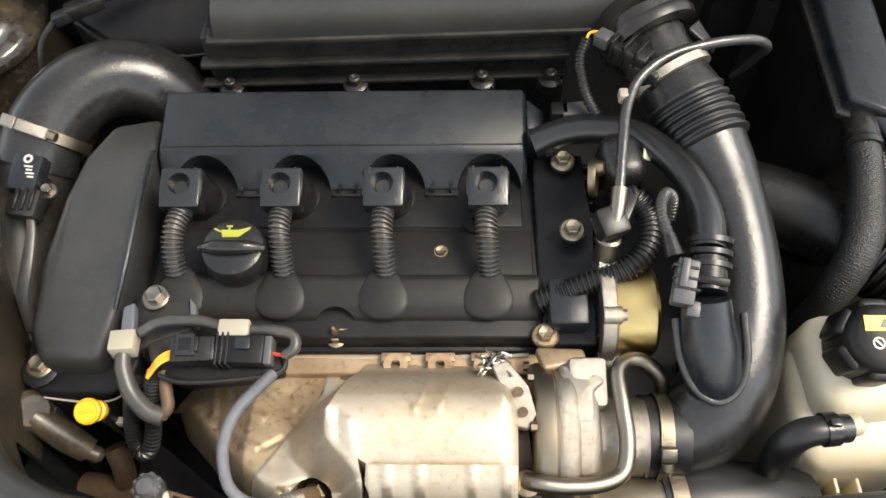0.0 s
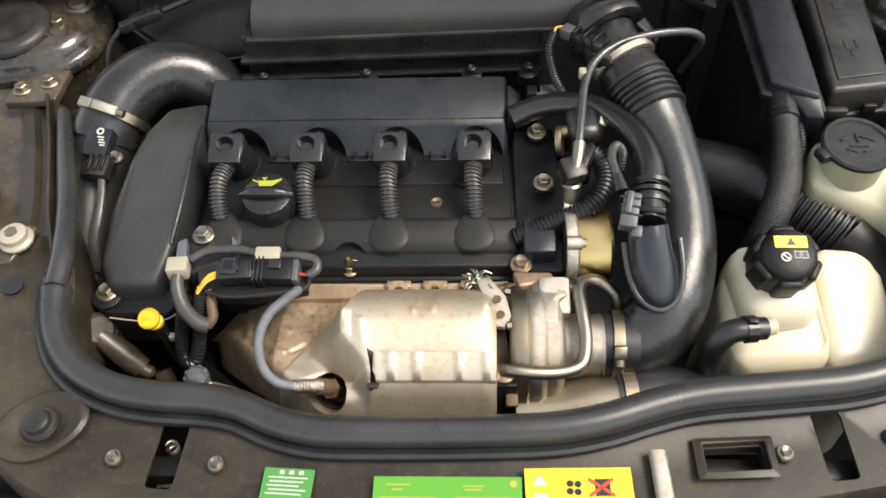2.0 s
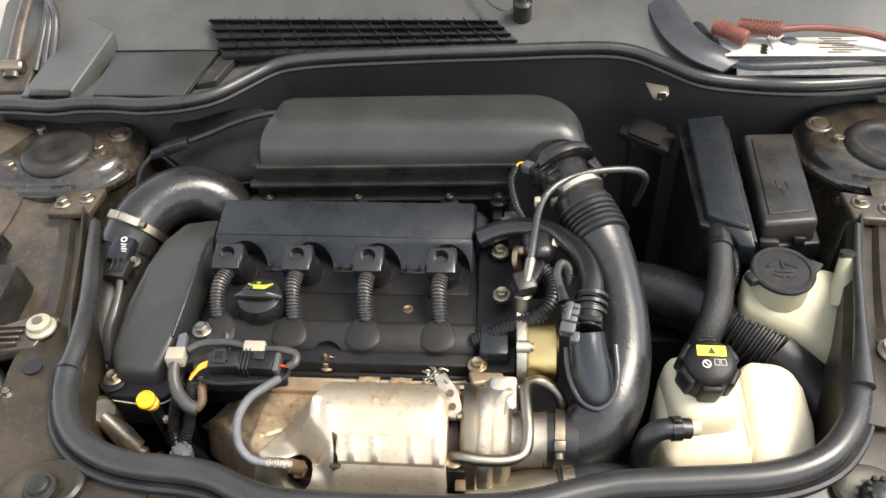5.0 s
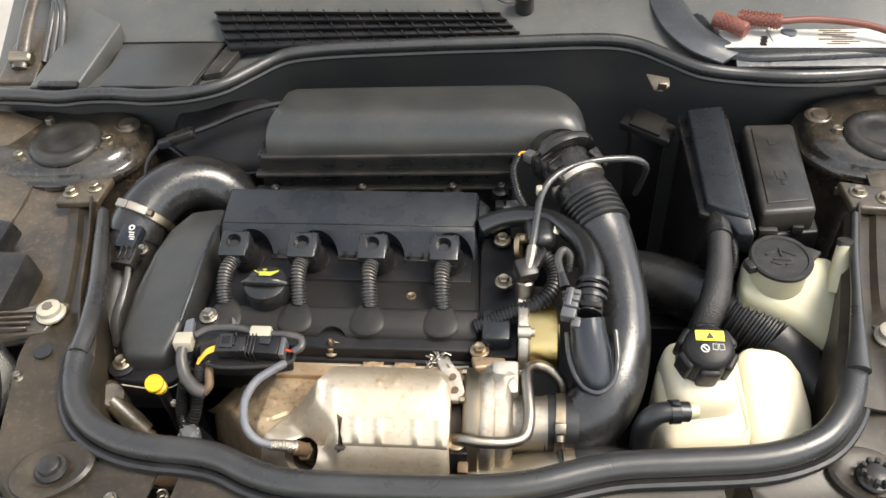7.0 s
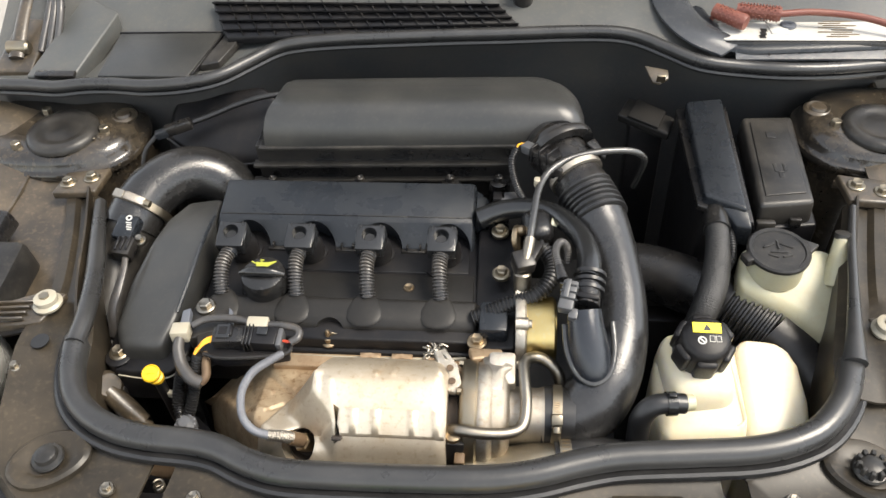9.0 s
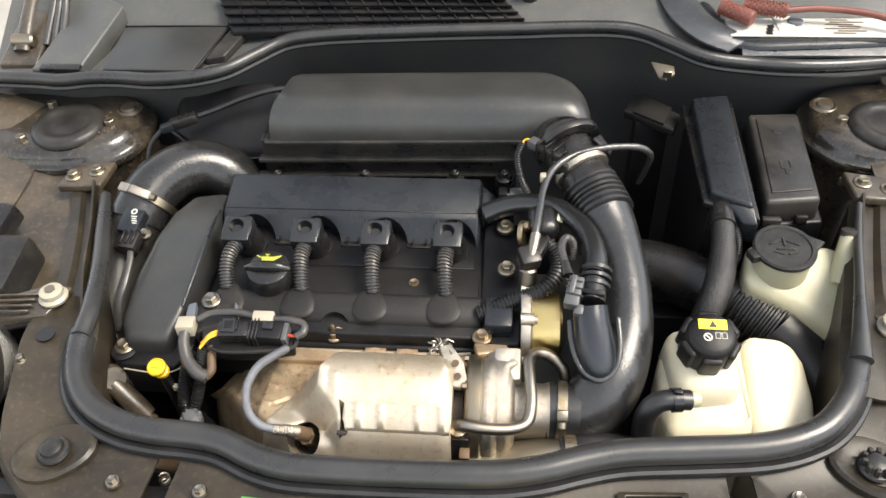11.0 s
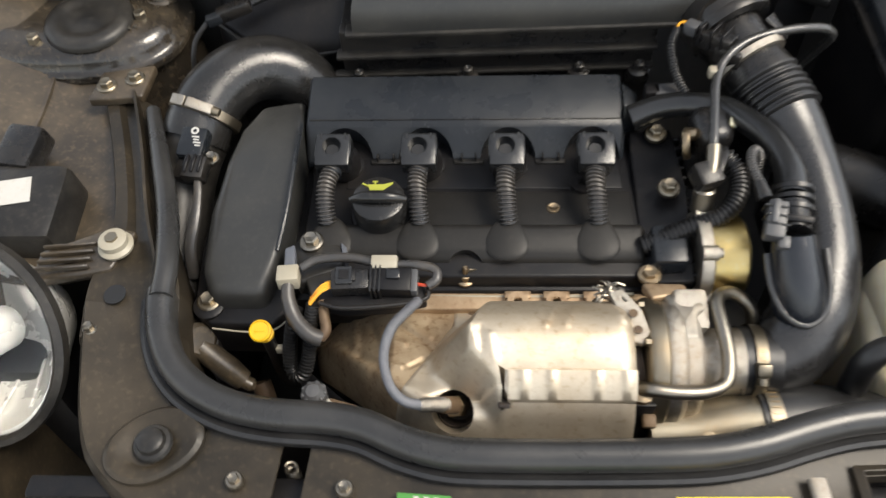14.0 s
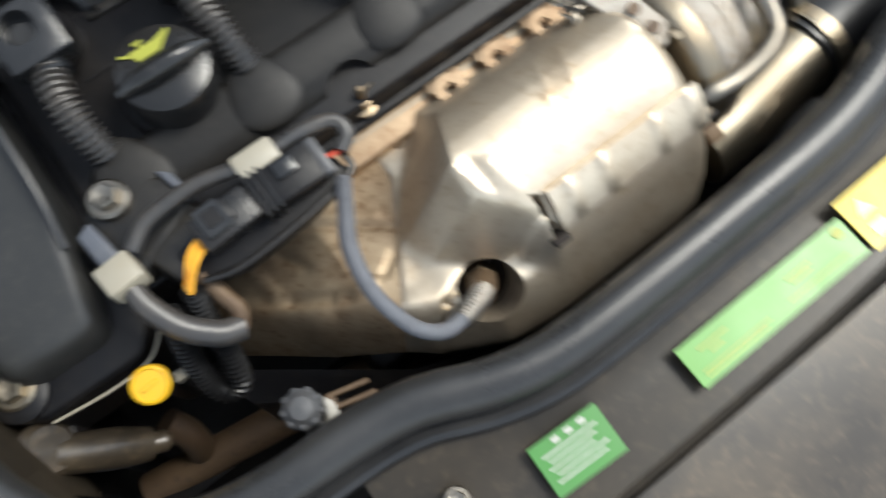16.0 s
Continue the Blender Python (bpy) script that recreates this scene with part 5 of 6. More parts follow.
# dark backing plate that stands for the shade inside the slot
part("slot_shadow_plate", box((0.010, 0.030, 0.004), pose(0.037, -0.234, 0.774, -35), 0.001), SHADE_METAL, shield)
# well in the same dark brown, which carries the shade of its recess
part("sensor_well", lathe([(0, -0.020), (0.018, -0.020), (0.0195, -0.002), (0.0165, 0.0015), (0.0155, -0.004), (0.014, -0.014), (0, -0.015)], (-0.004, -0.2250, 0.7425), (-0.1, -0.60, 0.78), 28), SHADE_METAL, shield)
cut(sh, prism([(0.032, -0.219, 0.84), (0.038, -0.222, 0.84), (0.037, -0.234, 0.84), (0.043, -0.243, 0.84), (0.034, -0.246, 0.84), (0.035, -0.233, 0.84)], 0.08, 0), lathe([(0, -0.03), (0.0175, -0.03), (0.0185, 0.03), (0, 0.03)], (-0.004, -0.2250, 0.7400), (-0.1, -0.60, 0.78), 28))
# folded seam along the drum
rows = []
for x in np.linspace(0.040, 0.145, 60):
    lift = sum(0.0030 * max(0.0, 1 - ((x - c) / 0.005) ** 2) for c in (0.053, 0.076, 0.113, 0.137))
    rows.append([(x, -0.2225, 0.8025), (x, -0.2245, 0.8052), (x, -0.2300, 0.8012 + lift), (x, -0.2365, 0.7940 + lift), (x, -0.2420, 0.7872), (x, -0.2415, 0.7825)])
part("folded_seam", sheet(rows, 0.002), SHIELD, shield)
part("foot", box((0.22, 0.06, 0.24), pose(0.03, -0.19, 0.55), 0.01), PLASTIC_DEEP, shield)
for q in ((0.011, -0.133, 0.7490), (-0.078, -0.132, 0.7270)):
    part("rivet", lathe([(0, -0.004), (0.0066, -0.004), (0.0064, 0.002), (0.005, 0.0042), (0, 0.0048)], q, (0, -0.2, 1), 18), RUST_DIM, shield)
back = thing("manifold_shield", (0.04, -0.135, 0.70), "brown heat-stained sheet metal over the manifold", "heat shield")
bm = bmesh.new()
rows = []
for i in range(24):
    x = 0.0 + 0.160 * i / 23
    rows.append([Vector((x, y, 0.7570 - 0.45 * (-0.117 - y) + 0.003 * noise.noise(Vector((x * 40, y * 40, 1))))) for y in np.linspace(-0.117, -0.160, 8)])
part("sheet", sheet(rows, 0.002), RUSTY, back)
part("stay", box((0.20, 0.02, 0.10), pose(0.04, -0.135, 0.70), 0.004), PLASTIC_DEEP, back)

# oxygen sensor with its wire
o2 = thing("oxygen_sensor", (0.0, -0.23, 0.73), "oxygen sensor in the shield with braided wire", "sensor")
part("hexagon", lathe([(0, -0.012), (0.010, -0.012), (0.010, 0.003), (0.0085, 0.005), (0, 0.005)], (-0.005, -0.2290, 0.7510), (-0.30, -0.45, 0.80), 6), BRONZE, o2, smooth=False)
part("barrel", lathe([(0, -0.006), (0.0075, -0.006), (0.0075, 0.012), (0.0065, 0.013), (0, 0.013)], (-0.008, -0.2340, 0.7620), (-0.45, -0.40, 0.75), 20), RUST_DIM, o2)
part("sleeve", tube([(-0.012, -0.2385, 0.771), (-0.021, -0.2430, 0.779), (-0.033, -0.2470, 0.785)], [0.0062, 0.006, 0.0055], 14, 6, ribs=(0.0025, 0.0008)), CAST, o2)
part("wire", tube([(-0.031, -0.2465, 0.784), (-0.045, -0.2475, 0.793), (-0.056, -0.240, 0.803), (-0.062, -0.222, 0.809), (-0.062, -0.205, 0.812), (-0.057, -0.186, 0.811), (-0.047, -0.168, 0.806), (-0.038, -0.152, 0.800)], [0.0046, 0.0044, 0.0042, 0.0042, 0.0044, 0.0046, 0.0046, 0.0046], 14, 8), BRAID, o2)

# connector bracket over the shield
holder = thing("connector_bracket", (-0.11, -0.115, 0.775), "black plug bracket bolted to the head, grey tape", "bracket")
part("ear", prism([(-0.160, -0.083, 0.797), (-0.148, -0.074, 0.800), (-0.128, -0.076, 0.801), (-0.112, -0.090, 0.800), (-0.108, -0.112, 0.798), (-0.150, -0.128, 0.794), (-0.160, -0.112, 0.795)], 0.02, 0.003), PLASTIC_DUSTY, holder)
part("upright", prism([(-0.165, -0.096, 0.806), (-0.156, -0.092, 0.807), (-0.152, -0.118, 0.803), (-0.163, -0.122, 0.802)], 0.02, 0.002), BLUE_GREY, holder)
part("upright", prism([(-0.114, -0.086, 0.803), (-0.108, -0.092, 0.803), (-0.104, -0.110, 0.802), (-0.109, -0.110, 0.802)], 0.01, 0.001), BLUE_GREY, holder)
part("tray", prism([(-0.130, -0.130, 0.797), (-0.060, -0.124, 0.800), (-0.034, -0.134, 0.800), (-0.030, -0.148, 0.797), (-0.060, -0.154, 0.795), (-0.105, -0.156, 0.793), (-0.128, -0.150, 0.793)], 0.014, 0.003), PLASTIC_DEEP, holder)
part("tray_lip", tube([(-0.126, -0.152, 0.796), (-0.105, -0.158, 0.797), (-0.06, -0.156, 0.799), (-0.032, -0.150, 0.800), (-0.029, -0.138, 0.802)], 0.0022, 8, 5), PLASTIC, holder)
part("web", prism([(-0.150, -0.110, 0.796), (-0.110, -0.106, 0.797), (-0.100, -0.134, 0.795), (-0.135, -0.145, 0.792)], 0.03, 0.003), PLASTIC_DUSTY, holder)
hex_bolt((-0.142, -0.085, 0.803), 0.0065, (0, -0.1, 1), mat=PIPE_STEEL)
conn = thing("wire_connector", (-0.075, -0.138, 0.80), "black two-part wire connector with cream clip", "connector")
part("plug_half", box((0.034, 0.020, 0.016), pose(-0.099, -0.136, 0.806, 12, 0, 3), 0.002), PLASTIC, conn)
part("latch", box((0.012, 0.012, 0.004), pose(-0.100, -0.135, 0.815, 12, 0, 3), 0.001), PLASTIC_DEEP, conn)
part("socket_half", box((0.036, 0.023, 0.018), pose(-0.062, -0.136, 0.806, 12, 0, -2), 0.002), PLASTIC_DEEP, conn)
for k in range(3):
    part("ridge", box((0.002, 0.026, 0.020), pose(-0.080 + 0.004 * k, -0.136, 0.806, 12), 0.0005, 1), PLASTIC, conn)
part("frame", box((0.015, 0.017, 0.003), pose(-0.104, -0.1355, 0.8155, 12, 0, 3), 0.0006, 1), PLASTIC_GLOSS, conn)
part("window", box((0.009, 0.009, 0.0012), pose(-0.104, -0.1355, 0.8172, 12, 0, 3), 0.0004, 1), PLASTIC_DEEP, conn)
part("tongue", box((0.012, 0.010, 0.004), pose(-0.060, -0.1345, 0.8165, 12, 0, -2), 0.001), PLASTIC_GLOSS, conn)
for k in range(2):
    part("side_rib", box((0.030, 0.0018, 0.004), pose(-0.064, -0.1465 + 0.0215 * k, 0.808, 12, 0, -2), 0.0005, 1), PLASTIC_GLOSS, conn)
part("grey_end", box((0.006, 0.022, 0.016), pose(-0.0415, -0.1365, 0.805, 12), 0.001), GREY_CONN, conn)
part("cream_clip", box((0.024, 0.014, 0.010), pose(-0.069, -0.121, 0.814, 10), 0.002), CREAM, conn)
for k in range(3):
    part("orange_wire", tube([(-0.114, -0.138, 0.806), (-0.124, -0.143, 0.806), (-0.134, -0.150, 0.800)], 0.0016, 6, 4, bm=tube([(-0.114, -0.135 - 0.003 * k, 0.807), (-0.125, -0.141 - 0.003 * k, 0.806), (-0.135, -0.150 - 0.002 * k, 0.797)], 0.0016, 6, 4)), ORANGE, conn)
part("red_wire", tube([(-0.039, -0.138, 0.806), (-0.031, -0.139, 0.806), (-0.026, -0.136, 0.806)], 0.0016, 6, 4), RED_INK, conn)
loop = thing("sensor_wire", (-0.1, -0.12, 0.80), "grey taped sensor wire looping over the bracket", "cable")
part("upper_run", tube([(-0.030, -0.140, 0.806), (-0.022, -0.134, 0.808), (-0.024, -0.125, 0.811), (-0.040, -0.121, 0.812), (-0.070, -0.120, 0.812), (-0.100, -0.112, 0.811), (-0.130, -0.112, 0.809), (-0.146, -0.120, 0.806)], [0.0042, 0.0045, 0.0042, 0.0044, 0.0042, 0.0046, 0.0042, 0.0042], 12, 8), CONDUIT, loop)
part("cream_clip", box((0.020, 0.018, 0.016), pose(-0.157, -0.128, 0.803, 0, 0, 5), 0.002), CREAM, loop)
part("lower_run", tube([(-0.157, -0.132, 0.802), (-0.156, -0.146, 0.796), (-0.149, -0.162, 0.787), (-0.136, -0.174, 0.780), (-0.124, -0.177, 0.776)], [0.0055, 0.0065, 0.0072, 0.0075, 0.0075], 12, 6), CONDUIT, loop)
part("wire_end", tube([(-0.126, -0.177, 0.776), (-0.121, -0.170, 0.780), (-0.123, -0.160, 0.784), (-0.126, -0.145, 0.79)], 0.005, 10, 5), RUST_DIM, loop)
drop = thing("corrugated_conduit", (-0.145, -0.17, 0.70), "black corrugated conduit hanging beside the dipstick", "conduit")
part("conduit", tube([(-0.133, -0.150, 0.792), (-0.137, -0.160, 0.775), (-0.140, -0.176, 0.752), (-0.146, -0.188, 0.735), (-0.156, -0.186, 0.73), (-0.160, -0.176, 0.74), (-0.156, -0.162, 0.765), (-0.150, -0.150, 0.785)], 0.0062, 14, 8, ribs=(0.0034, 0.0016)), RUBBER, drop)
part("tie", box((0.014, 0.006, 0.008), pose(-0.166, -0.168, 0.745), 0.001), CREAM, drop)

dip = thing("dipstick", (-0.176, -0.178, 0.70), "yellow plastic oil dipstick handle", "dipstick")
DAX = (0.02, -0.42, 0.90)
part("handle", lathe([(0, -0.003), (0.0085, -0.003), (0.0098, -0.0015), (0.0102, 0.001), (0.0098, 0.0035), (0.0086, 0.0046), (0.0078, 0.0036), (0, 0.0038)], (-0.1760, -0.179, 0.791), DAX, 28), YELLOW, dip)
part("emboss", box((0.009, 0.0022, 0.0010), pose(-0.1760, -0.1806, 0.7947, 25, 0, 8), 0.0004, 1), YELLOW, dip)
part("stem", lathe([(0, -0.020), (0.0070, -0.020), (0.0082, -0.016), (0.0082, -0.011), (0.0052, -0.009), (0.0048, -0.002), (0, -0.002)], (-0.1760, -0.179, 0.791), DAX, 24), YELLOW, dip)
part("guide_tube", tube([(-0.1760, -0.1715, 0.774), (-0.178, -0.165, 0.74), (-0.182, -0.15, 0.66), (-0.182, -0.12, 0.60)], 0.006, 12, 5), PLASTIC_DEEP, dip)
sens = thing("cam_sensor", (-0.235, -0.155, 0.70), "brown dusty cylindrical sensor below the timing cover", "sensor")
part("barrel", tube([(-0.252, -0.158, 0.733), (-0.240, -0.163, 0.722), (-0.228, -0.168, 0.710), (-0.214, -0.174, 0.697)], [0.0115, 0.0118, 0.0125, 0.0105], 20, 5), PAINT_BROWN, sens)
part("tip", lathe([(0, 0), (0.0065, 0), (0.007, 0.010), (0.004, 0.014), (0, 0.014)], (-0.215, -0.174, 0.697), (0.7, -0.2, -0.4), 16), PAINT_BROWN, sens)
part("boss", lathe([(0, 0), (0.017, 0), (0.017, 0.01), (0.013, 0.014), (0, 0.014)], (-0.256, -0.152, 0.735), (0.55, -0.35, 0.5), 20), PAINT_BROWN, sens)
part("stay", box((0.02, 0.03, 0.20), pose(-0.245, -0.14, 0.63), 0.004), PLASTIC_DEEP, sens)
inlet = thing("crossmember_pipe", (-0.15, -0.22, 0.50), "rusty brown pipe low in front of the engine", "pipe")
part("pipe", tube([(-0.25, -0.175, 0.61), (-0.17, -0.19, 0.625), (-0.09, -0.205, 0.63), (-0.05, -0.21, 0.63)], 0.013, 16, 5), RUST_DIM, inlet)
part("elbow", tube([(-0.205, -0.18, 0.62), (-0.200, -0.172, 0.655), (-0.205, -0.160, 0.67)], 0.010, 14, 4), RUST_DIM, inlet)
part("stay", box((0.30, 0.02, 0.20), pose(-0.15, -0.19, 0.52), 0.004), PLASTIC_DEEP, inlet)
dark = thing("lower_shield", (-0.02, -0.23, 0.50), "black lower deflector under the exhaust shield", "deflector")
part("panel", sheet([[(-0.16, -0.165, 0.72), (-0.15, -0.195, 0.705), (-0.15, -0.20, 0.45)], [(-0.06, -0.235, 0.69), (-0.06, -0.25, 0.67), (-0.06, -0.25, 0.45)], [(0.02, -0.262, 0.68), (0.02, -0.272, 0.66), (0.02, -0.272, 0.45)], [(0.17, -0.265, 0.69), (0.17, -0.275, 0.67), (0.17, -0.275, 0.45)]], 0.004), PLASTIC_DEEP, dark)

plugc = thing("loose_plug", (-0.118, -0.232, 0.72), "grey ribbed plug on a short bracket", "connector")
for k in range(9):
    a = radians(40 * k)
    part("rib", box((0.0045, 0.0045, 0.016), pose(-0.124 + 0.009 * math.cos(a), -0.232 + 0.009 * math.sin(a), 0.772, 0, 0, 40 * k), 0.0012, 1), GREY_CONN, plugc)
part("cap", lathe([(0, -0.012), (0.0095, -0.012), (0.0105, 0.004), (0.006, 0.009), (0, 0.010)], (-0.124, -0.232, 0.774), (0, -0.1, 1), 18), GREY_CONN, plugc)
part("neck", tube([(-0.120, -0.236, 0.766), (-0.108, -0.240, 0.752), (-0.100, -0.242, 0.735)], [0.0065, 0.006, 0.005], 12, 4), PLASTIC_DEEP, plugc)
part("collar", lathe([(0, -0.003), (0.0078, -0.003), (0.0078, 0.004), (0, 0.004)], (-0.1165, -0.237, 0.7625), (-0.65, 0.2, 0.75), 18), WHITE, plugc)
part("stay", box((0.012, 0.012, 0.30), pose(-0.103, -0.243, 0.59), 0.002), PLASTIC_DEEP, plugc)
for k in (-1, 1):
    part("strap_side", box((0.024, 0.0030, 0.002), pose(-0.100, -0.2385 + 0.0036 * k, 0.7645, 0, 4, -14), 0.0006, 1), RUST_DIM, plugc)
part("strap_end", box((0.005, 0.0100, 0.002), pose(-0.1105, -0.236, 0.7655, 0, 4, -14), 0.0006, 1), RUST_DIM, plugc)

# turbocharger
turbo = thing("turbocharger", (0.20, -0.18, 0.60), "cast aluminium turbocharger housing with bolted flange", "turbocharger")
AX = (1, 0.0, 0.0)
TC = (0.0, -0.181, 0.748)
part("turbine_flange", lathe([(0, 0.158), (0.052, 0.158), (0.056, 0.160), (0.058, 0.164), (0.058, 0.174), (0.055, 0.177), (0, 0.177)], TC, AX, 44), STEEL, turbo)
part("compressor", lathe([(0, 0.175), (0.0545, 0.175), (0.0565, 0.178), (0.0570, 0.186), (0.0545, 0.190), (0.0520, 0.192), (0.0515, 0.200), (0.0480, 0.2055), (0.0415, 0.2085), (0.034, 0.2100), (0, 0.2100)], TC, AX, 56), CAST, turbo)
part("inlet", lathe([(0.022, 0.204), (0.033, 0.204), (0.031, 0.210), (0.030, 0.240), (0.032, 0.246), (0.022, 0.246), (0.022, 0.204)], TC, AX, 36), CAST, turbo)
part("actuator_block", box((0.030, 0.038, 0.030), pose(0.201, -0.152, 0.783, 18), 0.005), CAST, turbo)
part("top_tab", prism([(0.163, -0.124, 0.791), (0.200, -0.126, 0.793), (0.203, -0.138, 0.794), (0.168, -0.146, 0.797)], 0.012, 0.003), RUSTY, turbo)
for a in (75, 120, 165, 210):
    part("flange_bolt", lathe([(0, 0.1555), (0.0038, 0.1555), (0.0038, 0.160), (0, 0.160)], (0, -0.180 - 0.0555 * math.cos(radians(a)), 0.748 + 0.0555 * math.sin(radians(a))), AX, 6), STEEL, turbo, smooth=False)
part("cover_casting", prism([(0.180, -0.140, 0.797), (0.212, -0.140, 0.795), (0.213, -0.158, 0.800), (0.204, -0.164, 0.8015), (0.203, -0.190, 0.800), (0.180, -0.190, 0.802)], 0.03, 0.004, 3, grow=0.06), CAST, turbo)
# coloured dark to stand for the shade between drum and casting
part("turbine_body", tube([(0.120, -0.185, 0.735), (0.160, -0.182, 0.74)], 0.045, 24, 3), SHADE_METAL, turbo)
part("mount", box((0.10, 0.06, 0.28), pose(0.19, -0.18, 0.58), 0.01), PLASTIC_DEEP, turbo)
strap = thing("lifting_bracket", (0.147, -0.17, 0.77), "pale steel bracket with two holes", "bracket")
sb = part("plate", prism([(0.128, -0.150, 0.812), (0.140, -0.146, 0.812), (0.155, -0.166, 0.809), (0.160, -0.186, 0.805), (0.154, -0.196, 0.801), (0.144, -0.194, 0.801), (0.140, -0.180, 0.805)], 0.006, 0.0015), CAST, strap)
# dark discs laid on the plate give the shade inside its two holes
for q in ((0.147, -0.171, 0.81), (0.150, -0.185, 0.806)):
    part("hole_shade", lathe([(0, 0), (0.0038, 0), (0.0038, 0.0008), (0, 0.0008)], Vector(q) + Vector((0, 0, -0.0005)), (0, -0.2, 1), 16), RUST_DIM, strap)
part("post", box((0.014, 0.02, 0.05), pose(0.150, -0.178, 0.777), 0.003), PLASTIC_DEEP, strap)
bm = bmesh.new()
for k in range(36):
    random.seed(k)
    c = Vector((0.127 + random.uniform(-0.008, 0.012), -0.146 + random.uniform(-0.007, 0.006), 0.803 + random.uniform(-0.008, 0.008)))
    d = Vector((random.uniform(-1, 1), random.uniform(-1, 1), random.uniform(-0.6, 0.6))) * 0.009
    tube([c - d * 0.7, c + d * 0.2 + Vector((0, 0, 0.003)), c + d * 0.7], 0.0011, 5, 2, bm=bm)
tagged(part("foil_wrap", bm, PIPE_STEEL, strap, "crumpled torn metal foil"), kind="stuff")

oilp = thing("oil_feed_pipe", (0.19, -0.21, 0.74), "bent dull steel oil pipe looping over the turbo", "pipe")
part("pipe", tube([(0.152, -0.226, 0.778), (0.160, -0.230, 0.784), (0.180, -0.232, 0.783), (0.205, -0.229, 0.780), (0.222, -0.220, 0.780), (0.2265, -0.200, 0.787), (0.2250, -0.175, 0.793), (0.2240, -0.150, 0.795), (0.231, -0.138, 0.793), (0.245, -0.134, 0.787), (0.260, -0.140, 0.775), (0.266, -0.148, 0.755)], 0.0062, 14, 8), PIPE_STEEL, oilp)
part("banjo", lathe([(0, 0), (0.010, 0), (0.010, 0.012), (0.007, 0.014), (0, 0.014)], (0.153, -0.226, 0.764), (0, -0.1, 1), 18), BRONZE, oilp)
part("banjo_bolt", box((0.011, 0.012, 0.010), pose(0.160, -0.242, 0.752, 20), 0.002), RUST_DIM, oilp)
part("stay", box((0.02, 0.02, 0.14), pose(0.155, -0.228, 0.70), 0.003), PLASTIC_DEEP, oilp)

charge = thing("charge_pipe", (0.25, -0.23, 0.60), "alloy charge outlet with clamped black hose", "pipe")
part("casting", tube([(0.165, -0.236, 0.715), (0.20, -0.234, 0.717), (0.235, -0.230, 0.720), (0.262, -0.228, 0.722)], [0.026, 0.027, 0.029, 0.030], 24, 5), STEEL, charge)
part("flare", prism([(0.19, -0.255, 0.738), (0.255, -0.246, 0.742), (0.255, -0.232, 0.749), (0.23, -0.235, 0.748)], 0.012, 0.003), STEEL, charge)
part("hose", tube([(0.258, -0.228, 0.722), (0.29, -0.225, 0.722), (0.33, -0.222, 0.715), (0.37, -0.22, 0.70)], 0.0325, 24, 5), RUBBER, charge)
part("clamp_band", lathe([(0.033, 0), (0.0345, 0), (0.0345, 0.012), (0.033, 0.012), (0.033, 0)], (0.262, -0.228, 0.722), (1, 0.05, 0), 40), STEEL, charge)
for k in range(7):
    a = radians(60 + 9 * k)
    part("clamp_slot", box((0.008, 0.0016, 0.0012), pose(0.268, -0.228 - 0.0347 * math.cos(a), 0.722 + 0.0347 * math.sin(a), 90 - math.degrees(a)), 0), BRONZE, charge)
part("stay", box((0.18, 0.03, 0.26), pose(0.26, -0.22, 0.56), 0.004), PLASTIC_DEEP, charge)

# ---- right side: tanks and boxes ----
tank = thing("coolant_tank", (0.44, -0.14, 0.52), "milky white coolant expansion tank with black cap", "tank")
part("left_lobe", prism([(0.364, -0.116, 0.772), (0.378, -0.096, 0.780), (0.420, -0.088, 0.786), (0.4555, -0.088, 0.786), (0.4565, -0.185, 0.766), (0.4555, -0.204, 0.753), (0.374, -0.204, 0.748), (0.363, -0.184, 0.752)], 0.19, 0.014, 5, grow=0.03), TANK, tank)
part("right_lobe", prism([(0.4545, -0.090, 0.783), (0.472, -0.086, 0.785), (0.502, -0.087, 0.783), (0.517, -0.096, 0.778), (0.524, -0.112, 0.771), (0.5275, -0.150, 0.760), (0.525, -0.184, 0.748), (0.510, -0.201, 0.742), (0.4545, -0.203, 0.747)], 0.19, 0.014, 5, grow=0.035), TANK, tank)
part("shoulder", prism([(0.370, -0.100, 0.806), (0.440, -0.096, 0.808), (0.445, -0.170, 0.792), (0.380, -0.174, 0.787)], 0.06, 0.018, 4, grow=0.15), TANK, tank)
for x in (0.362, 0.395, 0.412, 0.470, 0.495, 0.515):
    part("foot_rib", box((0.003, 0.012, 0.03), pose(x, -0.212, 0.715), 0.001), TANK, tank)
part("inlet_stub", tube([(0.395, -0.186, 0.788), (0.380, -0.190, 0.790)], 0.0085, 14, 2), TANK_DULL, tank)
part("bracket", box((0.14, 0.06, 0.18), pose(0.45, -0.15, 0.50), 0.01), PLASTIC_DEEP, tank)
CAX = Vector((0.02, -0.30, 0.95)).normalized()
CB = Vector((0.4085, -0.133, 0.814))
ccap = part("cap", lathe([(0, -0.020), (0.0265, -0.020), (0.0275, -0.016), (0.0265, 0.010), (0.0255, 0.017), (0.0235, 0.0215), (0.019, 0.0245), (0, 0.025)], CB, CAX, 40), PLASTIC_DEEP, tank, "black ribbed coolant cap")
turn = Vector((0, 0, 1)).rotation_difference(CAX).to_matrix().to_4x4()
for k in range(6):
    a = radians(60 * k + 30)
    part("grip", box((0.0215, 0.009, 0.032), Matrix.Translation(CB) @ turn @ pose(0.0262 * math.cos(a), 0.0262 * math.sin(a), 0.000, 0, 0, 60 * k + 120), 0.004, 3), PLASTIC_DEEP, ccap)
cm = Matrix.Translation(CB) @ turn
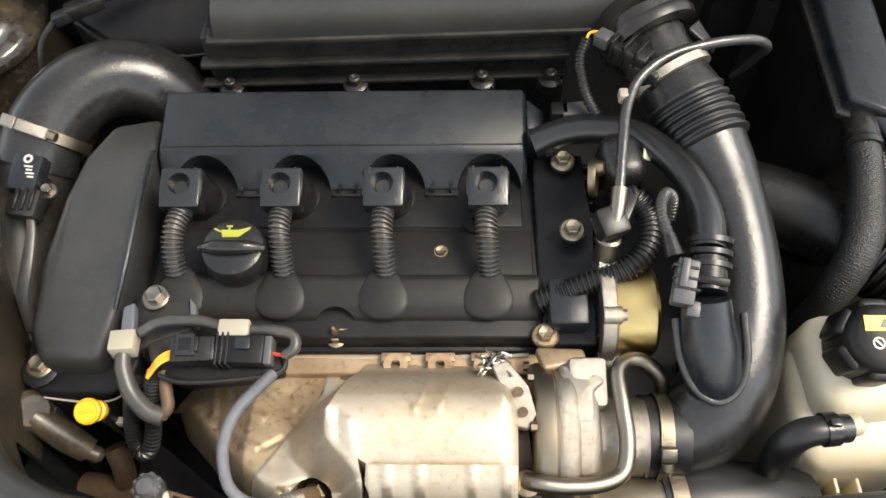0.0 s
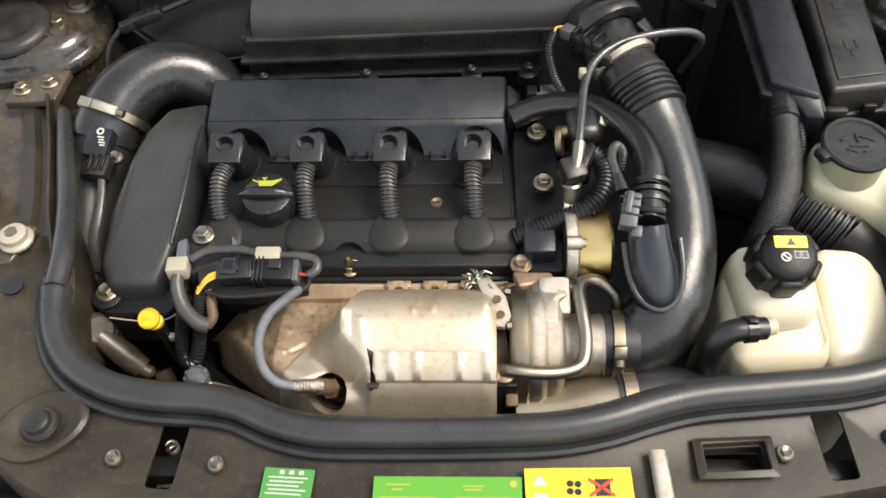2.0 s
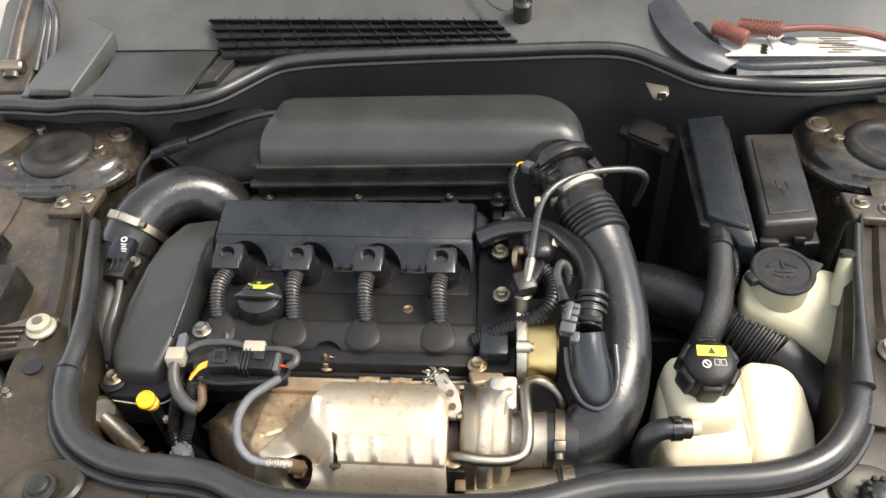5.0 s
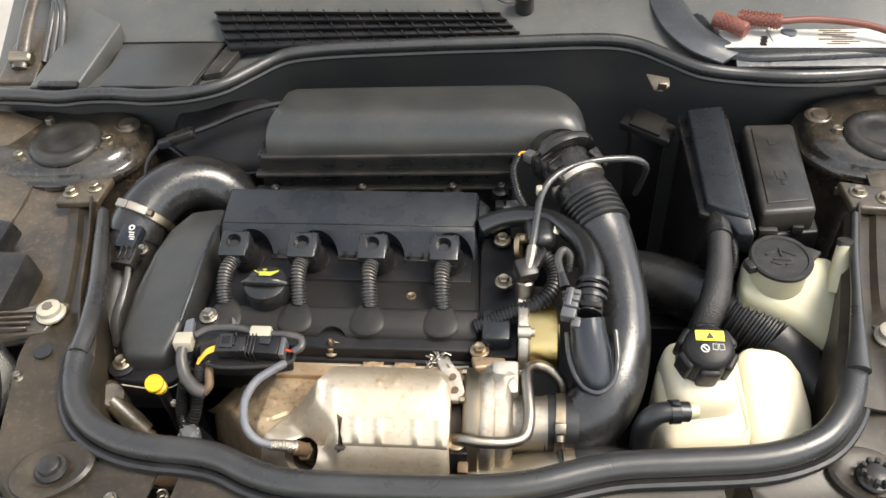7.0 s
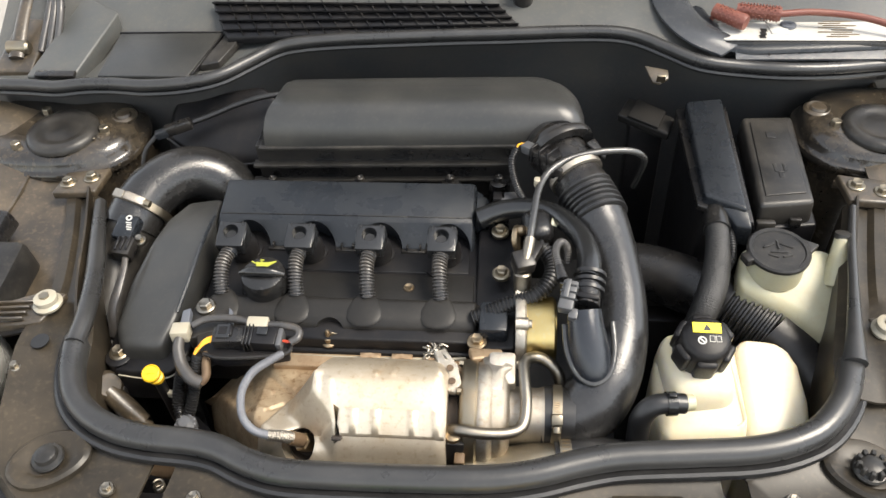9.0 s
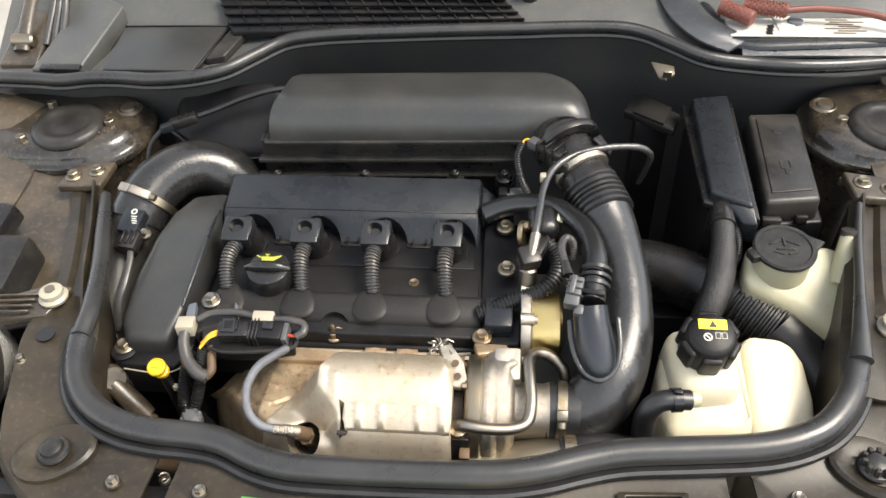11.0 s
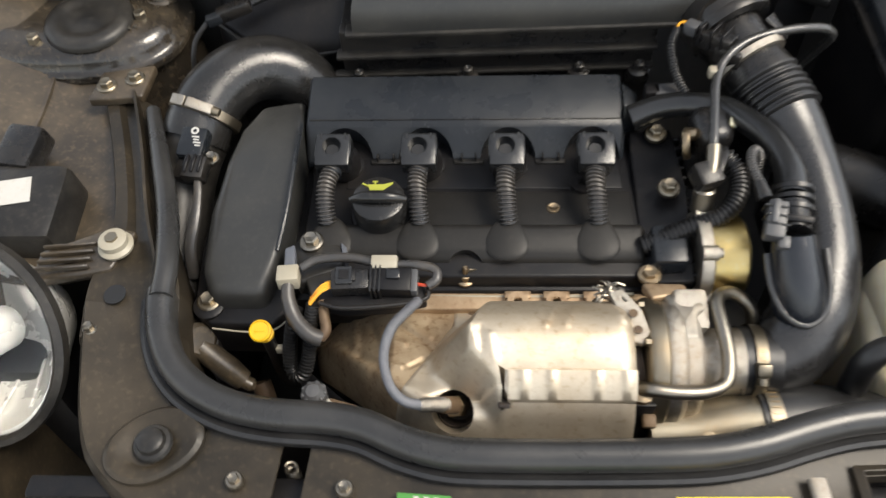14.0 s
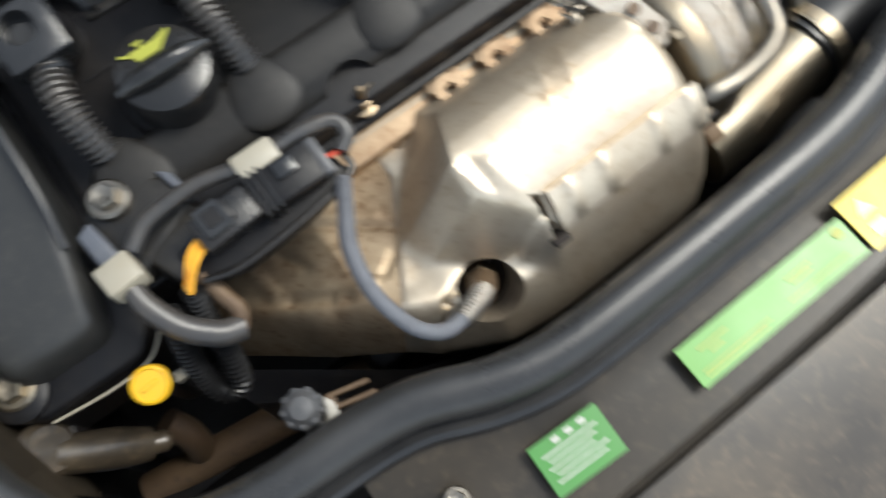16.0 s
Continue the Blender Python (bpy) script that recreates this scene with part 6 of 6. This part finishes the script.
part("label", box((0.029, 0.0115, 0.001), cm @ pose(0.0, 0.0095, 0.0252), 0.0003, 1), YELLOW_INK, ccap, "yellow warning label")
bm = bmesh.new()
rings(bm, [[cm @ Vector(v) for v in ((-0.0042, 0.0060, z), (0.0042, 0.0060, z), (0.0, 0.0135, z))] for z in (0.0256, 0.0261)])
part("triangle", bm, INK_HOLE_BLACK, ccap)
part("ring_mark", lathe([(0.0032, 0.0248), (0.0045, 0.0248), (0.0045, 0.0255), (0.0032, 0.0255), (0.0032, 0.0248)], cm @ Vector((-0.006, -0.005, 0.0)), CAX, 20), WHITE, ccap)
part("ring_bar", box((0.008, 0.0014, 0.0006), cm @ pose(-0.006, -0.005, 0.0253, 0, 0, -45), 0), WHITE, ccap)
for k in (-1, 1):
    part("book_mark", box((0.0055, 0.007, 0.0006), cm @ pose(0.0075 + 0.0032 * k, -0.003, 0.0253, 0, 0, 4 * k), 0), WHITE, ccap)
    part("book_page", box((0.004, 0.0055, 0.0006), cm @ pose(0.0075 + 0.0032 * k, -0.003, 0.0257, 0, 0, 4 * k), 0), INK_HOLE_BLACK, ccap)
cho = thing("coolant_hose", (0.36, -0.2, 0.60), "black coolant hose with spring clip on the tank", "hose")
part("hose", tube([(0.386, -0.190, 0.790), (0.370, -0.192, 0.792), (0.354, -0.194, 0.789), (0.344, -0.198, 0.774), (0.343, -0.201, 0.748), (0.344, -0.203, 0.70), (0.346, -0.203, 0.60)], [0.0105, 0.0105, 0.011, 0.0115, 0.0115, 0.011, 0.011], 18, 7), RUBBER, cho)
part("spring_clip", lathe([(0.0108, 0), (0.0125, 0), (0.0125, 0.010), (0.0108, 0.010), (0.0108, 0)], (0.377, -0.191, 0.791), (-1, -0.1, 0), 24), RUBBER_SHINY, cho)
part("clip_ear", box((0.008, 0.006, 0.006), pose(0.372, -0.192, 0.804), 0.001), RUBBER_SHINY, cho)

washer = thing("washer_tank", (0.54, 0.0, 0.50), "aged yellowish washer fluid tank with filler neck", "tank")
part("body", prism([(0.472, -0.012, 0.796), (0.482, 0.036, 0.814), (0.585, 0.038, 0.812), (0.608, 0.010, 0.798), (0.618, -0.075, 0.755), (0.585, -0.070, 0.756), (0.525, -0.034, 0.776)], 0.22, 0.012, 4), TANK_DULL, washer)
part("neck", lathe([(0, -0.03), (0.034, -0.03), (0.033, 0.0), (0, 0.0)], (0.518, 0.012, 0.822), (0, -0.12, 1), 32), TANK_DULL, washer)
part("side_horn", tube([(0.588, -0.002, 0.785), (0.592, 0.022, 0.815), (0.594, 0.033, 0.832)], [0.016, 0.011, 0.0085], 18, 4), TANK_DULL, washer)
part("horn_cap", lathe([(0, 0), (0.010, 0), (0.009, 0.006), (0, 0.007)], (0.594, 0.033, 0.830), (0, 0.3, 1), 18), PLASTIC_DUSTY, washer)
part("bracket", box((0.10, 0.08, 0.16), pose(0.54, -0.02, 0.51), 0.01), PLASTIC_DEEP, washer)
WAX = Vector((0, -0.12, 1)).normalized()
wcap = part("cap", lathe([(0, 0), (0.034, 0), (0.036, 0.002), (0.036, 0.006), (0.034, 0.008), (0.030, 0.0078), (0.029, 0.006), (0, 0.006)], (0.518, 0.013, 0.820), WAX, 40), PLASTIC_DUSTY, washer, "dark grey flip cap with wiper symbol")
part("pull_tab", prism([(0.545, 0.034, 0.829), (0.566, 0.022, 0.828), (0.548, 0.003, 0.826)], 0.006, 0.002), PLASTIC_DUSTY, wcap)
part("hinge", box((0.012, 0.016, 0.010), pose(0.482, 0.002, 0.820, 0, 0, 20), 0.002), PLASTIC_DUSTY, wcap)
for dx, dy, a, ln in ((-0.010, 0.006, 25, 0.016), (0.010, 0.006, -25, 0.016), (0, -0.004, 0, 0.020), (-0.008, -0.010, -20, 0.012), (0.008, -0.010, 20, 0.012), (0, 0.008, 90, 0.014)):
    part("symbol", box((ln, 0.0026, 0.002), pose(0.518 + dx, 0.013 + dy, 0.8265 - 0.12 * -dy, 7, 0, a), 0.0006, 1), PLASTIC_DUSTY, wcap)

duct = thing("ribbed_duct", (0.48, 0.02, 0.60), "black ribbed air duct running down to the wing", "duct")
part("smooth_end", tube([(0.345, 0.078, 0.735), (0.40, 0.058, 0.740), (0.450, 0.026, 0.742), (0.478, 0.004, 0.738)], 0.036, 24, 6), PLASTIC, duct)
part("bellows", tube([(0.476, 0.006, 0.739), (0.496, -0.010, 0.735), (0.520, -0.028, 0.728)], 0.0375, 24, 6, ribs=(0.0075, 0.005)), RUBBER, duct)
part("lower_end", tube([(0.518, -0.026, 0.729), (0.550, -0.055, 0.71), (0.580, -0.10, 0.68), (0.60, -0.15, 0.62)], 0.039, 24, 6), PLASTIC, duct)
part("stay", box((0.20, 0.03, 0.26), pose(0.47, 0.03, 0.57), 0.004), PLASTIC_DEEP, duct)

ecu = thing("control_unit_box", (0.466, 0.18, 0.70), "tall blue-black plastic control unit box", "box")
part("lid", prism([(0.447, 0.288, 0.862), (0.497, 0.294, 0.864), (0.491, 0.068, 0.842), (0.443, 0.092, 0.846)], 0.05, 0.004), PLASTIC_BLUE, ecu)
part("flange", prism([(0.436, 0.292, 0.848), (0.506, 0.297, 0.850), (0.500, 0.060, 0.828), (0.436, 0.088, 0.832)], 0.008, 0.002), PLASTIC, ecu)
part("body", box((0.055, 0.20, 0.40), pose(0.47, 0.185, 0.62), 0.006), PLASTIC_DEEP, ecu)
part("front_tongue", prism([(0.462, 0.080, 0.838), (0.494, 0.070, 0.838), (0.497, 0.052, 0.825), (0.478, 0.058, 0.825)], 0.03, 0.003), PLASTIC_BLUE, ecu)
fuse = thing("fuse_box", (0.548, 0.18, 0.70), "black fuse box with dusty embossed lid", "fuse box")
part("lid", prism([(0.522, 0.268, 0.850), (0.590, 0.272, 0.850), (0.581, 0.100, 0.832), (0.512, 0.090, 0.832)], 0.035, 0.006, 4, grow=0.03), PLASTIC_DUSTY, fuse)
part("raised_panel", prism([(0.530, 0.255, 0.8505), (0.580, 0.258, 0.8505), (0.573, 0.114, 0.8355), (0.522, 0.106, 0.8352)], 0.004, 0.001), PLASTIC_DUSTY, fuse)
part("base", prism([(0.516, 0.275, 0.818), (0.596, 0.279, 0.818), (0.590, 0.094, 0.800), (0.508, 0.082, 0.800)], 0.05, 0.004), PLASTIC_DEEP, fuse)
part("leg", box((0.06, 0.14, 0.36), pose(0.55, 0.18, 0.60), 0.006), PLASTIC_DEEP, fuse)
part("catch", box((0.024, 0.010, 0.014), pose(0.522, 0.083, 0.806), 0.003), PLASTIC_DUSTY, fuse)
part("catch", box((0.014, 0.006, 0.012), pose(0.560, 0.090, 0.806), 0.001), PLASTIC, fuse)
for ox, oy, w, h in ((0.552, 0.226, 0.012, 0.012), (0.544, 0.160, 0.004, 0.014), (0.556, 0.160, 0.004, 0.014), (0.549, 0.152, 0.014, 0.003), (0.549, 0.145, 0.006, 0.010)):
    part("emboss", box((w, h, 0.0014), pose(ox, oy, 0.8406 + (oy - 0.16) * 0.106, 6), 0.0005, 1), PLASTIC_DUSTY, fuse)
relay = thing("relay_box", (0.395, 0.27, 0.70), "small black relay box low by the bulkhead", "box")
part("lid", prism([(0.38, 0.363, 0.825), (0.441, 0.304, 0.825), (0.425, 0.261, 0.825), (0.359, 0.314, 0.825)], 0.014, 0.004), COVER, relay)
part("rib", prism([tuple(Vector((0.38, 0.363, 0.825)).lerp(Vector((0.441, 0.304, 0.825)), f)) for f in (0.2, 0.8)] + [tuple(Vector((0.359, 0.314, 0.825)).lerp(Vector((0.425, 0.261, 0.825)), f)) for f in (0.8, 0.2)], 0.004, 0.001, down=(0, 0, 1)), COVER, relay)
part("base", box((0.05, 0.03, 0.30), pose(0.401, 0.310, 0.665), 0.004), PLASTIC_DEEP, relay)
cable = thing("braided_cable", (0.44, 0.03, 0.60), "thick braided black cable from the control box", "cable")
part("end_boot", tube([(0.460, 0.098, 0.822), (0.459, 0.078, 0.822), (0.457, 0.062, 0.820)], [0.014, 0.015, 0.0155], 18, 4), RUBBER_SHINY, cable)
part("tie", lathe([(0.013, 0), (0.0165, 0), (0.0165, 0.006), (0.013, 0.006), (0.013, 0)], (0.4565, 0.060, 0.8195), (-0.1, -1, -0.1), 24), RUBBER_SHINY, cable)
part("cable", tube([(0.457, 0.064, 0.820), (0.455, 0.040, 0.815), (0.451, 0.010, 0.806), (0.443, -0.020, 0.797), (0.432, -0.044, 0.780), (0.418, -0.058, 0.740), (0.41, -0.06, 0.66)], [0.0145, 0.014, 0.0155, 0.0165, 0.016, 0.0145, 0.014], 20, 8, ribs=(0.0022, 0.0002)), BRAID_BLACK, cable)
part("side_wire", tube([(0.470, 0.075, 0.815), (0.474, 0.05, 0.81), (0.472, 0.025, 0.80), (0.462, 0.01, 0.79)], 0.005, 10, 6, ribs=(0.0035, 0.001)), RUBBER, cable)

# ---- left side ----
charge_hose = thing("charge_hose", (-0.25, 0.09, 0.70), "fat curved black rubber charge hose with clamp", "hose")
part("hose", tube([(-0.291, 0.062, 0.793), (-0.283, 0.084, 0.808), (-0.268, 0.110, 0.821), (-0.244, 0.134, 0.828), (-0.215, 0.149, 0.824), (-0.188, 0.152, 0.808), (-0.170, 0.148, 0.780), (-0.162, 0.142, 0.72)], [0.036, 0.036, 0.036, 0.036, 0.036, 0.036, 0.035, 0.035], 28, 8), RUBBER_SHINY, charge_hose)
part("band", lathe([(0.0375, -0.006), (0.039, -0.005), (0.039, 0.005), (0.0375, 0.005), (0.0375, -0.005)], (-0.280, 0.088, 0.809), (0.33, 0.80, 0.50), 44), STEEL, charge_hose)
ax = Vector((0.33, 0.80, 0.50)).normalized()
up = Vector((0.10, -0.45, 0.90))
up = (up - ax * up.dot(ax)).normalized()
side = up.cross(ax)
m = Matrix((side, -ax, up)).transposed().to_4x4()
m.translation = Vector((-0.280, 0.088, 0.809)) + up * 0.0415
part("screw_housing", box((0.030, 0.011, 0.007), m @ pose(-0.006, 0, 0), 0.002), CAST, charge_hose)
part("band_tail", box((0.018, 0.011, 0.002), m @ pose(0.020, 0, -0.005, 0, 24), 0.0006, 1), CAST, charge_hose)
for k in range(5):
    part("band_slot", box((0.0012, 0.007, 0.0010), m @ pose(0.014 + 0.003 * k, 0, -0.0025 - 0.0013 * k, 0, 24), 0, 1), BRONZE, charge_hose)
part("screw", lathe([(0, 0), (0.0045, 0), (0.0045, 0.008), (0, 0.008)], m @ Vector((-0.020, 0, 0.0005)), -side, 10), STEEL, charge_hose)
lower = thing("charge_pipe", (-0.31, 0.0, 0.60), "black charge pipe running down along the rail", "pipe")
part("pipe", tube([(-0.287, 0.072, 0.797), (-0.297, 0.048, 0.780), (-0.302, 0.015, 0.760), (-0.300, -0.03, 0.735), (-0.295, -0.09, 0.70), (-0.29, -0.15, 0.66)], [0.035, 0.034, 0.033, 0.033, 0.033, 0.033], 24, 7), PLASTIC_DUSTY, lower)
part("sensor_pad", box((0.028, 0.042, 0.02), pose(-0.281, 0.022, 0.800, 18, 0, -8), 0.004), PLASTIC, lower)
part("stay", box((0.03, 0.2, 0.24), pose(-0.298, -0.05, 0.55), 0.004), PLASTIC_DEEP, lower)
mp = thing("pressure_sensor", (-0.277, 0.02, 0.80), "black boost pressure sensor with white label", "sensor")
part("head", box((0.028, 0.034, 0.016), pose(-0.278, 0.034, 0.816, 18, 0, -8), 0.003), PLASTIC_BLUE, mp)
part("ring_print", lathe([(0.0022, 0), (0.0042, 0), (0.0042, 0.0008), (0.0022, 0.0008), (0.0022, 0)], (-0.276, 0.043, 0.8268), (0, -0.31, 0.95), 18), WHITE, mp)
for k in range(4):
    part("print_bar", box((0.008 - 0.002 * (k % 2), 0.0016, 0.0008), pose(-0.2745 + 0.001 * k, 0.036 - 0.0032 * k, 0.8250 - 0.0010 * k, 18, 0, -8), 0), WHITE, mp)
part("plug", box((0.024, 0.026, 0.018), pose(-0.272, 0.006, 0.808, 18, 0, -8), 0.003), PLASTIC, mp)
for k in range(3):
    part("rib", box((0.003, 0.020, 0.004), pose(-0.279 + 0.007 * k, 0.005, 0.818, 18, 0, -8), 0.0008, 1), PLASTIC_DEEP, mp)
part("wire", tube([(-0.269, -0.006, 0.804), (-0.267, -0.020, 0.798), (-0.268, -0.045, 0.786), (-0.272, -0.065, 0.770), (-0.273, -0.08, 0.74)], [0.004, 0.0045, 0.006, 0.006, 0.006], 10, 6, flat=0.7), CONDUIT, mp)
hex_bolt((-0.258, 0.020, 0.810), 0.0045, (0, -0.2, 1), mat=PIPE_STEEL)

rearplug = thing("bulkhead_plug", (-0.27, 0.23, 0.80), "black inline plug with wire across the bulkhead", "connector")
part("plug", box((0.040, 0.016, 0.015), pose(-0.266, 0.222, 0.850, 0, -12, 18), 0.003), PLASTIC, rearplug)
part("tail", box((0.018, 0.012, 0.012), pose(-0.288, 0.212, 0.845, 0, -12, 18), 0.002), PLASTIC_BLUE, rearplug)
part("wire", tube([(-0.246, 0.230, 0.854), (-0.215, 0.240, 0.862), (-0.18, 0.245, 0.875), (-0.14, 0.250, 0.885), (-0.10, 0.26, 0.885)], 0.0042, 10, 6), RUBBER, rearplug)
part("drop", tube([(-0.296, 0.209, 0.843), (-0.312, 0.195, 0.825), (-0.318, 0.18, 0.79), (-0.318, 0.17, 0.72)], 0.003, 8, 6), RUBBER, rearplug)
bulge = thing("brake_shroud", (-0.2, 0.29, 0.60), "black plastic shroud in the corner by the bulkhead", "shroud")
part("shell", prism([(-0.300, 0.290, 0.860), (-0.150, 0.300, 0.885), (-0.125, 0.262, 0.872), (-0.130, 0.210, 0.80), (-0.235, 0.205, 0.80), (-0.300, 0.235, 0.82)], 0.25, 0.02, 4), PLASTIC_DEEP, bulge)
part("seam_flange", tube([(-0.296, 0.238, 0.822), (-0.236, 0.210, 0.803), (-0.140, 0.214, 0.803), (-0.128, 0.258, 0.868)], 0.0022, 8, 5), PLASTIC, bulge)

# headlights beyond the rails
for s, cx in ((-1, -0.458), (1, 0.748)):
    lamp = thing("headlight", (cx, -0.15, 0.55), "clear-lensed headlight beside the front panel", "headlight")
    part("bowl", lathe([(0.0, -0.10), (0.05, -0.09), (0.085, -0.03), (0.095, 0.0), (0.090, 0.0), (0.078, -0.03), (0.045, -0.075), (0, -0.08)], (cx, -0.175, 0.765), (0.15 * s, -0.75, 0.62), 40), LAMP_BODY, lamp)
    lens = part("lens", lathe([(0.097, -0.004), (0.098, 0.004), (0.088, 0.016), (0.060, 0.028), (0.03, 0.034), (0.001, 0.036), (0.001, 0.033), (0.03, 0.031), (0.058, 0.025), (0.085, 0.013), (0.094, 0.003), (0.097, -0.004)], (cx, -0.175, 0.765), (0.15 * s, -0.75, 0.62), 40), GLASS, lamp)
    lens.visible_shadow = False
    for k in range(12):
        a = radians(30 * k)
        turn = Vector((0, 0, 1)).rotation_difference(Vector((0.15 * s, -0.75, 0.62))).to_matrix()
        q0, q1 = (Vector((cx, -0.175, 0.765)) + turn @ Vector((r * math.cos(a), r * math.sin(a), h)) for r, h in ((0.046, -0.070), (0.082, -0.018)))
        part("reflector_rib", tube([q0, q1], 0.0022, 6, 2), LAMP_BODY, lamp)
    part("bezel", lathe([(0.094, -0.006), (0.103, -0.006), (0.104, 0.004), (0.098, 0.008), (0.094, 0.006), (0.094, -0.006)], (cx, -0.175, 0.765), (0.15 * s, -0.75, 0.62), 40), PLASTIC_DUSTY, lamp)
    part("bulb_shield", lathe([(0, -0.05), (0.022, -0.05), (0.024, -0.03), (0.012, -0.01), (0, -0.008)], (cx, -0.175, 0.765), (0.15 * s, -0.75, 0.62), 24), LAMP_BODY, lamp)
    part("housing", box((0.10, 0.09, 0.08), pose(cx - 0.01 * s, -0.03, 0.772, 10), 0.012), PLASTIC_DUSTY, lamp)
    part("plug", box((0.04, 0.05, 0.03), pose(cx, 0.03, 0.812, 15, 0, 10 * s), 0.005), PLASTIC, lamp)
    part("label_sheet", box((0.040, 0.030, 0.001), pose(cx + 0.008, -0.030, 0.8135, 10, 0, -12 * s), 0.0003, 1), WHITE, lamp)
    part("stay", box((0.08, 0.10, 0.50), pose(cx, -0.12, 0.45), 0.01), PLASTIC_DEEP, lamp)

# lamp brackets with a pale bolt on each rail
for s, cx in ((-1, -0.322), (1, 0.606)):
    br = thing("lamp_bracket", (cx, -0.09, 0.79), "ribbed lamp bracket arm with large pale bolt", "bracket")
    part("arm", prism([(cx + 0.014 * s * -1, -0.080, 0.812), (cx - 0.014 * s * -1, -0.076, 0.812), (cx + 0.075 * s, -0.100, 0.806), (cx + 0.075 * s, -0.135, 0.802), (cx, -0.122, 0.808)], 0.010, 0.003), PAINT_BROWN, br)
    for k in range(4):
        part("rib", box((0.05, 0.003, 0.006), pose(cx + 0.045 * s, -0.097 - 0.009 * k, 0.810, 0, 0, -6 * s), 0.001, 1), PAINT_BROWN, br)
    part("bolt_head", lathe([(0, 0), (0.016, 0), (0.0165, 0.003), (0.013, 0.006), (0.013, 0.012), (0.009, 0.014), (0, 0.013)], (cx, -0.099, 0.811), (0, -0.05, 1), 32), CREAM, br, "pale plated bolt head")
    part("bolt_hex", lathe([(0, 0.012), (0.006, 0.012), (0.006, 0.016), (0, 0.016)], (cx, -0.099, 0.811), (0, -0.05, 1), 6), STEEL, br, smooth=False)
    # flat black disc on the rail, painted as the shade within a hole
    part("rail_hole_shade", lathe([(0, 0), (0.010, 0), (0.010, 0.001), (0.0, 0.001)], (cx - 0.010 * s, -0.148, 0.8025), (0, -0.1, 1), 24), INK_HOLE_BLACK, br)
    hex_bolt((cx + 0.006 * s, -0.180, 0.795), 0.004, mat=PIPE_STEEL, label="small dark screw in the front panel")
# bonnet stop spring in the panel slot
spring = thing("latch_spring", (-0.146, -0.30, 0.71), "coiled latch spring inside the panel slot", "spring")
part("bar", tube([(-0.150, -0.318, 0.735), (-0.120, -0.316, 0.737)], 0.0028, 8, 2), PIPE_STEEL, spring)
part("coil", tube([(-0.139 + 0.0050 * math.cos(k * 0.8), -0.289 + 0.0050 * math.sin(k * 0.8), 0.720 + 0.0006 * k) for k in range(60)], 0.0014, 6, 2), PIPE_STEEL, spring)
